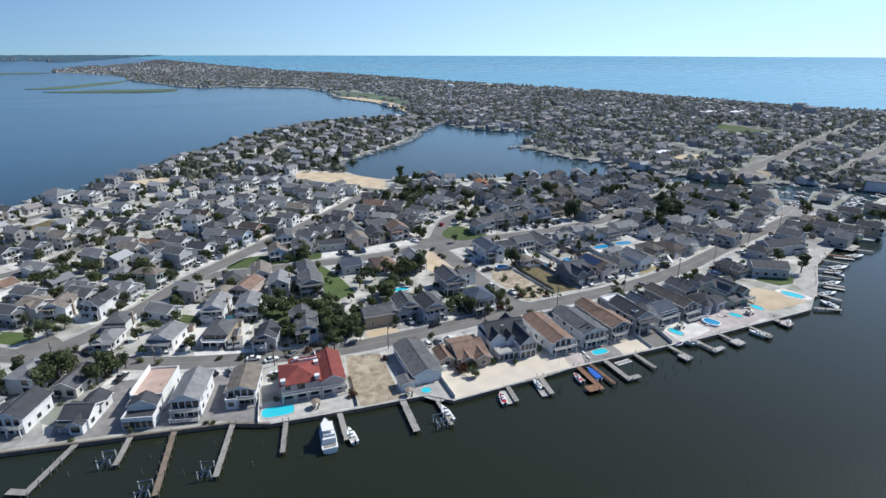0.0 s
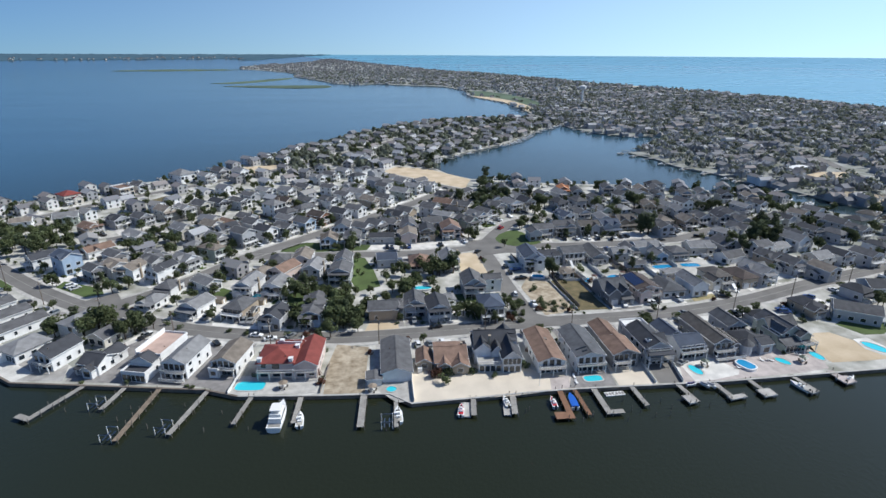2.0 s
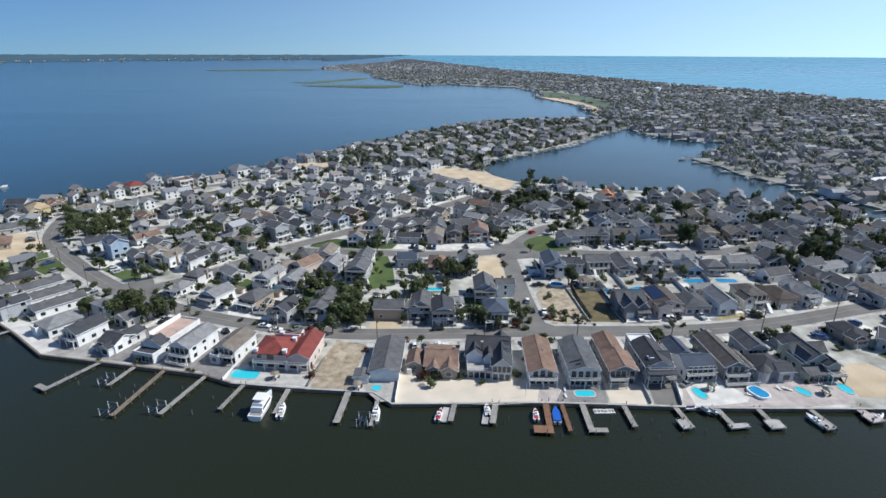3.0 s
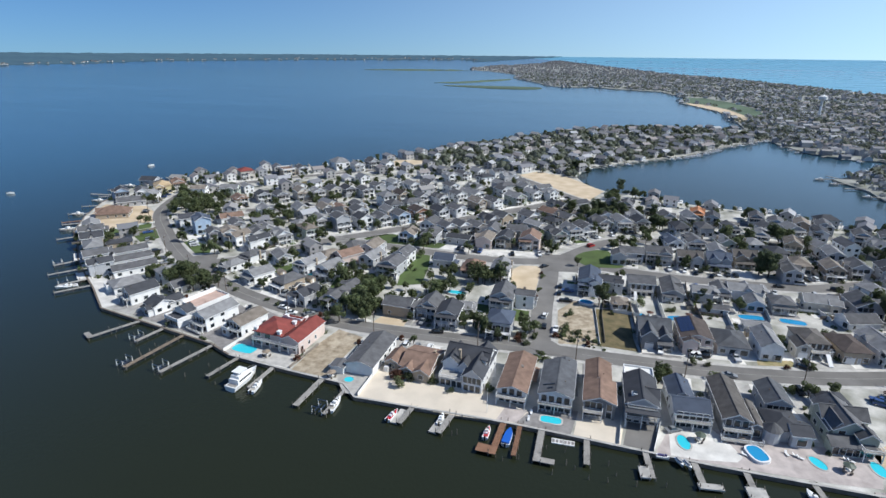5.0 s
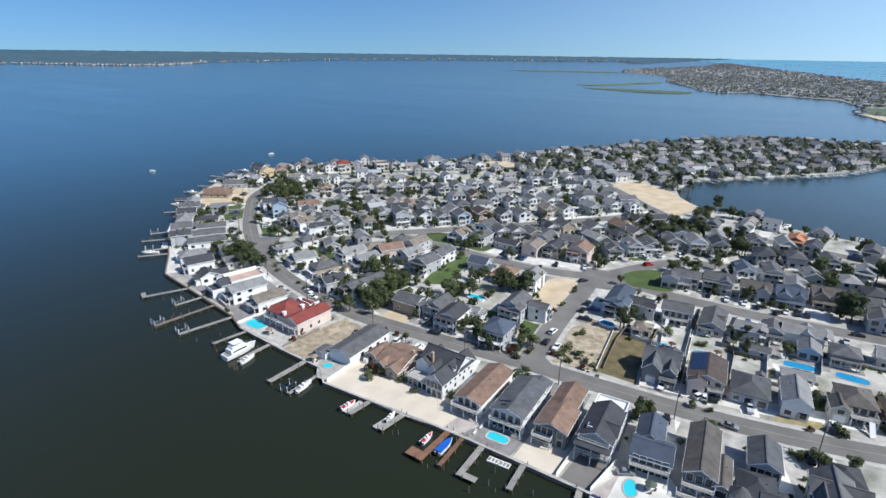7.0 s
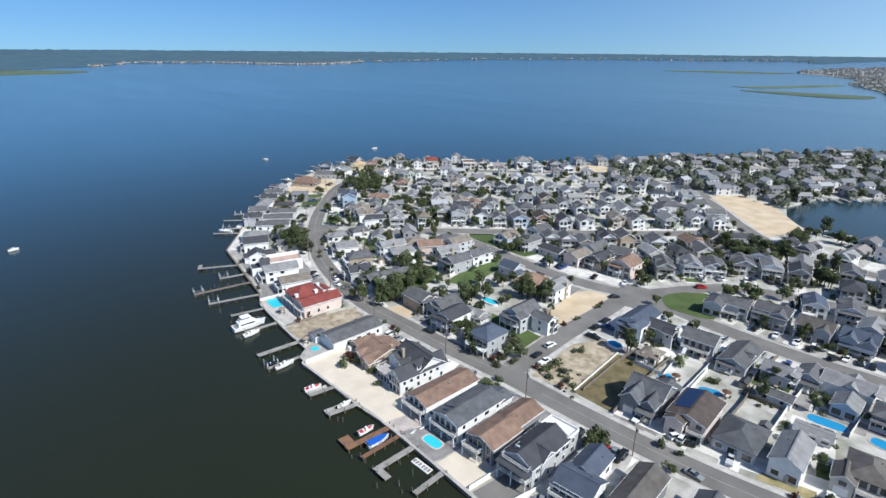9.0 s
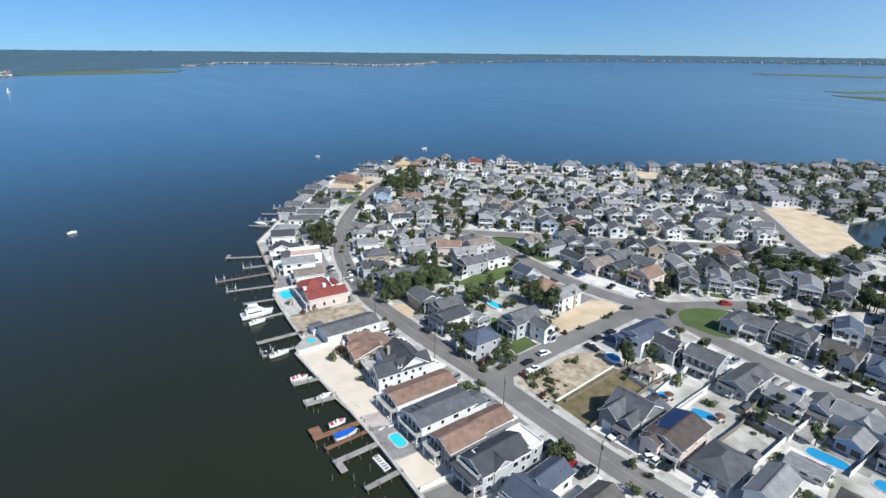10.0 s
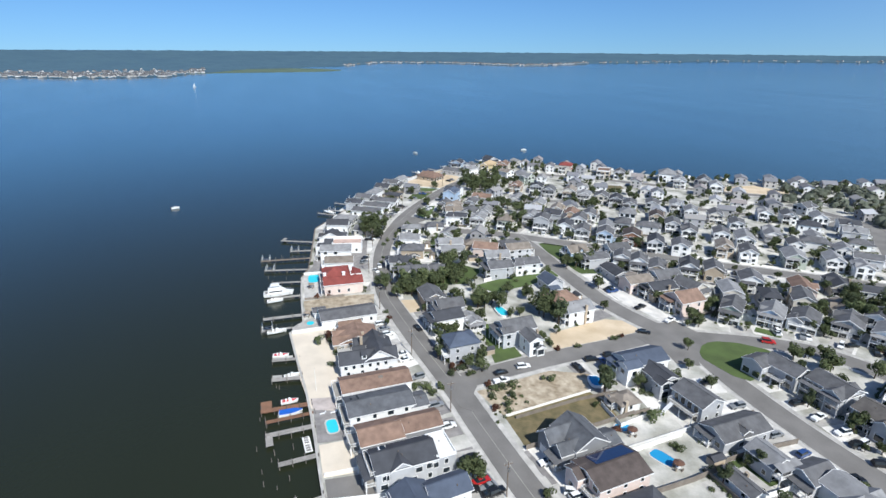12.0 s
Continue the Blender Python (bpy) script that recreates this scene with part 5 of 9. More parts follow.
simple_house(39.9, 293.3, 52, "g", "w", 7.5, 9.4, 6, "gable", False)
simple_house(48.4, 297.3, 52, "g", "n", 8.0, 11.3, 5.6, "gable", False)
simple_house(52.0, 312.4, 52, "d", "w", 8.0, 11.3, 5.6, "gable", False)
simple_house(44.0, 276.8, 88, "d", "s", 7.5, 13.2, 3.8, "gable", False)
simple_house(58.6, 278.0, 0, "n", "p", 8.5, 12.2, 5, "gable", False)
simple_house(69.0, 282.0, 0, "d", "n", 8.5, 12.2, 5.6, "gable", False)
simple_house(82.3, 283.4, 2, "b", "p", 10.3, 11.3, 6.2, "gable", False)
simple_house(101.5, 309.2, 36, "l", "u", 8.5, 11.3, 5.2, "gable", False)
simple_house(108.4, 318.4, 33, "g", "s", 9.4, 11.3, 4.6, "gable", False)
simple_house(117.0, 329.8, 32, "g", "s", 9.6, 12.0, 5.2, "gable", False)
simple_house(128.5, 334.5, 25, "l", "w", 8.5, 12.2, 6, "gable", False)
simple_house(139.5, 338.0, 20, "d", "c", 8.5, 11.3, 5.6, "gable", False)
simple_house(74.2, 326.8, 52, "g", "w", 9.4, 10.3, 6, "gable", False)
simple_house(58.5, 321.0, 52, "g", "n", 8.0, 11.3, 5.6, "gable", False)
simple_house(85.1, 344.5, 55, "b", "p", 8.5, 13.2, 4.2, "gable", False)
simple_house(87.9, 362.3, 55, "d", "c", 8.5, 13.2, 4.2, "gable", False)
simple_house(35.1, 350.2, 52, "n", "n", 8.0, 11.3, 5.6, "gable", False)
simple_house(44.8, 356.1, 52, "g", "w", 8.0, 11.3, 5.6, "gable", False)
simple_house(57.2, 372.2, 52, "l", "e", 9.4, 13.2, 5.6, "gable", False)
simple_house(66.7, 386.9, 52, "l", "w", 8.0, 11.3, 5.6, "gable", False)
simple_house(78.6, 390.5, 52, "l", "w", 7.5, 9.4, 5.6, "gable", False)
simple_house(4.8, 388.8, 52, "g", "w", 8.0, 11.3, 5.6, "gable", False)
simple_house(21.8, 397.4, 52, "l", "w", 8.5, 15.0, 3.8, "gable", False)
simple_house(38.2, 409.3, 52, "l", "s", 8.0, 11.3, 5.6, "gable", False)
simple_house(-7.2, 423.3, 52, "l", "w", 8.0, 11.3, 5.6, "gable", False)
simple_house(1.0, 433.4, 52, "g", "w", 8.0, 11.3, 5.6, "gable", False)
simple_house(10.7, 447.2, 52, "l", "w", 8.0, 11.3, 5.6, "gable", False)
h = house(133.8, 278.2, 6, "g", "s", [(0.6, 0.5, 11.0, 8.0, 5.6, 2.0, "cross"), (-5.8, -3.8, 7.0, 7.0, 5.2, 1.6, "gable")], "grey two-part house with grey gables beside the lawn", True, "houses of the inner streets")
deck(h, -3.0, 3.5, -6.0, -3.55, 2.6, True)
glazed_row(h, -1.8, 5.6, -3.52, 0.2, 3)
h = house(147.2, 283.0, 4, "g", "s", [(0, 0, 12.0, 8.8, 6.0, 2.0, "cross", *FRONT), (3.0, -1.4, 5.5, 9.6, 5.9, 1.6, "gable")], "grey two-storey house with long white-railed porches", True, "houses of the inner streets")
deck(h, -6.0, 6.0, -7.4, -6.25, 2.8, True, (5.2, "g"))
glazed_row(h, -5.6, 0.0, -4.43, 0.2, 3)
glazed_row(h, -5.6, 0.0, -4.43, 3.0, 3)
simple_house(155.2, 303.5, 20, "u", "w", 8.5, 11.3, 5.6, "gable", False)
simple_house(166.5, 309.0, 14, "g", "w", 9.0, 12.0, 5.6, "gable", False)
h = house(162.0, 282.4, 2, "v", "s", [(0, 0, 11.5, 9.2, 5.6, 2.1, "cross", *FRONT), (3.2, -2.0, 4.8, 7.6, 5.5, 1.6, "gable")], "grey house with a grey-brown roof and a railed balcony", True, "houses of the inner streets")
deck(h, -5.6, 0.7, -6.6, -4.65, 2.8, True)
glazed_row(h, -5.4, 0.6, -4.62, 0.2, 3)
glazed_row(h, -5.4, 0.6, -4.62, 3.0, 3)
h = house(175.4, 284.6, 3, "u", "s", [(0, 0, 11.0, 9.0, 5.4, 2.2, "cross", *FRONT), (-2.6, -2.2, 4.6, 7.8, 5.3, 1.8, "gable"), (3.0, -1.8, 3.6, 7.0, 5.2, 1.5, "gable")], "blue-grey house with several small gables and a porch", True, "houses of the inner streets")
deck(h, -5.0, 5.0, -8.0, -6.15, 0.6, True, (2.8, "u"))
h = house(188.4, 292.5, 6, "v", "n", [(0, 0, 11.5, 9.5, 5.6, 2.2, "cross", *FRONT), (-2.8, -2.2, 4.8, 8.0, 5.5, 1.8, "gable"), (3.2, -2.0, 4.0, 7.6, 5.4, 1.6, "gable")], "brown-grey house with front gables and a low porch", True, "houses of the inner streets")
deck(h, -5.4, 5.4, -8.4, -6.25, 0.6, True, (2.8, "v"))
simple_house(201.5, 292.0, 96, "g", "s", 8.5, 10.3, 4.6, "gable", False)
simple_house(211.9, 291.4, 5, "n", "n", 9.4, 11.3, 4.6, "hip", False)
simple_house(93.8, 297.0, 38, "g", "e", 7.5, 12.5, 6, "gable", False)
simple_house(237.6, 293.5, 2, "g", "s", 8.0, 11.3, 5.6, "gable", False)
simple_house(205.4, 276.6, 2, "g", "s", 8.0, 11.3, 5.6, "gable", False)
simple_house(225.4, 287.7, 2, "n", "n", 8.0, 11.3, 5.6, "gable", False)
simple_house(250.5, 294.2, 2, "d", "s", 8.0, 11.3, 5.6, "gable", False)
simple_house(257.4, 284.2, 2, "g", "c", 8.0, 11.3, 5.6, "gable", False)
simple_house(176.4, 295.9, 2, "l", "w", 8.0, 11.3, 5.6, "gable", False)
simple_house(203.9, 334.1, -8, "l", "u", 8.0, 11.3, 5.6, "gable", False)
simple_house(182.7, 362.3, -8, "d", "s", 8.0, 11.3, 5.6, "gable", False)
simple_house(208.9, 371.8, -8, "g", "s", 8.0, 11.3, 5.6, "gable", False)
simple_house(218.0, 364.2, -8, "g", "u", 8.0, 11.3, 5.6, "gable", False)
simple_house(231.8, 364.9, -8, "n", "n", 8.0, 11.3, 5.6, "gable", False)
simple_house(243.5, 365.5, -8, "g", "s", 8.0, 11.3, 5.6, "gable", False)
simple_house(174.9, 370.0, -8, "o", "o", 8.0, 11.3, 5.6, "gable", False)
simple_house(148.5, 377.0, -8, "l", "w", 8.0, 11.3, 5.6, "gable", False)
simple_house(132.2, 376.2, -8, "g", "s", 8.0, 11.3, 5.6, "gable", False)
simple_house(122.1, 375.6, -8, "d", "s", 8.0, 11.3, 5.6, "gable", False)
simple_house(257.9, 351.0, -8, "g", "u", 8.0, 11.3, 5.6, "gable", False)
simple_house(271.2, 351.7, -8, "g", "e", 8.0, 11.3, 5.6, "gable", False)
simple_house(284.2, 345.2, -8, "d", "s", 8.0, 11.3, 5.6, "gable", False)
simple_house(298.6, 338.9, -8, "n", "s", 8.0, 11.3, 5.6, "gable", False)
simple_house(237.1, 349.9, -8, "d", "w", 8.0, 11.3, 5.6, "gable", False)
simple_house(232.3, 310.1, 2, "l", "s", 8.0, 11.3, 5.6, "gable", False)
simple_house(216.9, 321.6, -8, "n", "n", 8.0, 11.3, 5.6, "gable", False)
simple_house(319.2, 210.1, 20, "n", "n", 8.0, 11.3, 5.6, "gable", False)
simple_house(315.8, 199.2, 20, "g", "s", 8.0, 11.3, 5.6, "gable", False)
simple_house(321.0, 191.4, 20, "d", "s", 8.0, 11.3, 5.6, "gable", False)
simple_house(338.8, 190.4, 20, "d", "n", 8.0, 11.3, 5.6, "gable", False)
simple_house(340.2, 215.2, 20, "g", "s", 8.0, 11.3, 5.6, "gable", False)
simple_house(233.8, 224.6, 14, "g", "n", 8.0, 11.3, 5.6, "gable", False)
simple_house(238.7, 217.1, 14, "g", "s", 8.0, 11.3, 5.6, "gable", False)
simple_house(249.3, 207.6, 14, "n", "s", 8.0, 11.3, 5.6, "gable", False)
simple_house(284.4, 223.4, 14, "g", "s", 8.0, 11.3, 5.6, "gable", False)
simple_house(314.1, 262.3, 14, "g", "s", 8.0, 11.3, 5.6, "gable", False)
simple_house(286.7, 264.7, 14, "d", "s", 8.0, 11.3, 5.6, "gable", False)
simple_house(339.0, 261.2, 14, "g", "s", 8.0, 11.3, 5.6, "gable", False)
simple_house(358.0, 214.5, 20, "d", "s", 8.0, 11.3, 5.6, "gable", False)
simple_house(384.0, 215.0, 20, "d", "e", 8.0, 11.3, 5.6, "gable", False)
simple_house(385.5, 248.8, 25, "g", "s", 7.6, 9.0, 5.0, "hip", False)
simple_house(402.5, 257.5, 25, "d", "c", 7.6, 9.0, 5.0, "hip", False)
simple_house(352.0, 271.0, 40, "d", "s", 8.4, 10.0, 5.0, "hip", False)
simple_house(366.0, 285.0, 40, "g", "c", 8.4, 10.0, 5.0, "hip", False)
simple_house(346.5, 291.0, 30, "v", "s", 8.4, 10.0, 5.0, "hip", False)
simple_house(330.0, 281.0, 20, "d", "e", 8.4, 10.0, 5.0, "hip", False)
simple_house(4.3, 183.5, -16, "d", "s", 7.5, 10.3, 5.0, "gable", False)
simple_house(-47.0, 217.2, -16, "g", "w", 7.5, 9.4, 4.0, "hip", False)
simple_house(-48.5, 204.3, -16, "l", "w", 6.6, 8.5, 3.4, "hip", False)
simple_house(-70.3, 237.0, -16, "n", "w", 8.5, 10.3, 5.4, "gable", False)
simple_house(216.5, 176.0, 14, "d", "n", 8.0, 11.3, 3.6, "hip", False)
simple_house(230.5, 167.5, 58, "g", "s", 9.4, 15.5, 4.8, "gable", False)
simple_house(263.0, 187.5, 82, "d", "s", 9.9, 20.7, 5.0, "gable", False)
simple_house(284.0, 197.0, 14, "g", "s", 8.5, 12.2, 5.0, "gable", False)
simple_house(247.0, 186.0, 20, "d", "s", 7.5, 9.4, 4.4, "hip", False)

# ---- surfaces, pools, docks, boats, cars ----
def pool(x, y, rot, l, w, mat, words, shape):
    z = 0.75 if shape == "rim" else 0.05
    ob = thing("swimming_pool", pose(x, y, LAND, 0, 0, rot), words, "swimming pool")
    n = 20
    def ringpts(k):
        out = []
        for i in range(n):
            a = 2 * math.pi * (i + 0.5) / n
            e = 0.55 if shape == "round" else 1.0 if shape == "oval" else 0.7
            c, s = math.cos(a), math.sin(a)
            out.append(((l / 2 + k) * math.copysign(abs(c) ** e, c), (w / 2 + k) * math.copysign(abs(s) ** e, s)))
        return out
    outer, inner = ringpts(0.45), ringpts(0.0)
    s = Shape()
    s.add([(*p, z + 0.06) for p in outer] + [(*p, z + 0.06) for p in inner] + [(*p, -0.05) for p in outer] + [(*p, z - 0.2) for p in inner],
          [f for i in range(n) for f in ((i, (i + 1) % n, n + (i + 1) % n, n + i), (i, 2 * n + i, 2 * n + (i + 1) % n, (i + 1) % n), (n + i, n + (i + 1) % n, 3 * n + (i + 1) % n, 3 * n + i))])
    part("coping", s, M_WHITE if shape == "rim" else M_CONCRETE, ob)
    part("pool_water", Shape().add([(*p, z) for p in inner], [tuple(range(n))]), mat, ob)
    return ob

def dock(x0, y0, x1, y1, w, wood, extra):
    """A pier on pilings, with a cross head, float or boat lift as it has one."""
    d = Vector((x1 - x0, y1 - y0))
    l = d.length
    rot = math.degrees(math.atan2(d.y, d.x)) - 90
    mat = M_WOODBROWN if wood == "b" else M_PINKPAVE if wood == "p" else M_WOODTAN if wood == "t" else M_WOODGREY
    words = ("brown" if wood == "b" else "pinkish" if wood == "p" else "tan" if wood == "t" else "weathered grey") + " timber dock on piles" + {"float": " with a white float", "head": " with a wide head", "square": " with a square head","L": " with an angled end", "L2": " with an angled end", "T": " with a wide head", "lift": " with a boat lift", "wide": " with a floating platform"}.get(extra, "")
    ob = thing("dock", pose(x0, y0, 0, 0, 0, rot), words, "dock", "docks along the bulkhead")
    s = Shape()
    n = max(2, int(l / 0.6))
    for i in range(n):
        s.box(-w / 2, l * i / n, 1.02, w / 2, l * (i + 1) / n - 0.03, 1.12)
    s.box(-w / 2 + 0.1, 0, 0.85, -w / 2 + 0.3, l, 1.02).box(w / 2 - 0.3, 0, 0.85, w / 2 - 0.1, l, 1.02)
    if extra in ("L", "L2"):
        sg = 1 if extra == "L" else -1
        s.box(min(sg * 0.4, sg * 4.6), l - 1.9, 1.0, max(sg * 0.4, sg * 4.6), l, 1.13)
    if extra == "T":
        s.box(-0.9, l - 3.2, 1.0, 4.6, l, 1.13)
    tagged(part("decking", s, mat, ob), kind="stuff")
    head = {"float": (0.3, 2.9, l - 3.9, l + 0.2), "head": (-4.6, 1.4, l - 1.2, l + 0.7), "square": (-2.6, 2.0, l - 3.6, l + 0.2)}.get(extra)
    if head:
        part("platform", Shape().box(head[0], head[2], 0.75, head[1], head[3], 1.19), mat if wood == "p" else M_CONCRETE, ob, "broad pale platform")
        for px in (head[0] + 0.3, head[1] - 0.3):
            for py in (head[2] + 0.3, head[3] - 0.3):
                part("piling", Shape().tube(px, py, -0.6, 2.0, 0.14, 0.12, 7), M_PILE, ob)
    if extra == "wide":
        part("float", Shape().box(w / 2 + 0.1, l * 0.3, 0.25, w / 2 + 2.3, l, 0.6), M_CONCRETE, ob, "pale floating platform")
    m = max(2, int(l / 3.4))
    for i in range(m + 1):
        for sd in (-1, 1):
            y = 0.4 + (l - 0.6) * i / m
            top = random.choice((1.3, 1.9, 2.3))
            part("piling", Shape().tube(sd * (w / 2 + 0.12), y, -0.6, top, 0.11, 0.1, 7), M_PILE, ob)
    if extra == "lift":
        for sd, y in ((1, l - 4.2), (1, l - 0.6), (2, l - 4.2), (2, l - 0.6)):
            x = w / 2 + (0.5 if sd == 1 else 3.6)
            part("lift_post", Shape().tube(x, y, -0.6, 2.6, 0.13, 0.13, 7), M_FENCE, ob)
        part("lift_beam", Shape().box(w / 2 + 0.4, l - 4.3, 2.3, w / 2 + 3.7, l - 4.1, 2.55), M_CHROME, ob, "galvanised lift beam")
        part("lift_beam", Shape().box(w / 2 + 0.4, l - 0.7, 2.3, w / 2 + 3.7, l - 0.5, 2.55), M_CHROME, ob, "galvanised lift beam")
        part("lift_cradle", Shape().box(w / 2 + 1.2, l - 4.4, 0.8, w / 2 + 1.5, l - 0.4, 1.0).box(w / 2 + 2.6, l - 4.4, 0.8, w / 2 + 2.9, l - 0.4, 1.0).box(w / 2 + 1.2, l - 2.6, 0.7, w / 2 + 2.9, l - 2.3, 0.82), M_CHROME, ob)
    return ob

def hull(l, w, h, flare=0.82, n=10):
    """A boat's hull, bow towards +x, with a raised sheer."""
    s = Shape()
    p = []
    for i in range(n + 1):
        t = i / n
        k = (1.0 if t < 0.45 else max(0.02, 1 - ((t - 0.45) / 0.55) ** 2.0)) * w / 2
        z = h * (1 + 0.35 * t * t)
        x = -l / 2 + l * t
        xb = -l / 2 + l * t * 0.93
        p += [(xb, -k * 0.25, -0.35), (xb, -k * flare, 0.05), (x, -k, z), (x, k, z), (xb, k * flare, 0.05), (xb, k * 0.25, -0.35)]
    f = []
    for i in range(n):
        for j in range(6):
            a, b = i * 6 + j, i * 6 + (j + 1) % 6
            f.append((a, b, b + 6, a + 6))
    f += [(5, 4, 3, 2, 1, 0), tuple(n * 6 + j for j in range(6))]
    return s.add(p, f)

M_HULL = material("white gelcoat", (0.82, 0.82, 0.80), 0.25, 0.05, 0.5, 4.0, per_object=0.03, spec=0.5)
PAINTS = {}

def paint(rgb):
    if rgb not in PAINTS:
        PAINTS[rgb] = material("gloss paint", rgb, 0.3, 0.06, 0.5, 4.0, per_object=0.05, spec=0.5)
    return PAINTS[rgb]

def runabout(x, y, rot, l, words, rgb=None, covered=False):
    l = max(l, 5.2)
    ob = thing("motor_boat", pose(x, y, 0.25, 0, 0, rot), words, "boat", "boats at the docks")
    w = l * 0.34
    part("hull", hull(l, w, 0.8), M_HULL, ob)
    if covered:
        s = hull(l * 0.94, w * 0.94, 0.5)
        c = part("cover", s, paint(rgb), ob, "bright blue fitted cover")
        c.location = (0, 0, 0.75)
    else:
        part("cockpit", Shape().box(-l * 0.42, -w * 0.36, 0.78, l * 0.12, w * 0.36, 0.86), paint(rgb or (0.45, 0.42, 0.36)), ob)
        part("foredeck", Shape().add([(l * 0.12, -w * 0.4, 0.9), (l * 0.12, w * 0.4, 0.9), (l * 0.44, 0.0, 1.12), (l * 0.12, 0, 1.15)], [(0, 3, 2)[::-1], (3, 1, 2)[::-1], (0, 1, 3)[::-1]]), paint(rgb) if rgb else M_HULL, ob)
        part("console", Shape().box(-l * 0.06, -w * 0.2, 0.8, l * 0.06, w * 0.2, 1.6), M_HULL, ob)
        part("windshield", Shape().beam((l * 0.07, -w * 0.24, 1.7), (l * 0.07, w * 0.24, 1.7), 0.05, 0.5), M_GLASS, ob)
        part("seat", Shape().box(-l * 0.24, -w * 0.25, 0.8, -l * 0.16, w * 0.25, 1.35), M_HULL, ob)
    part("outboard_motor", Shape().box(-l * 0.5 - 0.5, -0.22, 0.1, -l * 0.5, 0.22, 1.3), M_RUBBER, ob, "black outboard motor")
    return ob

def jetski(x, y, rot, l, words, rgb):
    ob = thing("water_scooter", pose(x, y, 0.9, 0, 0, rot), words, "water scooter", "boats at the docks")
    part("hull", hull(3.4, 1.3, 0.5), M_HULL, ob)
    part("seat", Shape().box(-1.4, -0.25, 0.5, 0.2, 0.25, 0.95), paint(rgb), ob)
    part("handlebar", Shape().beam((0.5, -0.4, 1.15), (0.5, 0.4, 1.15), 0.08, 0.08).box(0.3, -0.15, 0.5, 0.9, 0.15, 1.15), paint(rgb), ob)
    return ob

def yacht(x, y, rot, l):
    ob = thing("yacht", pose(x, y, 0.3, 0, 0, rot), "large white cabin cruiser with a raised bridge moored at a dock", "boat", "boats at the docks")
    w = l * 0.33
    part("hull", hull(l, w, 1.5), M_HULL, ob)
    def tier(x0, x1, k, z0, z1, rake):
        s = Shape()
        return s.add([(x0, -k, z0), (x1, -k * 0.75, z0), (x1, k * 0.75, z0), (x0, k, z0), (x0 + 0.1, -k * 0.9, z1), (x1 - rake, -k * 0.6, z1), (x1 - rake, k * 0.6, z1), (x0 + 0.1, k * 0.9, z1)],
                     [(3, 2, 1, 0), (4, 5, 6, 7), (0, 1, 5, 4), (1, 2, 6, 5), (2, 3, 7, 6), (3, 0, 4, 7)])
    part("cabin", tier(-l * 0.36, l * 0.29, w * 0.45, 1.5, 3.1, 1.9), M_HULL, ob)
    for sd in (-1, 1):
        part("window", Shape().beam((-l * 0.3, sd * w * 0.435, 2.4), (l * 0.12, sd * w * 0.385, 2.4), 0.06, 0.55), M_GLASS, ob, "dark cabin window")
    part("windshield", Shape().add([(l * 0.175, -w * 0.27, 2.2), (l * 0.175, w * 0.27, 2.2), (l * 0.142, w * 0.25, 2.8), (l * 0.142, -w * 0.25, 2.8), (l * 0.19, -w * 0.27, 2.2), (l * 0.19, w * 0.27, 2.2), (l * 0.157, w * 0.25, 2.8), (l * 0.157, -w * 0.25, 2.8)],
         [(3, 2, 1, 0), (4, 5, 6, 7), (0, 1, 5, 4), (1, 2, 6, 5), (2, 3, 7, 6), (3, 0, 4, 7)]), M_GLASS, ob)
    part("bridge", tier(-l * 0.3, l * 0.12, w * 0.4, 3.1, 3.95, 0.8), M_HULL, ob)
    part("hardtop", Shape().box(-l * 0.26, -w * 0.37, 4.8, l * 0.03, w * 0.37, 4.97), M_HULL, ob)
    for px, py in ((-l * 0.18, -w * 0.3), (-l * 0.18, w * 0.3), (0.0, -w * 0.28), (0.0, w * 0.28)):
        part("hardtop_post", Shape().tube(px, py, 3.6, 4.8, 0.06, 0.06, 6), M_CHROME, ob)
    part("aft_deck", Shape().box(-l * 0.47, -w * 0.4, 1.5, -l * 0.28, w * 0.4, 1.56), M_WOODGREY, ob)
    r = Shape()
    for sd in (-1, 1):
        r.beam((l * 0.1, sd * w * 0.44, 2.3), (l * 0.36, sd * w * 0.26, 2.5), 0.06, 0.06).beam((l * 0.36, sd * w * 0.26, 2.5), (l * 0.48, 0, 2.6), 0.06, 0.06)
    part("bow_rail", r, M_CHROME, ob)
    return ob

def sailboat(x, y, rot, l):
    ob = thing("sailing_boat", pose(x, y, 0.2, 0, 0, rot), "white sailing boat far out on the bay", "boat")
    part("hull", hull(9.0, 2.8, 0.9), M_HULL, ob)
    part("mast", Shape().tube(0.5, 0, 0.8, 12.0, 0.09, 0.06, 6), M_CHROME, ob)
    part("sail", Shape().add([(0.4, 0.02, 1.6), (-3.8, 0.5, 1.6), (0.4, 0.02, 11.6), (0.4, -0.04, 1.6), (-3.8, 0.44, 1.6), (0.4, -0.04, 11.6)], [(0, 1, 2), (5, 4, 3), (0, 3, 4, 1), (1, 4, 5, 2), (2, 5, 3, 0)]), M_WHITE, ob)

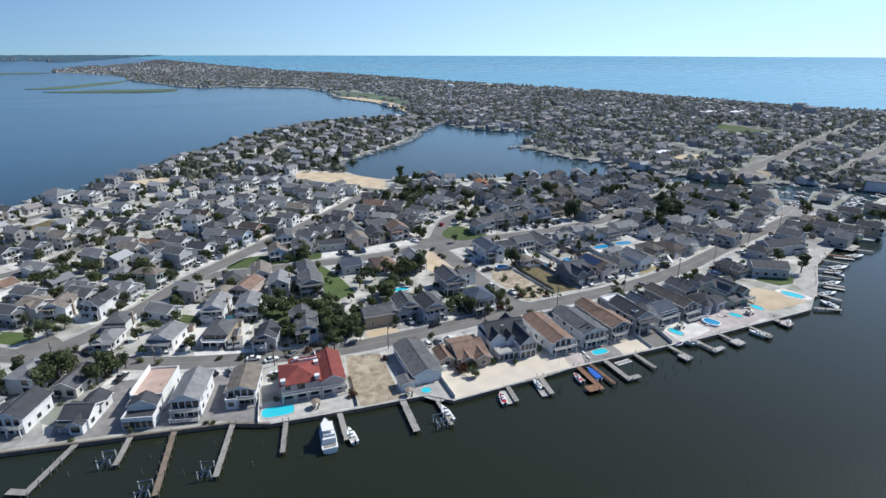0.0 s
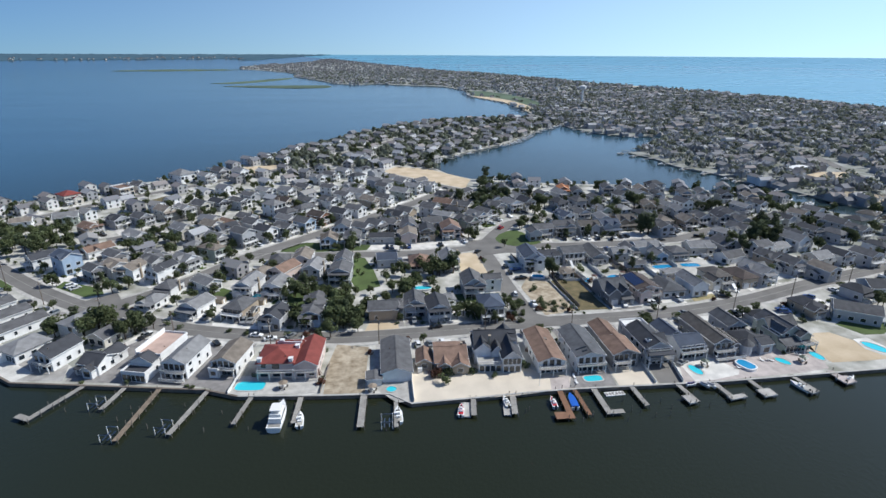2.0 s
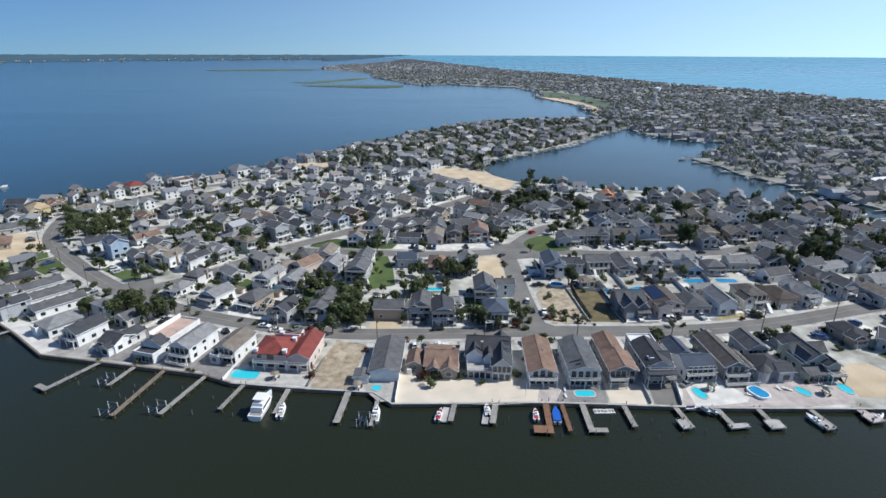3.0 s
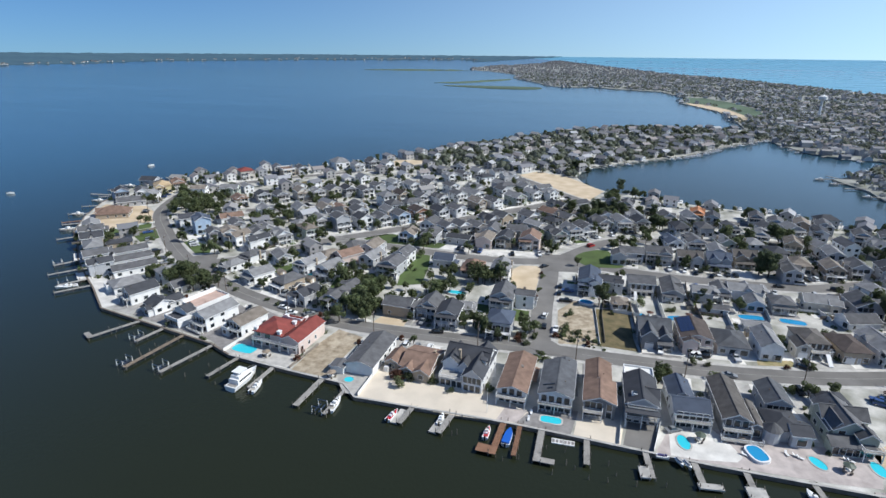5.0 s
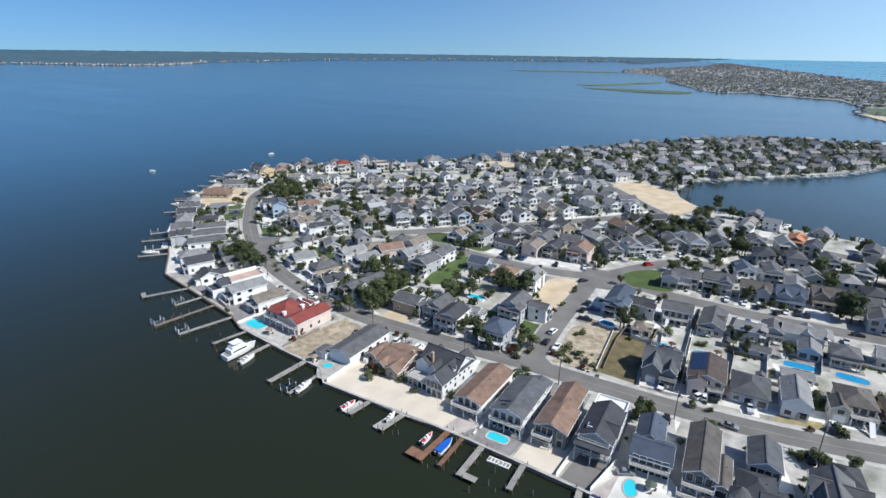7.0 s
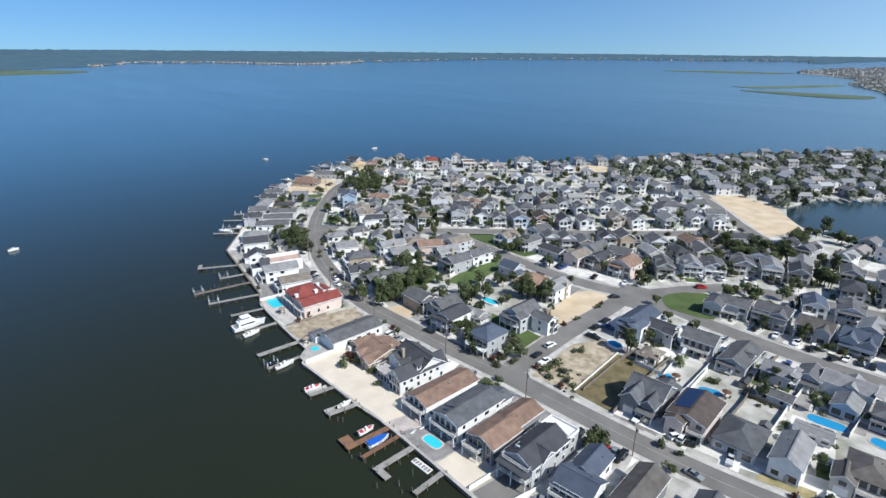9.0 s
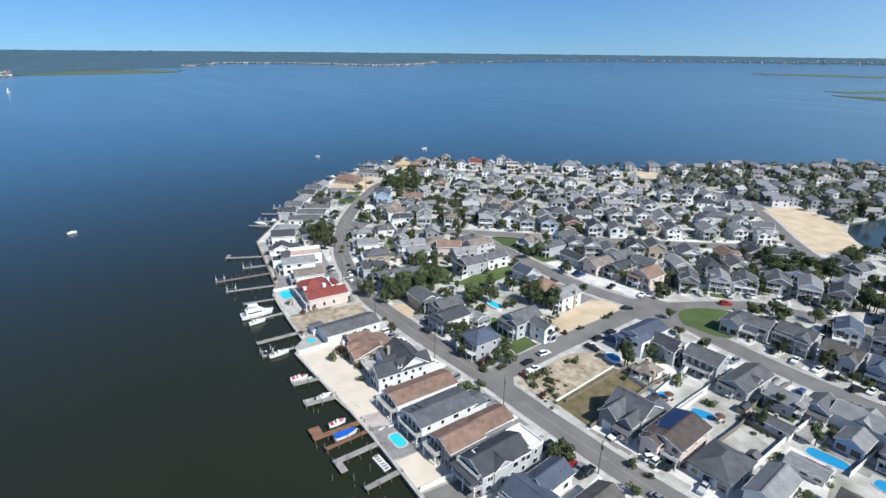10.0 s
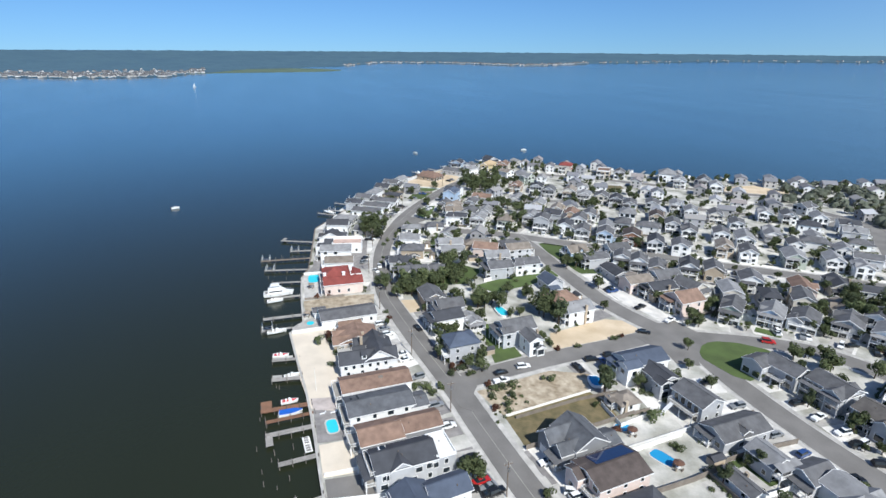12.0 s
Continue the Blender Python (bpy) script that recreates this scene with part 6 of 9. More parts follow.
CAR_COLOURS = {"white": (0.75, 0.75, 0.74), "black": (0.015, 0.016, 0.018), "grey": (0.22, 0.23, 0.24), "red": (0.42, 0.02, 0.02), "silver": (0.5, 0.51, 0.52), "blue": (0.03, 0.07, 0.2)}
CARS = {}
wheel_shape = Shape()
n = 12
for r, y0, y1, slot in ((0.34, -0.12, 0.12, 0), (0.2, -0.135, 0.135, 1)):
    p = [(r * math.cos(2 * math.pi * i / n), y, r * math.sin(2 * math.pi * i / n)) for y in (y0, y1) for i in range(n)]
    wheel_shape.add(p, [(i, n + i, n + (i + 1) % n, (i + 1) % n) for i in range(n)] + [tuple(range(n)), tuple(range(n, 2 * n))[::-1]], slot)
WHEEL = wheel_shape.data("wheel", M_RUBBER, M_CHROME)

def profile(pts, w, inset=0.0):
    """A side profile carried across the width, drawn in a little at its top."""
    s = Shape()
    top = max(z for x, z in pts)
    low = min(z for x, z in pts)
    n = len(pts)
    k = lambda z: w / 2 - inset * (z - low) / (top - low)
    return s.add([(x, -k(z), z) for x, z in pts] + [(x, k(z), z) for x, z in pts],
                 [(i, (i + 1) % n, n + (i + 1) % n, n + i)[::-1] for i in range(n)] + [tuple(range(n)), tuple(range(n, 2 * n))[::-1]])

def car(x, y, rot, kind, colour):
    m = pose(x, y, LAND + 0.07, 0, 0, rot)
    if (kind, colour) in CARS:
        return copy_thing(CARS[kind, colour], m)
    ob = thing("car", m, f"parked {colour} {'pickup truck' if kind == 'pickup' else kind} with dark windows", "car", "parked cars")
    body = {"sedan": [(-2.3, 0.3), (2.3, 0.3), (2.35, 0.65), (1.1, 0.95), (-1.8, 1.0), (-2.35, 0.9)],
            "suv": [(-2.3, 0.35), (2.3, 0.35), (2.35, 0.8), (1.1, 1.1), (-2.3, 1.12), (-2.38, 0.8)],
            "van": [(-2.6, 0.35), (2.6, 0.35), (2.65, 0.9), (1.9, 1.15), (-2.6, 1.2), (-2.65, 0.8)],
            "pickup": [(-2.8, 0.4), (2.7, 0.4), (2.75, 0.9), (1.4, 1.15), (-2.8, 1.15), (-2.85, 0.8)]}[kind]
    top = {"sedan": [(-1.7, 1.0), (0.95, 0.96), (0.25, 1.45), (-1.0, 1.45)], "suv": [(-2.25, 1.12), (1.0, 1.1), (0.35, 1.72), (-2.05, 1.75)],
           "van": [(-2.55, 1.2), (1.85, 1.15), (1.1, 2.1), (-2.5, 2.15)], "pickup": [(-0.7, 1.15), (1.3, 1.15), (0.7, 1.8), (-0.5, 1.8)]}[kind]
    p = paint(CAR_COLOURS[colour])
    part("body", profile(body, 1.85, 0.05), p, ob)
    part("car_glass", profile(top, 1.7, 0.2), M_GLASS, ob, "dark car windows")
    xs, zs = [q[0] for q in top[2:]], max(q[1] for q in top)
    part("car_roof", Shape().box(min(xs) + 0.05, -0.62, zs - 0.02, max(xs) - 0.05, 0.62, zs + 0.05), p, ob)
    for sx in (-1.45, 1.45):
        for sy in (-0.83, 0.83):
            wv = new("wheel", WHEEL)
            wv.parent, wv.location = ob, (sx, sy, 0.34)
    CARS[kind, colour] = ob
    return ob

def fence(pts, h, mat, words):
    s = strip(Shape(), pts, -0.05, 0.05, LAND - 0.05, LAND + h)
    return tagged(part("fence", s, mat), words, "fence", "garden fences")

def utility_pole(x, y, rot):
    ob = thing("utility_pole", pose(x, y, LAND, 0, 0, rot), "dark wooden utility pole beside the road", "utility pole", "utility poles along the road")
    part("pole", Shape().tube(0, 0, -0.2, 10.5, 0.17, 0.11, 8), M_POLE, ob)
    part("crossarm", Shape().box(-1.2, -0.07, 9.6, 1.2, 0.07, 9.75), M_POLE, ob)
    part("transformer", Shape().tube(0.0, 0.35, 7.9, 8.8, 0.22, 0.22, 8), M_CHROME, ob)
    caps = Shape()
    for px in (-1.0, -0.4, 0.4, 1.0):
        caps.tube(px, 0, 9.75, 9.95, 0.05, 0.04, 6)
    part("insulators", caps, M_WHITE, ob)
    return ob

def sun_lounger(x, y, rot):
    ob = thing("sun_lounger", pose(x, y, LAND + 0.05, 0, 0, rot), "white plastic sun lounger on a pool patio", "sun lounger", "loungers by the pools")
    part("seat", Shape().box(-0.32, -0.9, 0.28, 0.32, 0.45, 0.36), M_WHITE, ob)
    part("backrest", Shape().add([(-0.32, 0.45, 0.3), (0.32, 0.45, 0.3), (0.32, 0.95, 0.8), (-0.32, 0.95, 0.8), (-0.32, 0.42, 0.36), (0.32, 0.42, 0.36), (0.32, 0.9, 0.86), (-0.32, 0.9, 0.86)],
         [(3, 2, 1, 0), (4, 5, 6, 7), (0, 1, 5, 4), (1, 2, 6, 5), (2, 3, 7, 6), (3, 0, 4, 7)]), M_WHITE, ob)
    for a, b in ((-0.28, -0.8), (0.28, -0.8), (-0.28, 0.35), (0.28, 0.35)):
        part("leg", Shape().box(a - 0.03, b - 0.03, 0, a + 0.03, b + 0.03, 0.28), M_WHITE, ob)
    return ob

def patio_table(x, y, colour):
    ob = thing("patio_table", pose(x, y, LAND + 0.05), "round patio table under an open umbrella", "patio table", "patio tables")
    part("tabletop", Shape().tube(0, 0, 0.68, 0.74, 0.65, 0.65, 12), M_WHITE, ob)
    part("pole", Shape().tube(0, 0, 0, 2.5, 0.04, 0.03, 6), M_CHROME, ob)
    part("umbrella", Shape().tube(0, 0, 2.05, 2.55, 1.5, 0.05, 8), paint(colour), ob, "open cloth umbrella")
    for i in range(4):
        a = i * 1.571 + 0.4
        part("chair", Shape().box(math.cos(a) * 1.1 - 0.22, math.sin(a) * 1.1 - 0.22, 0.0, math.cos(a) * 1.1 + 0.22, math.sin(a) * 1.1 + 0.22, 0.45).box(math.cos(a) * 1.3 - 0.2, math.sin(a) * 1.3 - 0.2, 0.45, math.cos(a) * 1.3 + 0.2, math.sin(a) * 1.3 + 0.2, 0.9), M_FENCEWOOD, ob)
    return ob

def flagpole(x, y):
    ob = thing("flagpole", pose(x, y, LAND), "slim white flagpole standing in pale sand", "flagpole")
    part("pole", Shape().tube(0, 0, -0.2, 8.2, 0.07, 0.04, 8), M_WHITE, ob)
    part("finial", Shape().tube(0, 0, 8.2, 8.34, 0.09, 0.05, 8), M_CHROME, ob)
    return ob

def mooring_pile(x, y, h=1.6):
    return placed("mooring_pile", Shape().tube(0, 0, -1.5, h, 0.11, 0.09, 8), M_PILE, pose(x, y, 0, random.uniform(-2, 2), random.uniform(-2, 2), 0), "bare wooden mooring pile standing in the water", "piling", "mooring piles off the docks")

def raft(x, y, rot):
    ob = thing("float", pose(x, y, 0, 0, 0, rot), "small pale plastic float beside a dock", "float")
    part("pontoon", Shape().box(-1.5, -1.0, -0.2, 1.5, 1.0, 0.28), M_FENCE, ob)
    for k in (-1.0, 0.0, 1.0):
        part("hatch", Shape().box(k - 0.35, -0.6, 0.28, k + 0.35, 0.6, 0.34), M_PAVER, ob)
    return ob

def shed(x, y, rot, w, l, roof):
    ob = thing("shed", pose(x, y, LAND, 0, 0, rot), "small wooden garden shed on gravel", "shed", "garden sheds")
    part("wall", Shape().box(-w / 2, -l / 2, -0.05, w / 2, l / 2, 2.1), WALLS["n"], ob)
    part("roof", Shape().add([(-w / 2 - 0.2, -l / 2 - 0.2, 2.0), (0, -l / 2 - 0.2, 2.9), (w / 2 + 0.2, -l / 2 - 0.2, 2.0), (-w / 2 - 0.2, l / 2 + 0.2, 2.0), (0, l / 2 + 0.2, 2.9), (w / 2 + 0.2, l / 2 + 0.2, 2.0)],
         [(0, 3, 4, 1), (1, 4, 5, 2), (0, 1, 2), (5, 4, 3), (0, 2, 5, 3)]), ROOFS[roof], ob)
    part("door", Shape().box(-0.45, -l / 2 - 0.05, 0, 0.45, -l / 2, 1.9), M_WHITE, ob)
    return ob

# ---- lots, lawns and patios ----
pad([(53.8, 128.2), (86.0, 129.4), (102.2, 131.1), (106.9, 137.3), (95.5, 141.4), (91.6, 145.8), (74.9, 147.9), (54.4, 151.9)], M_SANDPALE, "wide raked pale sand yard behind the bulkhead", "sand lot", 0.03)
pad([(26.8, 135.4), (39.4, 135.1), (39.8, 162.8), (28.5, 165.4), (26.6, 152.5)], M_DIRT, "vacant dirt lot with dry scrub", "vacant lot", 0.03)
pad([(37.8, 173.7), (51.0, 174.3), (50.1, 184.6), (40.3, 184.8)], M_SAND, "orange sand front yard", "sand lot", 0.03)
pad([(83.2, 221.3), (91.3, 217.7), (96.9, 216.2), (94.8, 254.0), (84.4, 257.1), (79.6, 247.7)], M_SAND, "bare yellow sand lot inside a low wall", "sand lot", 0.03)
pad([(109.3, 181.3), (105.8, 208.7), (111.7, 220.5), (119.2, 215.1), (123.3, 184.5)], M_DIRT, "sandy corner lot with scrub", "vacant lot", 0.03)
pad([(123.9, 184.4), (119.8, 214.7), (126.0, 216.8), (133.9, 216.1), (135.3, 194.3), (137.0, 184.4)], M_DRYGRASS, "brown dry grass lot", "vacant lot", 0.03)
pad([(89.3, 264.7), (89.1, 273.5), (102.8, 276.0), (107.7, 276.8), (109.1, 268.6), (114.0, 262.4), (119.0, 259.3), (115.1, 252.5), (108.8, 253.8), (101.7, 251.9), (96.3, 250.7)], M_ASPHALT, "wide asphalt junction of three streets", "road", 0.09)
pad([(108.3, 269.4), (107.1, 273.2), (107.4, 277.3), (110.7, 283.7), (117.5, 289.9), (122.5, 291.0), (130.0, 275.5), (131.3, 267.9), (127.4, 265.1), (121.5, 264.2), (115.4, 263.4), (111.8, 265.3)], M_GRASS, "rounded green lawn on the street corner", "lawn", 0.12)
pad([(92.0, 177.7), (100.0, 179.5), (103.4, 182.3), (106.9, 182.4), (110.9, 179.2), (119.0, 177.0), (115.1, 173.6), (105.9, 172.6)], M_ASPHALT, "asphalt mouth of the side street", "road", 0.09)
pad([(-80.0, 210.4), (-75.7, 215.7), (-69.8, 218.7), (-66.6, 214.3), (-62.9, 207.1), (-51.9, 194.8), (-59.5, 195.5), (-68.4, 199.4)], M_ASPHALT, "wide asphalt fork of the shore road", "road", 0.09)
pad([(137.1, 184.3), (169.4, 188.7), (218.9, 203.8), (254.2, 217.4), (259.2, 224.1), (224.3, 212.2), (173.4, 197.2), (139.5, 191.4)], M_PEBBLE, "white gravel forecourts along the shore road", "yard", 0.028)
pad([(-19.3, 182.2), (9.8, 174.3), (37.5, 172.9), (37.1, 176.4), (8.6, 179.3), (-21.0, 187.1)], M_PEBBLE, "white gravel verge in front of houses", "yard", 0.028)
pad([(-9.0, 265.0), (-8.5, 272.0), (-5.0, 276.0), (3.0, 279.0), (38.0, 272.0), (36.0, 264.0), (20.0, 263.6), (4.0, 263.0)], M_GRASS, "green lawn beside the junction", "lawn", 0.035)
pad([(33.5, 211.0), (27.0, 234.0), (27.3, 252.5), (35.0, 253.5), (40.2, 235.0), (43.5, 216.0)], M_GRASS, "green back lawn between fences", "lawn", 0.045)
pad([(175.8, 188.2), (176.0, 192.0), (180.0, 193.4), (187.6, 195.0), (187.4, 191.0)], M_STRAW, "yellowed grass front yard", "yard", 0.05)
pad([(97.2, 131.3), (103.2, 131.7), (105.2, 138.2), (98.6, 138.4)], M_PINKPAVE, "reddish paved terrace at the bulkhead", "patio", 0.04)
pad([(8.7, 187.2), (3.3, 210.7), (17.7, 220.9), (30.1, 206.9), (26.5, 184.1)], M_GRASS, "green back yard under trees", "lawn", 0.035)
pad([(69.0, 201.0), (69.5, 204.5), (94.8, 204.3), (96.0, 193.2), (82.0, 195.8)], M_GRASS, "green side yard", "lawn", 0.035)
pad(rect(108.0, 301.2, 9.0, 4.6, 36), M_GRASS, "small green front lawn", "lawn", 0.03)
pad([(42.9, 464.9), (55.8, 485.4), (83.7, 472.9), (115.5, 428.2), (106.2, 395.2), (87.0, 416.6), (64.9, 441.2)], M_SAND, "large bare sand lot beside the lagoon", "sand lot", 0.03)
pad([(195.3, 149.8), (205.9, 157.9), (212.0, 157.8), (216.4, 151.2), (215.6, 145.2), (219.6, 138.6), (209.9, 137.9), (196.9, 137.9)], M_SAND, "sandy yard by the bulkhead", "sand lot", 0.03)
pad([(216.9, 152.2), (222.8, 152.7), (225.2, 140.6), (222.3, 138.8), (215.6, 145.2)], M_PEBBLE, "white pool deck by the bulkhead", "patio", 0.036)
pad([(219.3, 163.7), (231.1, 169.3), (241.4, 161.4), (231.9, 154.7), (223.7, 154.8)], M_GRASS, "rough olive lawn behind the sand yard", "lawn", 0.03)
pad([(231.8, 153.6), (244.8, 163.7), (271.8, 177.5), (299.4, 189.3), (306.3, 189.0), (270.0, 170.3), (228.9, 141.1), (225.3, 141.1)], M_CONCRETE, "pale concrete apron along the bulkhead", "patio", 0.032)
pad([(40.7, 142.6), (53.4, 144.3), (53.7, 129.6), (49.2, 129.1), (44.1, 135.0)], M_CONCRETE, "pale grey paved patio", "patio", 0.03)
pad([(103.0, 131.7), (118.3, 131.3), (119.5, 142.8), (106.8, 141.1)], M_PAVER, "grey paved pool patio", "patio", 0.034)
pad([(119.1, 131.6), (131.6, 131.3), (132.5, 142.6), (119.5, 141.5)], M_SANDPALE, "pale sand yard behind the bulkhead", "yard", 0.03)
pad([(132.3, 131.6), (140.1, 131.4), (142.4, 144.7), (133.5, 143.2)], M_ASPHALT, "dark paved yard", "yard", 0.03)
pad([(144.5, 143.7), (155.5, 146.9), (158.7, 143.2), (162.4, 136.4), (160.7, 133.9), (151.3, 131.8), (144.3, 131.3)], M_PEBBLE, "white patterned paving round a pool", "patio", 0.034)
pad([(140.4, 130.8), (162.3, 131.8), (182.8, 133.2), (193.1, 134.8), (197.5, 148.8), (179.0, 147.4), (145.8, 146.3)], M_PINKPAVE, "pinkish paved patios along the bulkhead", "patio", 0.03)
pad([(-1.9, 137.6), (24.9, 136.1), (24.1, 145.6), (-0.8, 147.8)], M_CONCRETE, "tan concrete pool terrace", "patio", 0.03)
pad([(-55.3, 150.0), (-10.8, 142.8), (-2.6, 138.2), (-1.2, 143.5), (0.4, 163.5), (-21.0, 171.5), (-42.0, 176.0), (-50.0, 166.0), (-55.7, 157.2)], M_PAVER, "brown-grey boardwalk yard along the bulkhead", "yard", 0.03)
pad([(-94.0, 168.1), (-73.9, 152.5), (-56.2, 150.1), (-59.2, 159.9), (-83.5, 170.3)], M_TERRACE, "grey paved yards at the bend", "yard", 0.03)
pad([(-56.0, 157.5), (-60.0, 160.5), (-84.0, 171.5), (-93.0, 179.0), (-84.0, 190.0), (-68.0, 184.0), (-54.0, 177.0), (-44.0, 176.5), (-51.0, 166.0)], M_TOWN, "worn yards with scrub between houses at the bend", "yard", 0.02, "ground")
quay_bend = QUAY.index((-72, 150.5))
structure("lot", strip(Shape(), QUAY[quay_bend:quay_bend + 8], -6.8, -0.45, LAND - 0.1, LAND + 0.045), M_PEBBLE, "white gravel margin along the timber bulkhead", "yard")
pad([(-122.4, 220.2), (-117.9, 229.6), (-134.7, 244.1), (-143.6, 232.7)], M_GRASS, "green lawn by the shore road", "lawn", 0.035)
pad([(-172.0, 226.0), (-159.0, 231.0), (-144.0, 252.0), (-158.0, 268.0), (-178.0, 280.0), (-207.0, 274.0), (-193.0, 249.0)], M_SAND, "sand yard at the point", "sand lot", 0.03)
pad([(-151.0, 224.0), (-137.5, 243.0), (-144.0, 250.5), (-159.0, 230.0)], M_GRASS, "narrow green lawn beside the sand yard", "lawn", 0.04)
pad([(-99.5, 227.3), (-99.3, 234.0), (-78.3, 224.0), (-74.9, 217.9), (-81.3, 215.3)], M_GRASS, "green corner lawn", "lawn", 0.035)
pad([(23.3, 251.8), (25.6, 261.3), (66.8, 264.0), (66.0, 254.5)], M_PEBBLE, "white gravel forecourts along the street", "yard", 0.03)
pad([(35.0, 263.6), (36.0, 271.5), (62.0, 271.5), (76.0, 275.0), (88.0, 274.0), (85.0, 267.8), (66.0, 264.4)], M_PEBBLE, "wide white gravel forecourts along the street", "yard", 0.034)
pad([(13.0, 451.0), (8.0, 470.0), (15.0, 480.0), (31.0, 477.0), (46.0, 462.0), (44.0, 446.5), (30.0, 452.0)], M_ASPHALT, "wide asphalt junction before the sand lot", "road", 0.085)
structure("lot", strip(Shape(), ROAD_F[len(ROAD_F) // 3:], 6.1, 9.4, LAND - 0.1, LAND + 0.03), M_PEBBLE, "white gravel forecourts along the long street", "yard")
structure("lot", strip(Shape(), ROAD_F[len(ROAD_F) // 3:], -8.6, -6.1, LAND - 0.1, LAND + 0.03), M_PEBBLE, "white gravel forecourts along the long street", "yard")
pad([(-84.8, 463.3), (-81.3, 494.6), (-55.2, 502.8), (-48.8, 484.5), (-68.7, 455.3)], M_SAND, "bare sandy lots beside the bay street", "sand lot", 0.03)
pad([(-118.8, 379.4), (-111.6, 391.7), (-102.7, 388.3), (-99.5, 362.8), (-110.0, 360.0)], M_DRYGRASS, "olive dry lawn near the bay", "lawn", 0.03)
pad([(615.4, 583.8), (682.9, 612.8), (698.2, 528.5), (652.3, 500.1), (601.1, 519.1)], M_GRASS, "far green sports field", "field", 0.05)
pad([(391.6, 413.1), (427.6, 432.7), (462.8, 430.1), (432.2, 407.4), (389.8, 392.7)], M_SAND, "far sandy clearing", "sand lot", 0.05)
pad([(301, 935), (299, 1010), (293, 1160), (256, 1280), (252, 1330), (290, 1290), (318, 1190), (326, 1090), (318, 1000)], M_SAND, "pale beach at the neck", "beach", 0.05)
pad([(258, 1335), (268, 1500), (310, 1490), (350, 1380), (372, 1220), (360, 1080), (330, 1020), (322, 1185), (294, 1292)], M_MARSH, "green marshy point behind the beach", "marsh", 0.05)
pad([(372, 345), (398, 322), (425, 318), (448, 345), (415, 352), (388, 372)], M_DIRT, "bare brown lots beside the canal", "vacant lot", 0.05)
pad([(560, 300), (640, 325), (690, 350), (690, 372), (600, 340), (545, 318)], M_GRASS, "far grassy lot beside the street", "lawn", 0.05)
pad([(326, 237), (336, 247), (350, 251.5), (362, 246.5), (356, 236), (340, 228)], M_PAVER, "wide paved turning place at the street's end", "road", 0.06)
pad([(228, 275), (262, 232), (300, 240), (335, 250), (350, 259), (383, 286), (370, 294), (342, 304), (333, 325), (325, 348), (302, 369), (262, 380), (232, 330)], M_TOWN, "worn ground with scrub between the houses of the tip", "land", 0.012, "ground")
pad([(248, 186), (262, 180), (300, 190), (350, 192), (395, 206), (425, 216), (376, 221), (340, 222), (300, 212), (262, 200)], M_TOWN, "worn ground with scrub between the houses of the tip", "land", 0.012, "ground")
pad([(352, 233), (372, 221), (374, 223), (372, 234), (428, 257), (410, 274), (366, 249), (358, 247)], M_TOWN, "worn ground on the spit between the basins", "land", 0.012, "ground")

# ---- trees ----
CROWNS = []
def crown_mesh(name, seed, mat, w=3.0, h=3.4, lobes=7, leaves=520, size=0.55):
    """A crown of many small leaf clumps in uneven lobes, about one trunk's top."""
    rnd = random.Random(seed)
    s = Shape()
    centres = []
    for i in range(lobes):
        a, r = rnd.uniform(0, 6.283), rnd.uniform(0.15, 0.75) * w
        centres.append((math.cos(a) * r, math.sin(a) * r, rnd.uniform(-0.45, 0.6) * h, rnd.uniform(0.35, 0.62) * w))
    for i in range(leaves):
        cx, cy, cz, r = centres[i % lobes]
        d = Vector((rnd.gauss(0, 1), rnd.gauss(0, 1), rnd.gauss(0, 1))).normalized()
        p = Vector((cx, cy, cz)) + Vector((d.x * r, d.y * r, d.z * r * 0.85)) * rnd.uniform(0.72, 1.08)
        n = (d + Vector((rnd.gauss(0, 0.5), rnd.gauss(0, 0.5), rnd.gauss(0, 0.5) + 0.3))).normalized()
        u = n.orthogonal().normalized()
        v = n.cross(u)
        k = size * rnd.uniform(0.6, 1.3)
        a = rnd.uniform(0, 6.283)
        u, v = u * math.cos(a) + v * math.sin(a), v * math.cos(a) - u * math.sin(a)
        s.add([p - u * k - v * k * 0.5, p + v * k * 0.6 - u * k * 0.1, p + u * k, p - v * k * 0.7 + u * k * 0.2], [(3, 2, 1, 0)])
    CROWNS.append(s)
    return s.data(name, mat) if leaves != 420 else None

def trunk_mesh(seed, h):
    rnd = random.Random(seed)
    s = Shape().tube(0, 0, -0.1, h * 0.55, 0.22, 0.15, 7)
    for i in range(5):
        a = rnd.uniform(0, 6.283)
        s.beam((0, 0, h * rnd.uniform(0.3, 0.55)), (math.cos(a) * 1.5, math.sin(a) * 1.5, h * rnd.uniform(0.7, 0.95)), 0.12, 0.12)
    return s.data("trunk", M_BARK)

TREES = []
for i in range(6):
    TREES.append((trunk_mesh(i, 4.4), crown_mesh("crown", 40 + i, M_LEAF, 2.9, 2.6, 10, 1100, 0.31), 4.6, "leafy green tree"))
for i in range(3):
    TREES.append((trunk_mesh(i + 9, 5.0), crown_mesh("crown", 60 + i, M_LEAFDARK, 2.3, 3.6, 10, 1100, 0.29), 5.2, "dark green pine"))
SHRUBS = [crown_mesh("shrub", 80 + i, M_LEAF if i < 4 else (M_LEAFDARK if i < 6 else M_LEAFRED), 1.0, 0.8, 5, 260, 0.17) for i in range(7)]

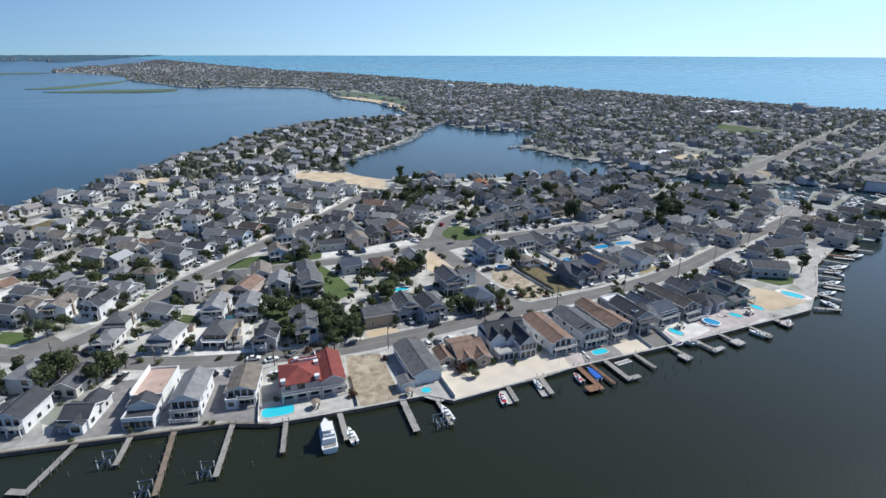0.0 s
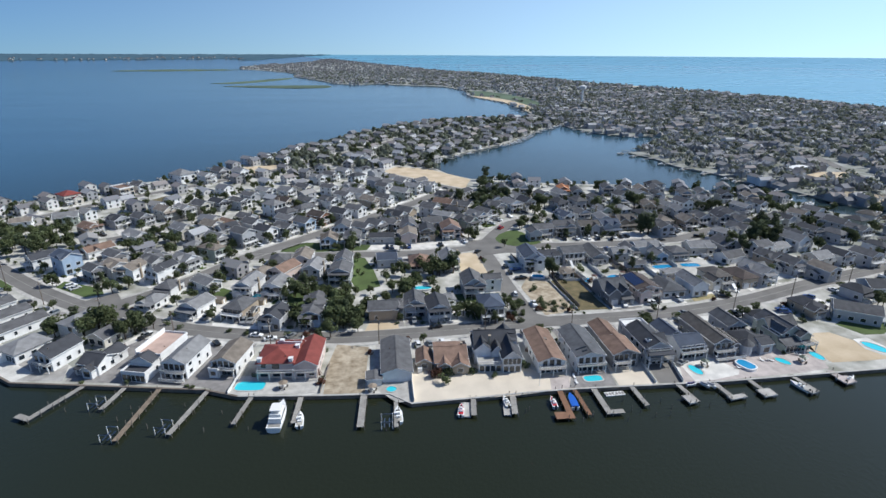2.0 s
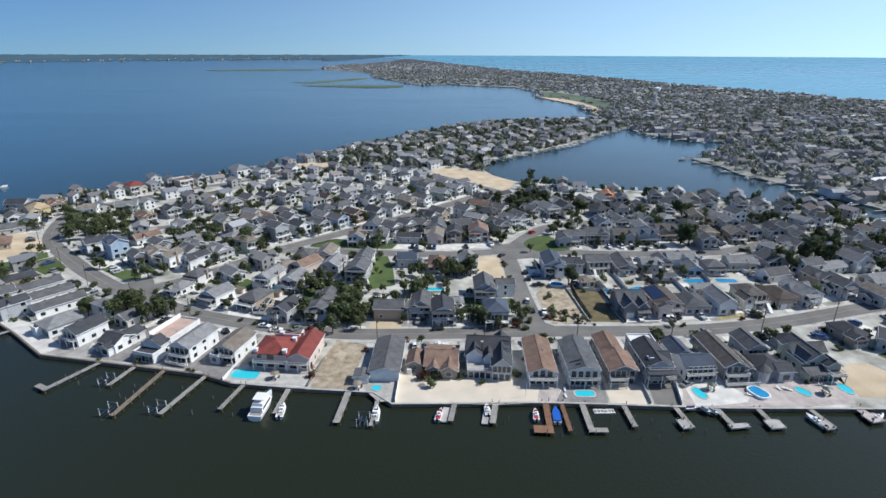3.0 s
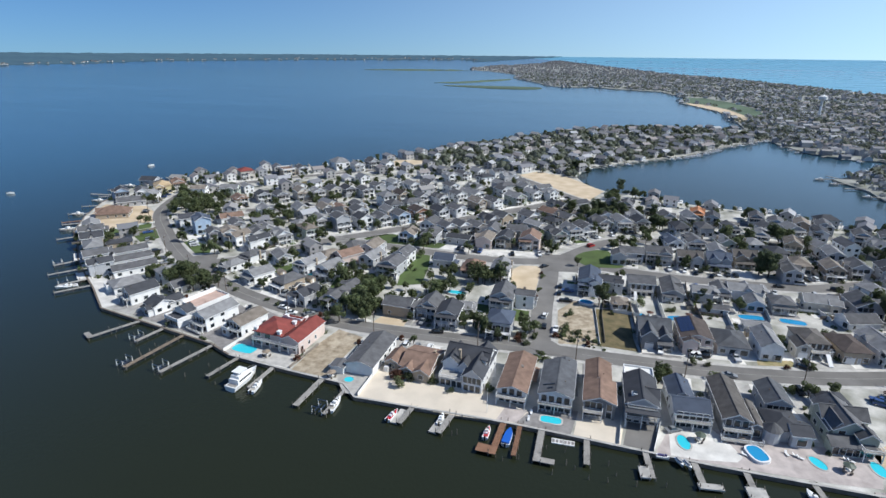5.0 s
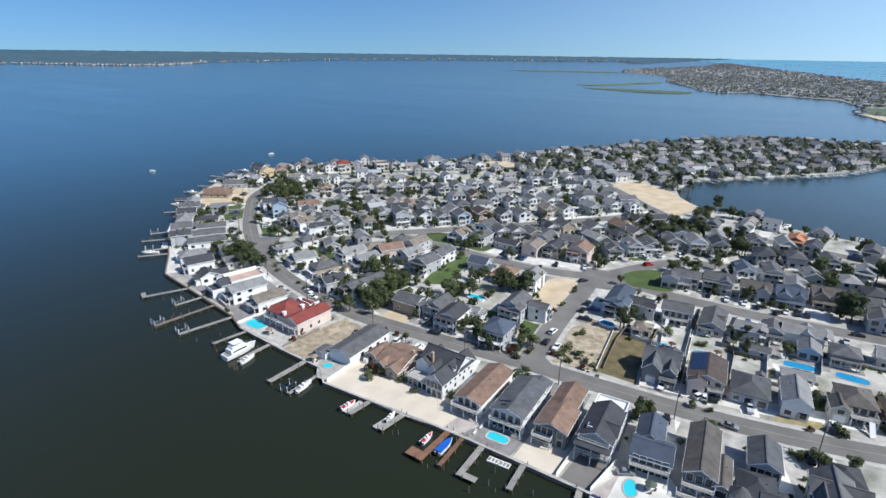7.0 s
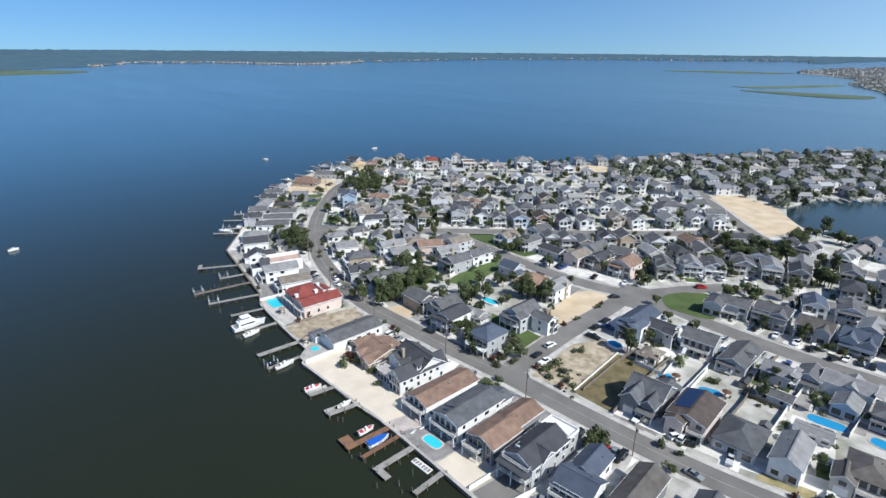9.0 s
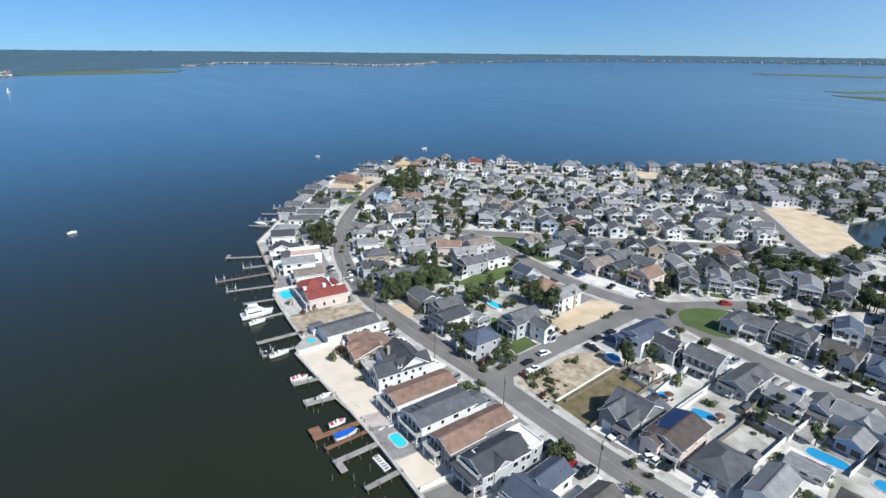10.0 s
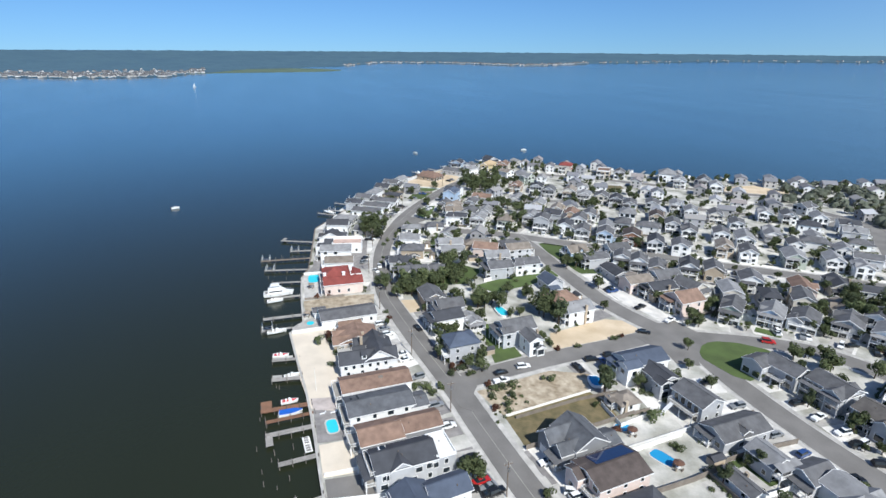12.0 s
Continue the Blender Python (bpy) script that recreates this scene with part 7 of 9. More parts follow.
def tree(x, y, k=1.0, kind=None, words=""):
    i = random.randrange(9) if kind is None else kind
    trunk, crown, h, label = TREES[i]
    ob = thing("tree", pose(x, y, LAND, 0, 0, random.uniform(0, 360)) @ Matrix.Diagonal((k, k, k, 1)), words or label + " standing in a yard", "tree", "trees among the houses")
    t = new("trunk", trunk)
    t.parent = ob
    c = new("crown", crown)
    c.parent, c.location = ob, (0, 0, h)
    return ob

def shrub(x, y, k=1.0, kind=None):
    i = random.randrange(7) if kind is None else kind
    ob = new("shrub", SHRUBS[i])
    ob.matrix_world = pose(x, y, LAND + 0.62 * k, 0, 0, random.uniform(0, 360)) @ Matrix.Diagonal((k, k, k, 1))
    return tagged(ob, "rounded green shrub on pale gravel" if i < 6 else "russet-leaved shrub on pale gravel", "shrub", "shrubs of the yards")

for i in range(7):
    crown_mesh("crown", 140 + i, M_LEAF, 2.8, 2.7 if i < 5 else 3.8, 9, 420, 0.52)
grove_leaves, grove_trunks, grove_rnd = Shape(), Shape(), random.Random(77)

def grove(x, y, k=1.0, n=2):
    """Two or three trees that grow into one another, joined with all the others of their kind."""
    for i in range(n):
        px, py = x + grove_rnd.gauss(0, 1.8), y + grove_rnd.gauss(0, 1.8)
        if near_road(px, py, 1.0) or not inside(peninsula, px, py) or any((px - a) ** 2 + (py - b) ** 2 < (c * 0.8) ** 2 for a, b, c in HOUSES):
            continue
        q = k * grove_rnd.uniform(0.6, 1.05)
        m = pose(px, py, LAND + 4.3 * q, 0, 0, grove_rnd.uniform(0, 360)) @ Matrix.Diagonal((q, q, q, 1))
        src = CROWNS[-1 - grove_rnd.randrange(7)]
        grove_leaves.add([m @ p for p in src.v] if isinstance(src.v[0], Vector) else [m @ Vector(p) for p in src.v], src.f)
        grove_trunks.tube(px, py, LAND - 0.1, LAND + 3.6 * q, 0.22 * q, 0.12 * q, 6)

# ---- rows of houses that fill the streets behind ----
structure("backdrop", woods, M_WOODS_HAZE, "wooded shore along the horizon with a blue haze glow", "far shore")

def street_angle(x, y):
    best = None
    for line, half in ROADLINES:
        for i in range(0, len(line) - 1):
            d = (line[i][0] - x) ** 2 + (line[i][1] - y) ** 2
            if best is None or d < best[0]:
                best = (d, line[i], line[i + 1])
    d, a, b = best
    ang = math.degrees(math.atan2(b[1] - a[1], b[0] - a[0]))
    side = (b[0] - a[0]) * (y - a[1]) - (b[1] - a[1]) * (x - a[0])
    return (ang if side > 0 else ang + 180), math.sqrt(d), a


def free(x, y, r):
    if any((x - a) ** 2 + (y - b) ** 2 < (r + min(c, 7.0)) ** 2 for a, b, c in HOUSES):
        return False
    if any(inside(p, x, y) for p in OPEN_LOTS):
        return False
    if 84 < x < 140 and 388 < y < 500 and x + 0.75 * y > 416:      # open shore beside the sand lot
        return False
    return inside(peninsula, x, y) and not near_road(x, y, r)

fill = random.Random(5)

def fill_house(x, y, rot):
    far = y > 470 or x > 330
    roof = fill.choice("gggglldlnngd" if not far else "ggdlnnbk")
    wall_colour = fill.choice("wwwwwcsswse" if not far else "wwcssn")
    w, l = fill.uniform(7.2, 9.0), fill.uniform(9.5, 12.5)
    he = fill.choice((3.4, 5.4, 5.6, 5.8, 6.2))
    kind = fill.choice(("gable", "gable", "gable", "hip"))
    turn = fill.choice((0, 0, 0, 90))
    if far:
        ob = house(x, y, rot + turn, roof, wall_colour, [(0, 0, w, l, he, w * 0.26, kind)], "", False, "houses beyond the lagoon")
    else:
        simple_house(x, y, rot + turn, roof, wall_colour, w, l, he, kind, False)

def digitised(x, y):
    """The part of the plan where every house is placed by hand."""
    return (20 < x < 300 and y < 200) or (-165 < x < -112 and 255 < y < 315) or (20 < x < 215 and y < 262) or (-45 < x <= 20 and y < 200) or (95 < x < 215 and y < 300) or (x < -45 and y < 175)

def row_houses(limit):
    made = 0
    for line, half in ROADLINES[:9]:
        run = 0.0
        for i in range(1, len(line)):
            a, b = Vector(line[i - 1]), Vector(line[i])
            run += (b - a).length
            if run < 12.5:
                continue
            t = (b - a).normalized()
            nrm = Vector((-t.y, t.x))
            for side in (-1, 1):
                for depth in ((14.0, 36.0) if line is not ROAD_F or side > 0 else (22.0, 40.0)):
                    p = b + nrm * side * depth
                    if made < limit and p.y < 470 and p.x < 330 and not digitised(p.x, p.y) and free(p.x, p.y, 6.0):
                        fill_house(p.x, p.y, math.degrees(math.atan2(t.y, t.x)) + (0 if side > 0 else 180))
                        made += 1
                        run = 0.0

row_houses(83)
BACK_LOTS = []
for i in range(1500):
    x, y = fill.uniform(-215, 330), fill.uniform(150, 850)
    if not digitised(x, y) and free(x, y, 6.6 if y < 470 else 6.2):
        HOUSES.append((x, y, 5.0))
        BACK_LOTS.append((x, y, street_angle(x, y)[0]))

# ---- pools ----
pool(3.6, 141.9, -5, 9.2, 5.0, M_POOL, "bright blue in-ground pool before the red villa", "round")
pool(47.6, 136.2, 0, 3.2, 2.9, M_POOL, "small turquoise round pool on the patio", "oval")
pool(112.3, 136.1, 2, 6.0, 3.1, M_POOL, "turquoise in-ground pool in grey paving", "round")
pool(148.0, 137.9, -78, 6.0, 3.2, M_POOL, "turquoise free-form pool on the patio", "oval")
pool(166.0, 138.4, -66, 6.0, 4.2, M_POOLBLUE, "raised blue eight-sided pool with a white rim", "rim")
pool(180.6, 140.2, -59, 5.1, 3.0, M_POOL, "small turquoise kidney-shaped pool", "oval")
pool(194.8, 142.4, -81, 5.7, 3.2, M_POOL, "turquoise oval pool on pink paving", "oval")
pool(220.2, 145.9, -64, 8.8, 4.6, M_POOL, "large pale turquoise pool by the sand yard", "oval")
pool(180.9, 227.4, 8, 9.8, 4.4, M_POOLBLUE, "long blue pool with a pale rim", "round")
pool(195.9, 228.3, -3, 9.4, 4.4, M_POOLBLUE, "long blue pool behind a fence", "round")
pool(151.8, 217.0, 21, 6.5, 4.0, M_POOLBLUE, "blue in-ground pool with white coping", "round")
pool(138.2, 214.6, 57, 4.8, 3.4, M_POOLBLUE, "blue free-form pool in a back yard", "oval")
pool(61.9, 211.0, 0, 8.2, 3.6, M_POOL, "turquoise raised pool behind a house", "rim")
pool(-9.9, 209.1, -11, 6.8, 3.4, M_POOL, "turquoise raised pool in a back yard", "rim")
pool(116.5, 219.5, -13, 5.5, 3.6, M_POOLBLUE, "small blue raised pool", "rim")

# ---- docks ----
dock(-47.9, 147.7, -55.9, 130.3, 1.6, "g", "L")
dock(-34.9, 145.8, -37.2, 133.8, 1.5, "g", "lift")
dock(-24.0, 144.0, -26.8, 119.0, 1.5, "t", "lift")
dock(-8.8, 141.1, -13.4, 120.4, 1.5, "g", "lift")
dock(5.3, 136.6, 3.0, 123.4, 1.4, "g", "")
dock(20.2, 134.5, 19.9, 122.2, 1.6, "g", "")
dock(39.2, 134.1, 38.7, 118.8, 2.0, "g", "")
dock(48.9, 129.6, 48.8, 117.8, 1.2, "g", "lift")
dock(72.4, 130.6, 71.2, 121.0, 1.6, "g", "wide")
dock(84.6, 130.5, 83.2, 120.5, 1.8, "g", "wide")
dock(99.6, 132.1, 99.2, 116.9, 1.8, "b", "T")
dock(104.2, 132.5, 104.8, 118.0, 1.3, "b", "")
dock(110.4, 131.9, 110.8, 117.9, 1.8, "g", "L2")
dock(122.7, 131.4, 123.4, 120.8, 1.6, "g", "")
dock(137.8, 131.3, 139.4, 121.1, 1.6, "g", "float")
dock(149.7, 131.6, 151.4, 122.0, 1.7, "g", "head")
dock(162.0, 131.8, 163.3, 122.0, 1.6, "g", "square")
dock(177.2, 132.5, 179.6, 122.6, 1.5, "g", "float")
dock(191.8, 133.4, 193.6, 126.2, 2.6, "p", "square")
dock(216.5, 133.4, 225.6, 128.2, 2, "g", "")
dock(231.4, 143.7, 234.3, 134.1, 2, "g", "")
dock(242.4, 152.3, 249.9, 143.4, 2, "g", "wide")
dock(250.8, 158.3, 258.5, 150.5, 1.6, "g", "")
dock(259.1, 164.2, 267.7, 156.7, 1.6, "g", "wide")
dock(273.8, 171.3, 280.6, 161.3, 1.6, "g", "")
dock(283.0, 176.3, 292.6, 167.8, 1.6, "b", "wide")
dock(298.6, 182.6, 311.2, 169.8, 2, "g", "")
dock(-128.7, 189.8, -134.4, 179.1, 1.6, "g", "lift")
dock(-116.4, 182.6, -125.8, 169.4, 1.6, "g", "")
dock(-103.2, 173.4, -110.4, 162.0, 1.6, "g", "lift")
dock(-95.9, 167.3, -104.6, 155.6, 1.6, "g", "")
dock(-187.4, 241.4, -196.0, 232.8, 1.8, "b", "")
dock(-161.9, 218.8, -169.4, 208.3, 1.6, "g", "")
dock(-222.9, 295.7, -241.5, 292.7, 1.8, "g", "")

# ---- boats ----
yacht(15.2, 126.0, 87, 12.8)
runabout(21.4, 124.1, 95, 6.8, "white motor boat moored at a grey dock")
runabout(49.4, 123.7, 92, 7.4, "white motor boat hanging on a lift")
runabout(67.9, 124.2, 80, 5.6, "small red and white boat beside a dock", (0.5, 0.03, 0.04))
runabout(81.9, 127.0, 95, 4.9, "small white boat beside a floating dock")
runabout(96.0, 125.4, 89, 4.6, "small red and white boat beside a brown dock", (0.55, 0.05, 0.05))
runabout(101.9, 125.4, 88, 7.0, "boat under a bright blue cover", (0.02, 0.12, 0.5), True)
runabout(176.2, 126.4, 111, 6.0, "white motor boat moored at a dock")
jetski(146.3, 129.3, -60, 3.4, "white water scooter on a ramp by the bulkhead", (0.35, 0.35, 0.36))
jetski(148.2, 128.9, -60, 3.4, "white water scooter on a ramp by the bulkhead", (0.35, 0.35, 0.36))
jetski(142.3, 130.0, 0, 3.4, "violet covered water scooter on a float", (0.06, 0.05, 0.16))
runabout(195.4, 128.6, 30, 5.6, "white motor boat at a pinkish dock")
runabout(226.4, 134.0, 92, 8.3, "long white motor boat at the corner dock")
runabout(-106.2, 163.0, -140, 9.1, "white motor boat moored at a long dock")
runabout(263.1, 154.2, -118, 7.0, "white motor boat between docks")
runabout(-146.2, 66.5, 105, 5.2, "white motor boat under way on the bay")
runabout(-284.8, 392.6, 74, 6.1, "white motor boat far out on the bay")
runabout(-299.3, 276.0, 35, 5.2, "white motor boat far out on the bay")
runabout(272.3, 161.1, -8, 10.2, "white motor boat tied up beside a dock")
runabout(250.0, 148.8, -8, 8.8, "white motor boat tied up beside a dock")
runabout(237.3, 141.6, -7, 7.6, "white motor boat tied up beside a dock")
runabout(296.2, 168.9, -7, 10.4, "white motor boat tied up beside a dock")
sailboat(-1420.9, -28.7, 78, 7.3)

# ---- trees and shrubs ----
tree(-46.9, 182.8, 1.15)
tree(-48.1, 176.1, 1.2)
tree(-63.5, 179.1, 1.15)
tree(-74.3, 180.1, 1.0)
tree(-60.7, 183.5, 1.2)
tree(-41.2, 183.6, 0.8)
tree(-151.4, 303.6, 1.0)
tree(-171.8, 308.8, 1.2)
tree(-148.5, 275.2, 1.2)
tree(-135.7, 283.0, 1.1)
tree(-142.4, 309.0, 0.9)
tree(6.8, 208.5, 1.2)
tree(25.8, 189.3, 1.3)
tree(27.1, 179.6, 1.3)
tree(25.6, 171.2, 1.1)
tree(26.4, 198.1, 1.1)
tree(21.9, 167.9, 0.7)
tree(35.5, 174.1, 0.9)
tree(16.9, 189.0, 1.1)
tree(34.8, 182.8, 1)
tree(-66.2, 278.8, 1.2)
tree(-41.7, 264.7, 1.2)
tree(-64.0, 265.2, 1.1)
tree(-56.6, 242.7, 1)
tree(-80.9, 329.9, 0.9, 7)
tree(-95.0, 307.7, 1)
tree(-64.1, 367.8, 1.1)
tree(-34.0, 344.7, 1.1)
tree(-11.7, 348.9, 1)
tree(58.6, 211.3, 1.2)
tree(53.0, 205.3, 0.8)
tree(48.8, 207.7, 0.9)
tree(107.0, 346.3, 1.4)
tree(114.5, 360.6, 1.3)
tree(97.9, 357.9, 1.3)
tree(123.8, 366.1, 1.3)
tree(126.6, 423.5, 1.5)
tree(138.3, 413.3, 1.2)
tree(87.8, 497.6, 1.4)
tree(70.7, 514.5, 1.4)
tree(99.5, 479.7, 1.1)
tree(27.0, 569.4, 1.4)
tree(16.8, 544.8, 1.3)
tree(197.1, 277.7, 1.5, 6)
tree(208.7, 333.5, 1.5)
tree(213.0, 331.7, 1.4)
tree(196.1, 321.8, 1.4)
tree(190.1, 318.2, 1.2)
tree(190.6, 306.0, 1.1)
tree(109.4, 262.3, 0.7)
tree(77.7, 228.2, 1.4, 6)
tree(81.6, 181.7, 0.9)
tree(87.0, 182.4, 0.9)
tree(87.8, 175.6, 0.7)
tree(96.7, 183.1, 0.8)
tree(99.5, 187.1, 0.8)
tree(-81.1, 230.6, 0.7)
tree(-76.0, 215.5, 0.8)
tree(59.4, 163.9, 0.5)
tree(162.8, 236.9, 0.8)
tree(164.2, 224.7, 0.8)
tree(178.8, 235.7, 0.6)
tree(171.3, 244.6, 0.6)
tree(54.1, 204.3, 1.3)
tree(67.8, 225.0, 1.5, 1)
tree(10.1, 213.6, 1.1)
tree(28.9, 203.3, 1.1)
tree(28.7, 265.7, 1.1)
tree(28.8, 273.6, 1.1)
tree(123.1, 218.6, 1.2)
tree(143.8, 167.7, 0.9)
tree(28.6, 260.4, 1)
tree(-19.0, 281.8, 0.8)
tree(30.9, 192.5, 1.1)
tree(35.6, 183.3, 1.0)
tree(30.8, 182.1, 1.2)
tree(23.6, 180.1, 1.0)
tree(106.1, 343.7, 1.3)
tree(104.0, 331.5, 1.1)
tree(112.0, 355.7, 1.5)
tree(125.0, 356.0, 1.3)
tree(117.4, 358.9, 1.2)
tree(111.3, 341.4, 1.4)
tree(114.9, 342.3, 1.3)
tree(120.1, 345.5, 1.3)
tree(125.2, 347.4, 1.2)
tree(103.1, 326.4, 1.0)
tree(130.0, 356.3, 1.2)
tree(126.1, 292.3, 0.8)
tree(135.4, 294.1, 0.8)
tree(148.1, 338.9, 1.3)
tree(152.8, 338.4, 1.2)
tree(122.5, 410.8, 1)
tree(124.9, 391.5, 1.2)
tree(121.7, 219.2, 1.2)
tree(136.1, 282.5, 0.9)
tree(142.7, 308.2, 1.0)
tree(124.1, 243.8, 0.7)
tree(-72.0, 189.3, 1.0)
tree(-76.8, 182.7, 1.0)
tree(185.2, 330.1, 1.4)
tree(185.8, 309.2, 1.3)
tree(215.9, 331.7, 1.5)
tree(193.5, 279.8, 1.6, 6)
tree(147.8, 360.8, 1.3)
tree(247.8, 255.8, 1.7, 6)
tree(265.3, 275.8, 1.6, 7)
tree(230.5, 239.5, 1.4, 8)
tree(224.9, 242.9, 1.2)
tree(304.5, 327.3, 1.3)
tree(129.8, 353.3, 1.5)
tree(119.9, 392.8, 1.4)
tree(251.3, 320.9, 1)
tree(225.9, 325.8, 1.2)
tree(-137.0, 271.4, 1.5)
tree(-157.7, 291.9, 1.4)
tree(-136.7, 281.8, 1.4)
tree(-138.5, 295.2, 1.3)
tree(-147.7, 272.9, 1.3)
tree(-77.4, 274.3, 1.2)
tree(-78.9, 264.4, 1.2)
tree(-82.0, 292.3, 1.1)
tree(-44.9, 272.9, 1.3)
tree(-41.8, 257.0, 1.2)
tree(-135.6, 311.1, 1)
tree(299.4, 305.9, 1.2)
tree(309.9, 312.0, 1.2)
tree(267.5, 265.2, 1.2)
tree(256.4, 256.2, 1.3)
tree(23.4, 382.4, 1.2, 7)
tree(-48.3, 237.4, 0.8, 7)
tree(-172.5, 318.4, 1)
tree(-181.5, 317.9, 1)
tree(-60.1, 183.4, 1.5, 2)
tree(-63.6, 180.3, 1.2, 3)
tree(-56.3, 183.7, 1.2, 1)
tree(-46.2, 179.8, 1.3, 0)
tree(-43.1, 180.4, 0.9)
tree(-71.3, 217.9, 1.1)
tree(253.6, 259.0, 1.6, 6)
tree(255.6, 251.4, 1.5, 7)
tree(272.1, 274.0, 1.4, 8)
tree(246.9, 162.3, 1.3)
grove(-166.1, 294.8, 1.2)
grove(-149.4, 281.2, 1.2)
grove(-134.5, 269.6, 1.2)
grove(-140.7, 287.1, 1.2)
grove(-130.8, 280.9, 1.2)
grove(-137.0, 299.7, 1.1)
grove(-168.9, 314.1, 1.0)
grove(-124.7, 283.8, 1.0)
grove(-164.9, 300.2, 1.0)
grove(-151.5, 289.3, 1.0)
grove(-138.8, 279.1, 1.0)
grove(-129.8, 274.2, 1.0)
grove(-135.2, 291.1, 1.0)
grove(-160.2, 305.8, 1.0)
grove(-143.5, 294.4, 1.0)
grove(-78.4, 279.0, 1.0)
grove(-69.4, 285.8, 1.0)
grove(-56.1, 292.9, 1.0)
grove(-57.2, 282.6, 1.0)
grove(-43.3, 273.5, 1.0)
grove(-65.0, 185.8, 1.0)
grove(-61.3, 189.2, 1.0)
grove(-59.3, 191.7, 1.0)
grove(-49.2, 182.1, 1.0)
grove(-68.3, 182.5, 1.0)
grove(-76.8, 182.6, 1.0)
grove(-61.0, 182.3, 1.0)
grove(12.6, 206.4, 1.0)
grove(18.9, 210.5, 1.0)
grove(22.8, 201.5, 1.0)
grove(24.8, 195.9, 1.0)
grove(29.3, 187.8, 1.0)
grove(34.7, 180.3, 1.0)
grove(30.6, 195.7, 1.0)
grove(29.6, 178.1, 1.0)
grove(35.8, 190.3, 1.0)
grove(13.6, 178.4, 1.0)
grove(17.3, 180.7, 1.0)
grove(-30.0, 232.7, 1.0)
grove(-25.8, 222.9, 1.0)
grove(-53.4, 199.6, 1.0)
grove(74.3, 227.8, 1.0)
grove(253.3, 255.3, 1.5)
grove(245.6, 253.6, 1.3)
grove(266.2, 269.8, 1.4)
for x, y, k in ((230, 248, 1.3), (338, 229, 1.4), (356, 300, 1.2), (340, 312, 1.3), (333, 338, 1.3), (318, 350, 1.2), (300, 318, 1.2), (312, 292, 1.3), (300, 284, 1.1), (322, 300, 1.2), (300, 202, 1.2), (328, 201, 1.3), (346, 203, 1.2),
                (372, 210, 1.2), (276, 186, 1.1), (250, 178, 1.0), (271, 244, 1.2), (302, 252, 1.2), (326, 268, 1.2), (240, 300, 1.3), (262, 322, 1.2), (284, 330, 1.2), (246, 360, 1.2), (278, 366, 1.2), (205, 380, 1.2), (226, 388, 1.2)):
    grove(x, y, k)
grove(274.5, 263.9, 1.2)
grove(192.6, 277.1, 1.3)
grove(74.5, 184.9, 1.0)
grove(66.1, 187.6, 1.0)
grove(99.4, 184.4, 1.0)
grove(84.0, 179.3, 1.0)
grove(93.4, 185.0, 1.0)
grove(-35.8, 189.2, 0.8)
grove(-19.9, 254.3, 0.9)
grove(-6.8, 281.7, 1.0)
grove(-152.1, 261.0, 1.0)
grove(-146.1, 248.5, 0.8)
grove(16.2, 180.8, 1.0)
grove(30.2, 178.3, 1.0)
grove(34.0, 183.3, 1.0)
grove(34.6, 177.5, 1.0)
grove(8.0, 205.8, 1.0)
grove(23.6, 201.7, 1.0)
grove(15.3, 209.4, 1.0)
grove(8.4, 187.0, 1.0)
grove(54.9, 205.5, 1.1)
grove(52.0, 201.7, 1.0)
grove(53.7, 209.7, 1.0)
grove(70.0, 225.7, 1.2)
grove(62.7, 231.6, 1.0)
grove(50.6, 227.0, 1.0)
grove(88.7, 177.9, 0.9)
grove(101.2, 178.7, 1.1)
grove(96.2, 178.0, 1.0)
grove(83.9, 178.0, 1.0)
grove(141.7, 166.0, 1.0)
grove(102.5, 343.0, 1.2)
grove(110.4, 342.8, 1.2)
grove(112.3, 356.2, 1.2)
grove(105.9, 326.4, 1.0)
grove(123.6, 360.6, 1.1)
grove(116.9, 363.7, 1.0)
grove(106.9, 358.6, 1.0)
grove(146.1, 342.3, 1.2)
grove(150.3, 339.9, 1.2)
grove(127.1, 301.2, 1.0)
grove(133.1, 298.0, 1.1)
grove(123.6, 296.5, 1.0)
grove(141.5, 324.3, 0.9)
grove(150.4, 304.0, 0.8)
grove(66.1, 291.7, 1.0)
grove(120.2, 253.5, 0.6)
grove(128.4, 252.3, 0.6)
grove(120.4, 404.8, 1.2)
grove(65.3, 277.9, 0.8)
grove(94.6, 277.5, 0.7)
tree(196.9, 276.5, 1.6, 6)
tree(186.4, 171.9, 0.8)
tree(193.6, 175.4, 0.7)
shrub(182.5, 173.8, 1.7)
shrub(184.0, 175.2, 1.3)
shrub(180.6, 174.6, 1.2)
shrub(191.9, 192.0, 2.4)
shrub(184.5, 189.0, 1.2)
shrub(62.5, 141.2, 2.6)
shrub(65.3, 141.9, 2.2)
shrub(64.6, 137.9, 2.0)
shrub(96.2, 155.0, 1.6)
shrub(98.9, 159.7, 1.5)
shrub(102.6, 163.6, 1.6)
shrub(103.0, 166.7, 2)
shrub(106.5, 167.2, 1.5)
shrub(91.4, 217.5, 1.5)
shrub(94.9, 218.4, 1.4)
shrub(88.5, 217.5, 1.5)
shrub(95.8, 225.7, 1.4)
shrub(95.0, 242.7, 1.4)
shrub(95.0, 240.9, 1.2)
shrub(94.1, 245.8, 1.2)
shrub(111.5, 206.3, 1.6)
shrub(107.7, 186.3, 1.5)
shrub(110.0, 186.6, 1.6)
shrub(110.5, 190.1, 1.6)
shrub(110.5, 192.9, 1.8)
shrub(115.0, 190.5, 1.5)
shrub(118.8, 187.6, 1.5)
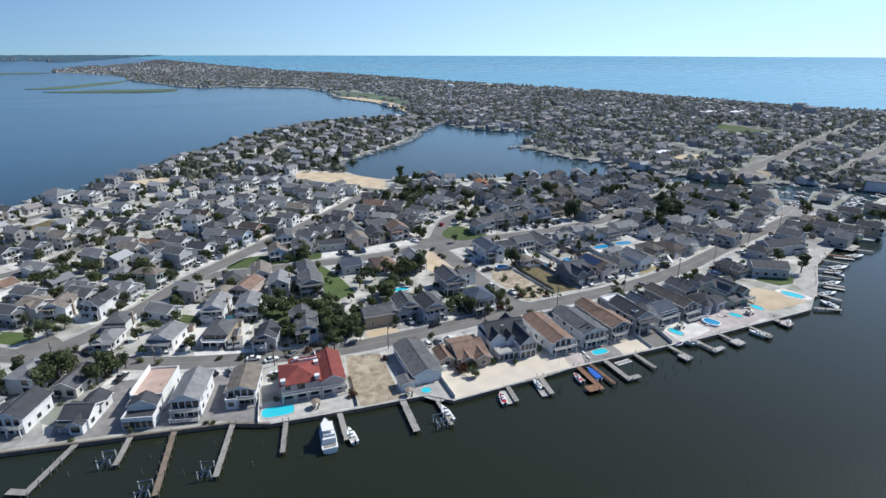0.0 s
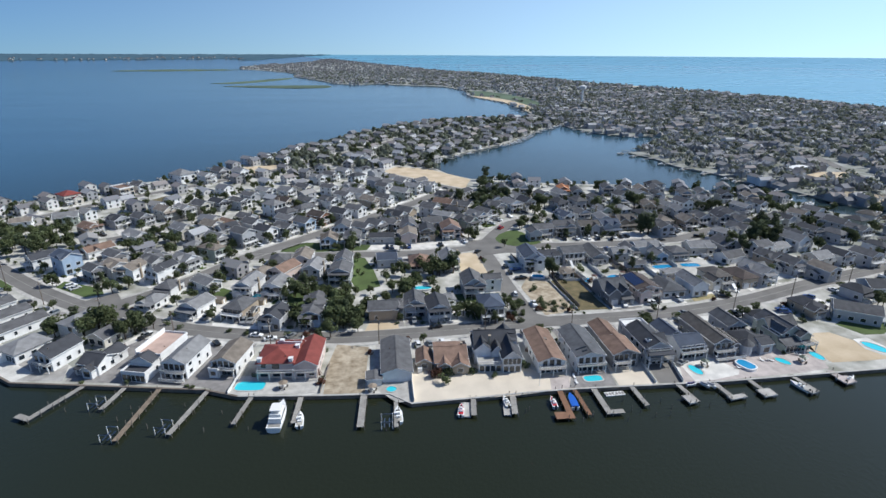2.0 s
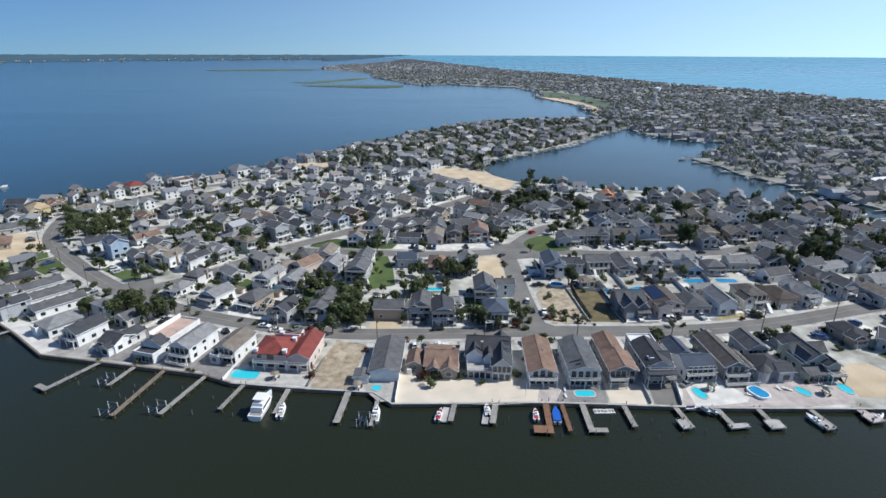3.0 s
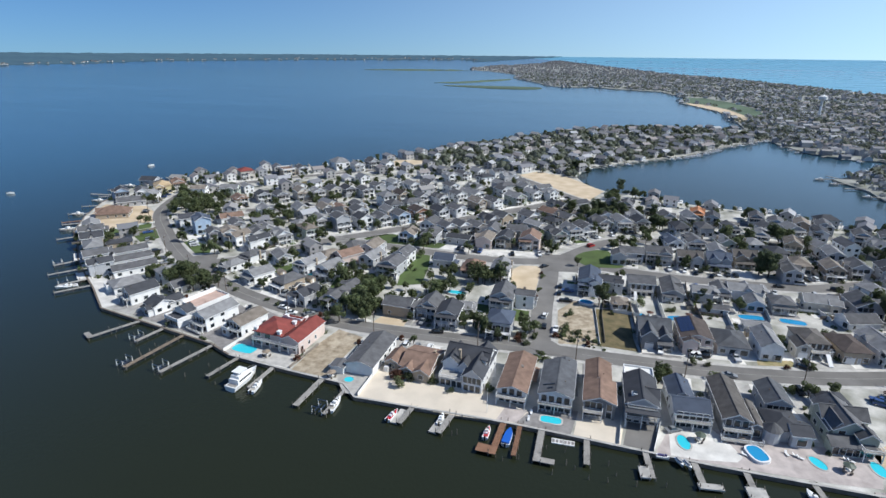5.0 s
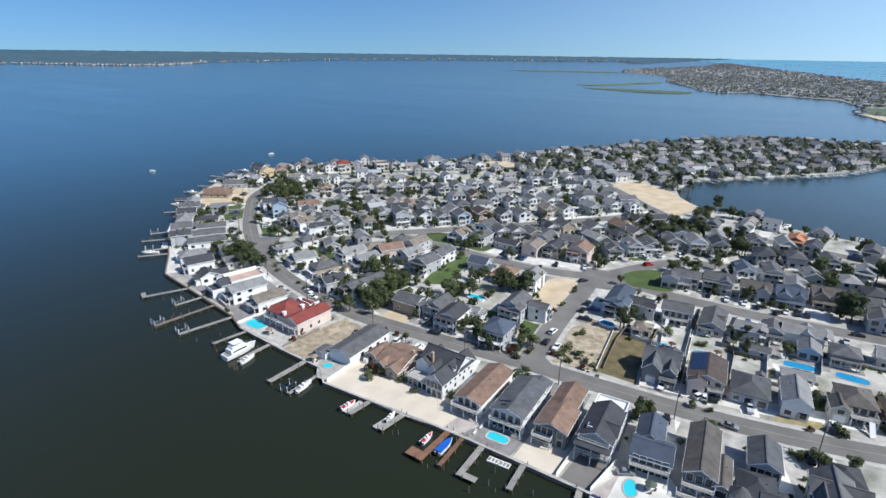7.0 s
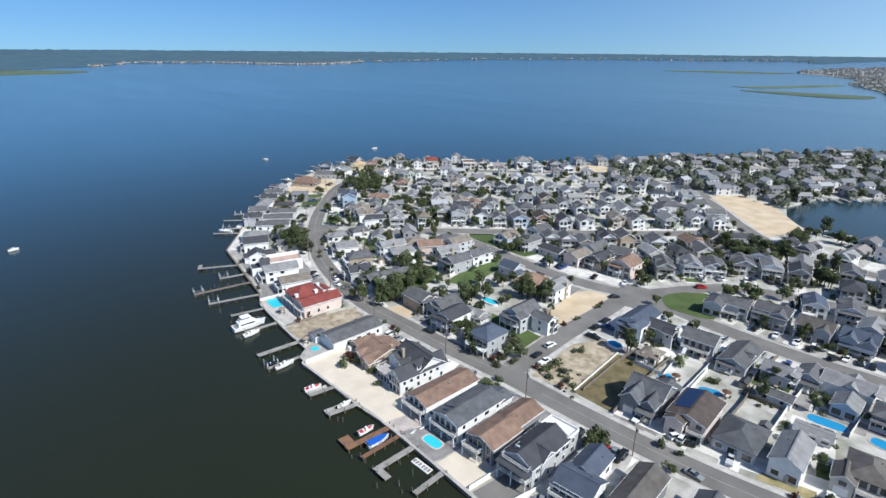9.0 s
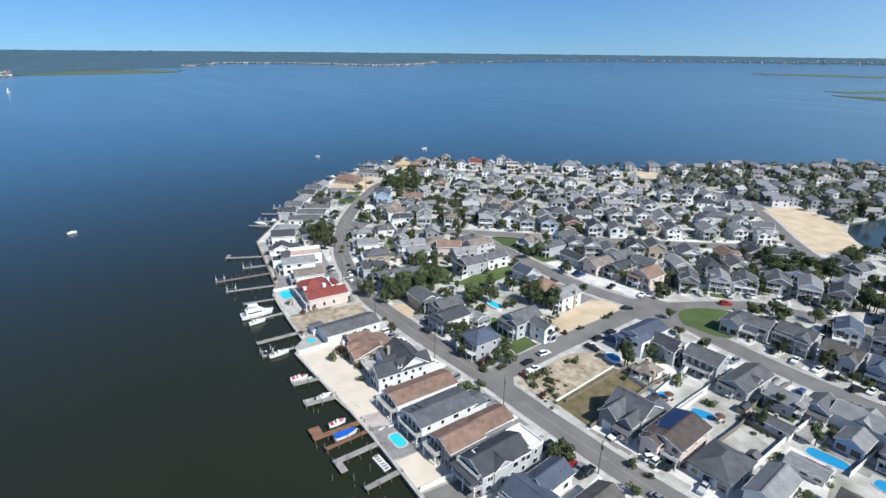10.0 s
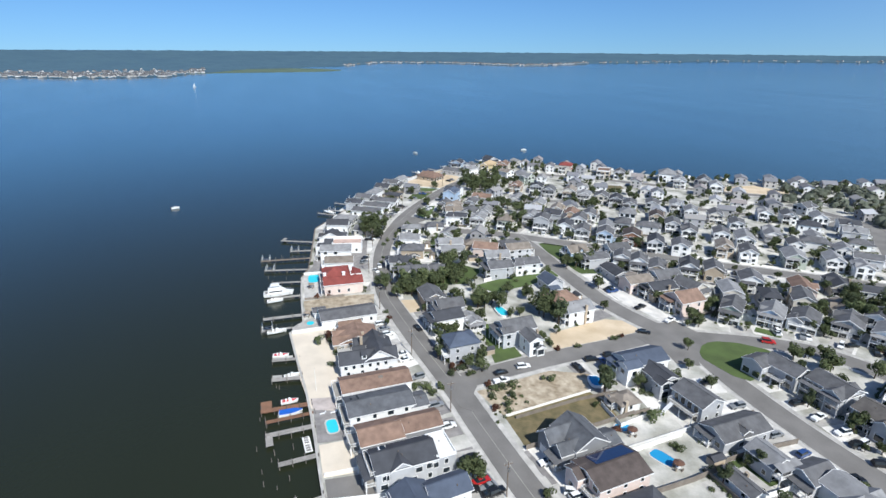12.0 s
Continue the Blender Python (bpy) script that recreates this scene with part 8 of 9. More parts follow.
shrub(113.8, 185.1, 1.6)
shrub(119.2, 183.1, 1.5)
shrub(121.9, 186.6, 1.3)
shrub(138.7, 224.7, 2.4)
shrub(139.3, 212.1, 1.5)
shrub(149.3, 222.8, 1.4)
shrub(151.2, 222.8, 1.4)
shrub(100.6, 182.8, 1.6)
shrub(97.0, 180.9, 1.8)
shrub(98.5, 177.0, 1.7)
shrub(94.7, 177.9, 1.8)
shrub(90.8, 178.7, 1.6)
shrub(73.6, 143.2, 2.0)
shrub(23.8, 146.0, 1.8)
shrub(25.5, 141.6, 1.6)
shrub(-35.3, 147.2, 1.2)
shrub(-14.2, 142.5, 1.0)
shrub(-16.1, 142.9, 1.0)
shrub(-6.9, 152.5, 1.3)
shrub(71.2, 150.1, 1.4)
shrub(10.1, 173.2, 1.4)
shrub(16.5, 173.1, 1.6)
shrub(-5.3, 175.7, 1.3)
shrub(-12.4, 178.2, 1.3)
shrub(-31.5, 183.2, 1.3)
shrub(-37.3, 186.7, 1.4)
shrub(-47.0, 193.5, 1.5)
shrub(-51.7, 196.2, 1.5)
shrub(-55.3, 199.0, 1.6)
shrub(-59.5, 202.9, 1.6)
shrub(208.0, 166.8, 1.5)
shrub(226.5, 180.3, 1.6)
shrub(232.9, 182.6, 1.5)
shrub(109.7, 204.1, 1.2)
shrub(48.5, 166.0, 1.2)
shrub(40.1, 158.2, 1.3)
shrub(53.6, 165.9, 1.4)
shrub(104.2, 171.2, 1.6)
shrub(105.7, 168.1, 1.3)
shrub(159.2, 181.7, 1.2)
shrub(160.4, 174.5, 1.8)
shrub(154.7, 181.8, 1.6)
shrub(87.6, 183.2, 1.6)
shrub(82.9, 180.8, 1.5)
shrub(78.6, 182.4, 1.5)
shrub(94.2, 182.0, 1.6)

# ---- fences and patio things ----
fence([(54.3, 129.0), (53.9, 150.1)], 1.3, M_FENCE, "white board fence between lots")
fence([(131.2, 131.6), (131.6, 143.2)], 1.1, M_FENCE, "white board fence between lots")
fence([(140.1, 131.4), (142.4, 144.7)], 1.3, M_FENCE, "white board fence between lots")
fence([(-2.2, 137.9), (-0.2, 159.7)], 1.2, M_FENCE, "white board fence between lots")
fence([(25.8, 136.0), (27.2, 152.5)], 1.0, M_FENCEWOOD, "weathered brown fence between lots")
fence([(123.7, 184.6), (120.3, 215.3)], 0.9, M_FENCE, "white board fence between lots")
fence([(127.2, 214.4), (137.9, 213.9), (136.4, 223.8)], 1.4, M_FENCE, "white board fence between lots")
fence([(146.8, 209.9), (145.2, 232.1)], 1.7, M_FENCE, "white board fence between lots")
fence([(172.3, 203.9), (171.2, 226.1), (171.0, 242.8)], 1.8, M_FENCE, "white board fence between lots")
fence([(161.9, 201.1), (161.3, 218.2), (160.0, 230.1)], 1.8, M_FENCEWOOD, "weathered brown fence between lots")
fence([(158.6, 229.3), (157.9, 241.4), (158.6, 256.0)], 1.7, M_FENCEWOOD, "weathered brown fence between lots")
fence([(187.0, 224.6), (187.3, 241.3)], 1.8, M_FENCE, "white board fence between lots")
fence([(114.8, 224.6), (109.7, 248.5)], 1.6, M_FENCEWOOD, "weathered brown fence between lots")
fence([(31.0, 216.0), (26.2, 234.0), (26.6, 250.0)], 1.7, M_FENCE, "white board fence between lots")
fence([(125.4, 187.1), (123.3, 209.1), (123.5, 222.7), (132.7, 219.8)], 1.2, M_FENCEWOOD, "weathered brown fence between lots")
fence([(204.6, 251.3), (210.1, 232.8)], 1.8, M_FENCE, "white board fence between lots")
fence([(146.3, 227.9), (149.5, 189.1)], 1.6, M_FENCE, "white board fence between lots")
fence([(134.2, 221.0), (138.0, 184.0)], 1.6, M_FENCEWOOD, "weathered brown fence between lots")
fence([(-145.0, 208.0), (-133.4, 237.3), (-132.9, 242.1)], 1.2, M_FENCEWOOD, "weathered brown fence between lots")
fence([(-152.4, 213.1), (-155.3, 233.2), (-143.1, 251.6)], 0.9, M_FENCE, "white board fence between lots")
sun_lounger(109.3, 140.0, 3)
sun_lounger(110.4, 140.0, 3)
sun_lounger(111.4, 140.0, 3)
sun_lounger(114.5, 140.6, 3)
sun_lounger(115.8, 140.6, 3)
sun_lounger(117.1, 140.5, 3)
sun_lounger(106.4, 137.3, 3)
sun_lounger(106.1, 134.2, 3)
sun_lounger(173.6, 141.2, 20)
sun_lounger(193.1, 148.8, 20)
sun_lounger(161.7, 145.1, 20)
sun_lounger(162.8, 144.7, 20)
patio_table(152.2, 139.9, (0.10, 0.12, 0.09))
patio_table(186.8, 139.0, (0.10, 0.12, 0.09))
sun_lounger(159.6, 144.6, 65)
sun_lounger(160.8, 144.5, 65)
sun_lounger(162.9, 137.4, 65)
sun_lounger(175.7, 141.2, 65)
sun_lounger(176.6, 140.6, 65)
sun_lounger(188.0, 143.7, 65)
sun_lounger(188.9, 143.4, 65)
patio_table(14.2, 139.9, (0.30, 0.24, 0.18))
patio_table(41.8, 135.6, (0.30, 0.24, 0.18))
patio_table(156.4, 217.9, (0.13, 0.07, 0.045))
patio_table(141.7, 214.8, (0.13, 0.07, 0.045))

# ---- parked cars ----
car(107.1, 190.9, 90, "pickup", "white")
car(101.5, 201.2, 85, "suv", "white")
car(102.5, 192.5, 94, "sedan", "black")
car(104.6, 225.5, 87, "suv", "black")
car(104.1, 233.1, 91, "suv", "black")
car(93.8, 255.5, 53, "sedan", "black")
car(156.8, 188.4, 95, "suv", "white")
car(159.7, 189.6, 94, "sedan", "black")
car(164.9, 270.4, 69, "suv", "black")
car(172.0, 268.9, 62, "suv", "black")
car(113.7, 294.6, 53, "suv", "red")
car(132.2, 324.3, -43, "sedan", "black")
car(135.9, 325.7, -22, "suv", "black")
car(174.2, 257.9, 168, "sedan", "black")
car(206.9, 176.5, -7, "pickup", "blue")
car(206.6, 174.6, -16, "suv", "blue")
car(145.1, 168.2, 99, "sedan", "red")
car(147.2, 164.5, 93, "suv", "black")
car(149.5, 170.4, 101, "suv", "black")
car(4.7, 161.7, 144, "sedan", "white")
car(126.8, 219.4, -18, "sedan", "grey")
car(4.2, 171.2, 13, "sedan", "white")
car(64.9, 174.8, 12, "sedan", "black")
car(145.6, 142.1, 32, "sedan", "grey")
car(157.1, 191.5, 33, "suv", "white")
car(160.1, 191.5, 37, "sedan", "black")
car(19.7, 175.7, -1, "sedan", "black")
car(11.3, 172.8, 45, "sedan", "grey")
car(165.3, 177.4, -1, "sedan", "grey")
car(190.1, 191.0, -21, "sedan", "black")
car(198.9, 265.0, 10, "sedan", "black")
car(222.4, 268.7, -17, "suv", "black")
car(155.5, 188.0, 62, "suv", "white")
car(159.5, 189.0, 60, "sedan", "black")
car(208.8, 271.1, 4, "van", "white")
car(-54.7, 198.4, 129, "suv", "black")
car(-1.4, 174.2, -8, "sedan", "white")
car(-14.4, 169.7, 125, "sedan", "black")
car(-8.9, 168.1, 117, "suv", "grey")
car(-26.4, 281.0, 96, "sedan", "black")
car(114.1, 294.4, 52, "suv", "red")
car(125.6, 321.3, 78, "sedan", "black")
car(91.5, 396.7, -23, "sedan", "black")

# ---- piles, float and flagpole ----
mooring_pile(-51.0, 138.3, 1.7)
mooring_pile(-47.8, 135.2, 1.3)
mooring_pile(-48.5, 144.4, 1.2)
mooring_pile(-42.2, 138.1, 1.7)
mooring_pile(-30.6, 129.2, 1.7)
mooring_pile(-29.3, 134.8, 1.2)
mooring_pile(-20.8, 125.0, 1.6)
mooring_pile(-13.7, 134.5, 1.2)
mooring_pile(-9.8, 130.9, 1.7)
mooring_pile(-4.6, 122.0, 1.7)
mooring_pile(-1.8, 129.9, 1.2)
mooring_pile(7.5, 121.7, 1.2)
mooring_pile(44.3, 123.5, 1.2)
mooring_pile(45.9, 117.9, 2.1)
mooring_pile(120.6, 119.2, 1.2)
mooring_pile(115.2, 115.6, 1.7)
mooring_pile(130.8, 120.2, 1.2)
mooring_pile(135.6, 118.1, 1.7)
mooring_pile(142.6, 120.0, 1.6)
mooring_pile(153.4, 119.2, 1.2)
mooring_pile(118.3, 120.1, 2.0)
mooring_pile(124.2, 116.8, 1.4)
mooring_pile(128.8, 123.3, 1.8)
mooring_pile(128.8, 117.1, 1.6)
mooring_pile(117.5, 125.0, 2.1)
mooring_pile(112.5, 124.8, 1.2)
mooring_pile(88.0, 122.7, 1.7)
mooring_pile(87.6, 129.7, 1.7)
mooring_pile(106.1, 118.4, 1.6)
mooring_pile(95.6, 125.0, 1.7)
mooring_pile(86.7, 121.8, 1.7)
mooring_pile(102.2, 116.6, 1.2)
raft(115.0, 128.6, 4)
raft(118.2, 128.8, 4)
flagpole(93.9, 133.6)

# ---- what stands along the streets ----
run = 0.0
side_line = offset(ROAD_A, 5.9)
for i in range(1, len(side_line)):
    a, b = Vector(side_line[i - 1]), Vector(side_line[i])
    run += (b - a).length
    if run > 34 and b.x < 300:
        utility_pole(b.x, b.y, math.degrees(math.atan2(b.y - a.y, b.x - a.x)) + 90)
        run = 0.0

# drives, yards and parked cars of the houses near the streets
yard_rnd = random.Random(11)
far_drives = Shape()
for k, (x, y, r) in enumerate(list(HOUSES)):
    if y > 470 or x > 330 or (y > 330 and k % 2):
        continue
    ang, dist, foot = street_angle(x, y)
    if y < 330:
        m = yard_rnd.choice((M_PEBBLE, M_PEBBLE, M_PEBBLE, M_CONCRETE, M_GRASS, M_PAVER, None))
        if m and 168 < y:
            w, l = yard_rnd.uniform(10, 12.5), yard_rnd.uniform(14, 19)
            pts = rect(x, y, w, l, ang)
            if not any(near_road(px, py, 0.3) or any(inside(o, px, py) for o in OPEN_LOTS) for px, py in pts):
                pad(pts, m, "yard around a house", "yard", 0.004 + 0.00018 * (k % 40), "yard")
    if dist > 34 or dist < 9:
        continue
    d = Vector((foot[0] - x, foot[1] - y)).normalized()
    rot = math.degrees(math.atan2(d.y, d.x)) - 90
    half = 4.3 + 1.8
    l = dist - half
    off = yard_rnd.uniform(-3.0, 3.0)
    c = Vector((x, y)) + d * (l / 2) + Vector((-d.y, d.x)) * off
    w = yard_rnd.uniform(4.5, 9.0)
    m = yard_rnd.choice((M_PEBBLE, M_PEBBLE, M_CONCRETE, M_CONCRETE, M_PAVER, M_PEBBLE))
    if y < 265:
        pad(rect(c.x, c.y, w, l, rot), m, "pale drive and forecourt of a house", "driveway", 0.013 + 0.0004 * (k % 40), "driveway")
    else:
        far_drives.slab(rect(c.x, c.y, w, l, rot), LAND - 0.1, LAND + 0.013 + 0.0004 * (k % 40), k % 2)
    if yard_rnd.random() < 0.6 and l > r + 5 and y < 330:
        q = Vector((x, y)) + d * (dist - half - 3.2) + Vector((-d.y, d.x)) * off
        if not any((q.x - a) ** 2 + (q.y - b) ** 2 < (c2 + 1.5) ** 2 for a, b, c2 in HOUSES):
            car(q.x, q.y, rot + 90 + yard_rnd.choice((0, 180)), yard_rnd.choice(("sedan", "suv", "suv", "pickup")), yard_rnd.choice(("white", "black", "black", "grey", "silver", "white", "grey", "blue")))
    for j in range(yard_rnd.choice((0, 0, 1, 1))):
        q = Vector((x, y)) + Vector((yard_rnd.uniform(-9, 9), yard_rnd.uniform(-11, 11)))
        if not any((q.x - a) ** 2 + (q.y - b) ** 2 < (c2 * 0.9) ** 2 for a, b, c2 in HOUSES) and not near_road(q.x, q.y, 0.8) and inside(peninsula, q.x, q.y):
            if yard_rnd.random() < 0.55 and y > 185:
                tree(q.x, q.y, yard_rnd.uniform(0.5, 0.95))
            else:
                shrub(q.x, q.y, yard_rnd.uniform(0.8, 1.7))

tagged(part("far_driveways", far_drives, (M_PEBBLE, M_CONCRETE)), "pale drives of the houses farther back", "driveways", "", "stuff")
for x, y, r in HOUSES:
    if 183 < y < 470 and x < 330 and not (92 < x and y < 262) and grove_rnd.random() < 0.5:
        a = grove_rnd.uniform(0, 6.283)
        grove(x + math.cos(a) * (r + 2.5), y + math.sin(a) * (r + 2.5), grove_rnd.uniform(0.5, 0.95), 1)
made = tries = 0
while made < 1050 and tries < 14000:
    tries += 1
    x, y = grove_rnd.uniform(-215, 330), grove_rnd.uniform(183, 850)
    if (92 < x and y < 262) or not inside(peninsula, x, y) or near_road(x, y, 1.5) or any(inside(p, x, y) for p in OPEN_LOTS) or any((x - a) ** 2 + (y - b) ** 2 < (c * 0.8 + 0.8) ** 2 for a, b, c in HOUSES):
        continue
    made += 1
    grove(x, y, grove_rnd.uniform(0.5, 1.05), 1)
# side fences, hedges and sheds of the inner gardens
garden_rnd = random.Random(8)
HEDGES = []
for x, y, rot, w, l in GARDENS:
    if not 180 < y < 345:
        continue
    m = pose(x, y, 0, 0, 0, rot)
    side = garden_rnd.choice((-1, 1))
    line = [m @ Vector((side * (w / 2 + 1.6), t * (l / 2), 0)) for t in (-0.6, 0.2, 1.0, 1.7)]
    ok = lambda p: not near_road(p.x, p.y, 1.2) and not any(inside(o, p.x, p.y) for o in OPEN_LOTS) and not any((p.x - a) ** 2 + (p.y - b) ** 2 < (c * 0.72) ** 2 for a, b, c in HOUSES)
    if all(ok(p) for p in line):
        if garden_rnd.random() < 0.75:
            white = garden_rnd.random() < 0.5
            fence([(p.x, p.y) for p in line], garden_rnd.uniform(1.2, 1.8), M_FENCE if white else M_FENCEWOOD, "white board fence between lots" if white else "weathered brown fence between lots")
        if garden_rnd.random() < 0.6:
            HEDGES.append(line)
    p = m @ Vector((-side * w * 0.3, l / 2 + 4.5, 0))
    if garden_rnd.random() < 0.35 and free(p.x, p.y, 2.4):
        shed(p.x, p.y, rot + garden_rnd.choice((0, 90, 180)), garden_rnd.uniform(2.2, 3.0), garden_rnd.uniform(2.6, 4.0), garden_rnd.choice("gdn"))
woodlot = thing("garden_trees", pose(0, 0, 0), "leafy green trees crowding the gardens", "trees", "", "stuff")
tagged(part("foliage", grove_leaves, M_LEAF, woodlot), kind="stuff")
tagged(part("stems", grove_trunks, M_BARK, woodlot), kind="stuff")

# low planting, joined, in the yards
green = random.Random(33)
beds = Shape()

def bed(x, y, r, n):
    for i in range(n):
        d = Vector((green.gauss(0, 1), green.gauss(0, 1), abs(green.gauss(0, 0.8)))).normalized()
        p = Vector((x, y, LAND + 0.1)) + Vector((d.x * r, d.y * r, d.z * r * 0.9)) * green.uniform(0.55, 1.0)
        u = (d + Vector((green.gauss(0, 0.4), green.gauss(0, 0.4), green.gauss(0, 0.4)))).orthogonal().normalized() * green.uniform(0.14, 0.3)
        v = d.cross(u).normalized() * green.uniform(0.12, 0.26)
        beds.add([p - u - v * 0.5, p + v - u * 0.1, p + u, p - v * 0.8], [(3, 2, 1, 0)])

for x, y, r in HOUSES:
    if y > 470 or x > 330:
        continue
    for i in range(green.choice((2, 4, 6, 8)) if y > 168 else 2):
        a, k = green.uniform(0, 6.283), r + green.uniform(0.6, 4.0)
        px, py = x + math.cos(a) * k, y + math.sin(a) * k
        if near_road(px, py, 0.6) or not inside(peninsula, px, py) or any(inside(o, px, py) for o in OPEN_LOTS) or any((px - c) ** 2 + (py - e) ** 2 < (q * 0.8) ** 2 for c, e, q in HOUSES):
            continue
        bed(px, py, green.uniform(0.5, 1.5), 70)
for px, py, n in ((113, 191, 16), (110, 187, 10), (119, 187, 6), (-85, 196, 20), (-70, 182, 20), (-62, 176, 16), (40, 190, 30), (20, 195, 30), (60, 195, 24), (75, 193, 20)):
    for i in range(n):
        qx, qy = px + green.gauss(0, 4), py + green.gauss(0, 3)
        if not near_road(qx, qy, 0.8) and not any((qx - c) ** 2 + (qy - e) ** 2 < (q * 0.8) ** 2 for c, e, q in HOUSES):
            bed(qx, qy, green.uniform(0.3, 0.9), 40)
for line in HEDGES:
    for a, b in zip(line, line[1:]):
        for i in range(5):
            p = a.lerp(b, i / 5)
            bed(p.x + green.gauss(0, 0.3) - 0.5, p.y + green.gauss(0, 0.3), green.uniform(0.4, 1.0), 40)
tagged(part("garden_planting", beds, M_LEAF), "low green bushes and beds around the houses", "planting", "", "stuff")

# ---- the far side of the lagoon and the barrier island ----
town_rnd = random.Random(21)
town, crowns = Shape(), Shape()

def block_house(s, x, y, z, w, l, he, rise, rot, glazed=False):
    c, q = math.cos(rot), math.sin(rot)
    p = [(-w, -l, 0), (w, -l, 0), (w, l, 0), (-w, l, 0), (-w, -l, he), (w, -l, he), (w, l, he), (-w, l, he), (0, -l, he + rise), (0, l, he + rise)]
    s.add([(x + c * a - q * b, y + q * a + c * b, z + h) for a, b, h in p], [(0, 1, 5, 4), (1, 2, 6, 5), (2, 3, 7, 6), (3, 0, 4, 7), (4, 5, 8), (6, 7, 9)])
    o = 0.5
    p = [(-w - o, -l - o, he - 0.2), (0, -l - o, he + rise + 0.1), (w + o, -l - o, he - 0.2), (-w - o, l + o, he - 0.2), (0, l + o, he + rise + 0.1), (w + o, l + o, he - 0.2)]
    s.add([(x + c * a - q * b, y + q * a + c * b, z + h) for a, b, h in p], [(0, 1, 4, 3)[::-1], (1, 2, 5, 4)[::-1]], 1)
    if glazed:
        for level_z in ((1.0, 3.6) if he > 5 else (1.0,)):
            for u in (-0.5, 0.5):
                for a0, b0, da, db in ((u * w, -l - 0.03, 0.6, 0), (u * w, l + 0.03, 0.6, 0), (-w - 0.03, u * l, 0, 0.6), (w + 0.03, u * l, 0, 0.6)):
                    p = [(a0 - da, b0 - db, level_z), (a0 + da, b0 + db, level_z), (a0 + da, b0 + db, level_z + 1.4), (a0 - da, b0 - db, level_z + 1.4)]
                    s.add([(x + c * a - q * b, y + q * a + c * b, z + h) for a, b, h in p], [(0, 1, 2, 3)], 2)

def clump(s, x, y, z, r, n):
    for i in range(n):
        d = Vector((town_rnd.gauss(0, 1), town_rnd.gauss(0, 1), abs(town_rnd.gauss(0, 0.8)))).normalized()
        p = Vector((x, y, z)) + Vector((d.x * r, d.y * r, d.z * r * 1.1)) * town_rnd.uniform(0.6, 1.0)
        u = d.orthogonal().normalized() * r * town_rnd.uniform(0.35, 0.6)
        v = d.cross(u).normalized() * r * town_rnd.uniform(0.3, 0.5)
        s.add([p - u - v * 0.5, p + v - u * 0.1, p + u, p - v * 0.8], [(3, 2, 1, 0)])

for x, y, a in BACK_LOTS:
    block_house(town, x, y, LAND - 0.05, town_rnd.uniform(3.4, 4.2), town_rnd.uniform(4.2, 5.6), town_rnd.choice((3.2, 5.2, 5.4, 5.8)), town_rnd.uniform(1.5, 2.2), radians(a + town_rnd.choice((0, 0, 90))), True)
made = 0
while made < 4300:
    y = town_rnd.uniform(180, 2950) if town_rnd.random() < 0.45 else town_rnd.uniform(220, 1400)
    x = town_rnd.uniform(-480, 1200)
    if not inside(BARRIER, x, y) or near_road(x, y, 6) or any(inside(p, x, y) for p in OPEN_LOTS):
        continue
    made += 1
    rot = radians(town_rnd.choice((0, 90)) + 6 + town_rnd.gauss(0, 4))
    block_house(town, x, y, LAND - 0.2, town_rnd.uniform(2.6, 4.0), town_rnd.uniform(3.4, 5.8), town_rnd.choice((2.9, 3.2, 4.6, 5.2, 5.8)), town_rnd.uniform(1.2, 2.2), rot)
# roofs lightened, walls and roofs cooled: haze painted into their tones
tagged(part("far_houses", town, (island_material("far walls", [(0.72, 0.71, 0.69), (0.46, 0.45, 0.44), (0.38, 0.385, 0.40), (0.47, 0.46, 0.45), (0.78, 0.78, 0.78), (0.34, 0.335, 0.335)]),
                                 island_material("far roofs", [(0.22, 0.22, 0.235), (0.30, 0.29, 0.28), (0.19, 0.195, 0.21), (0.29, 0.26, 0.25), (0.40, 0.405, 0.42), (0.18, 0.175, 0.18)]), M_GLASS)),
       "dense grey and white houses of the barrier island", "far town", "", "stuff")
bare = Shape()
made = 0
while made < 19000:
    y = town_rnd.uniform(180, 2950) if town_rnd.random() < 0.5 else town_rnd.uniform(220, 1300)
    x = town_rnd.uniform(-480, 1200)
    if noise.noise((x * 0.012, y * 0.012, 4.0)) + town_rnd.uniform(-0.35, 0.35) < -0.1 or not inside(BARRIER, x, y) or near_road(x, y, 2) or any(inside(p, x, y) for p in OPEN_LOTS):
        continue
    made += 1
    r = town_rnd.uniform(2.0, 4.8)
    clump(bare if town_rnd.random() < 0.4 else crowns, x, y, LAND + r * town_rnd.uniform(0.6, 1.0), r, 11)
for i in range(60):
    clump(crowns, 612 + 74 * i / 60 + town_rnd.gauss(0, 1), 594 + 26 * i / 60 + town_rnd.gauss(0, 1), LAND + 3.5, 4.0, 14)
made = 0
while made < 800:
    x, y = town_rnd.uniform(-70, 420), town_rnd.uniform(470, 850)
    if not inside(peninsula, x, y) or near_road(x, y, 2) or any(inside(p, x, y) for p in OPEN_LOTS) or any((x - a) ** 2 + (y - b) ** 2 < 42 for a, b, c in HOUSES):
        continue
    made += 1
    clump(crowns, x, y, LAND + town_rnd.uniform(1.5, 2.6), town_rnd.uniform(2.0, 4.6), 30)
tagged(part("far_trees", crowns, M_LEAFHAZE), "green trees among the far houses, paled by haze", "far trees", "", "stuff")
tagged(part("far_trees", bare, M_TWIGHAZE), "bare trees among the far houses, greyed by haze", "far trees", "", "stuff")

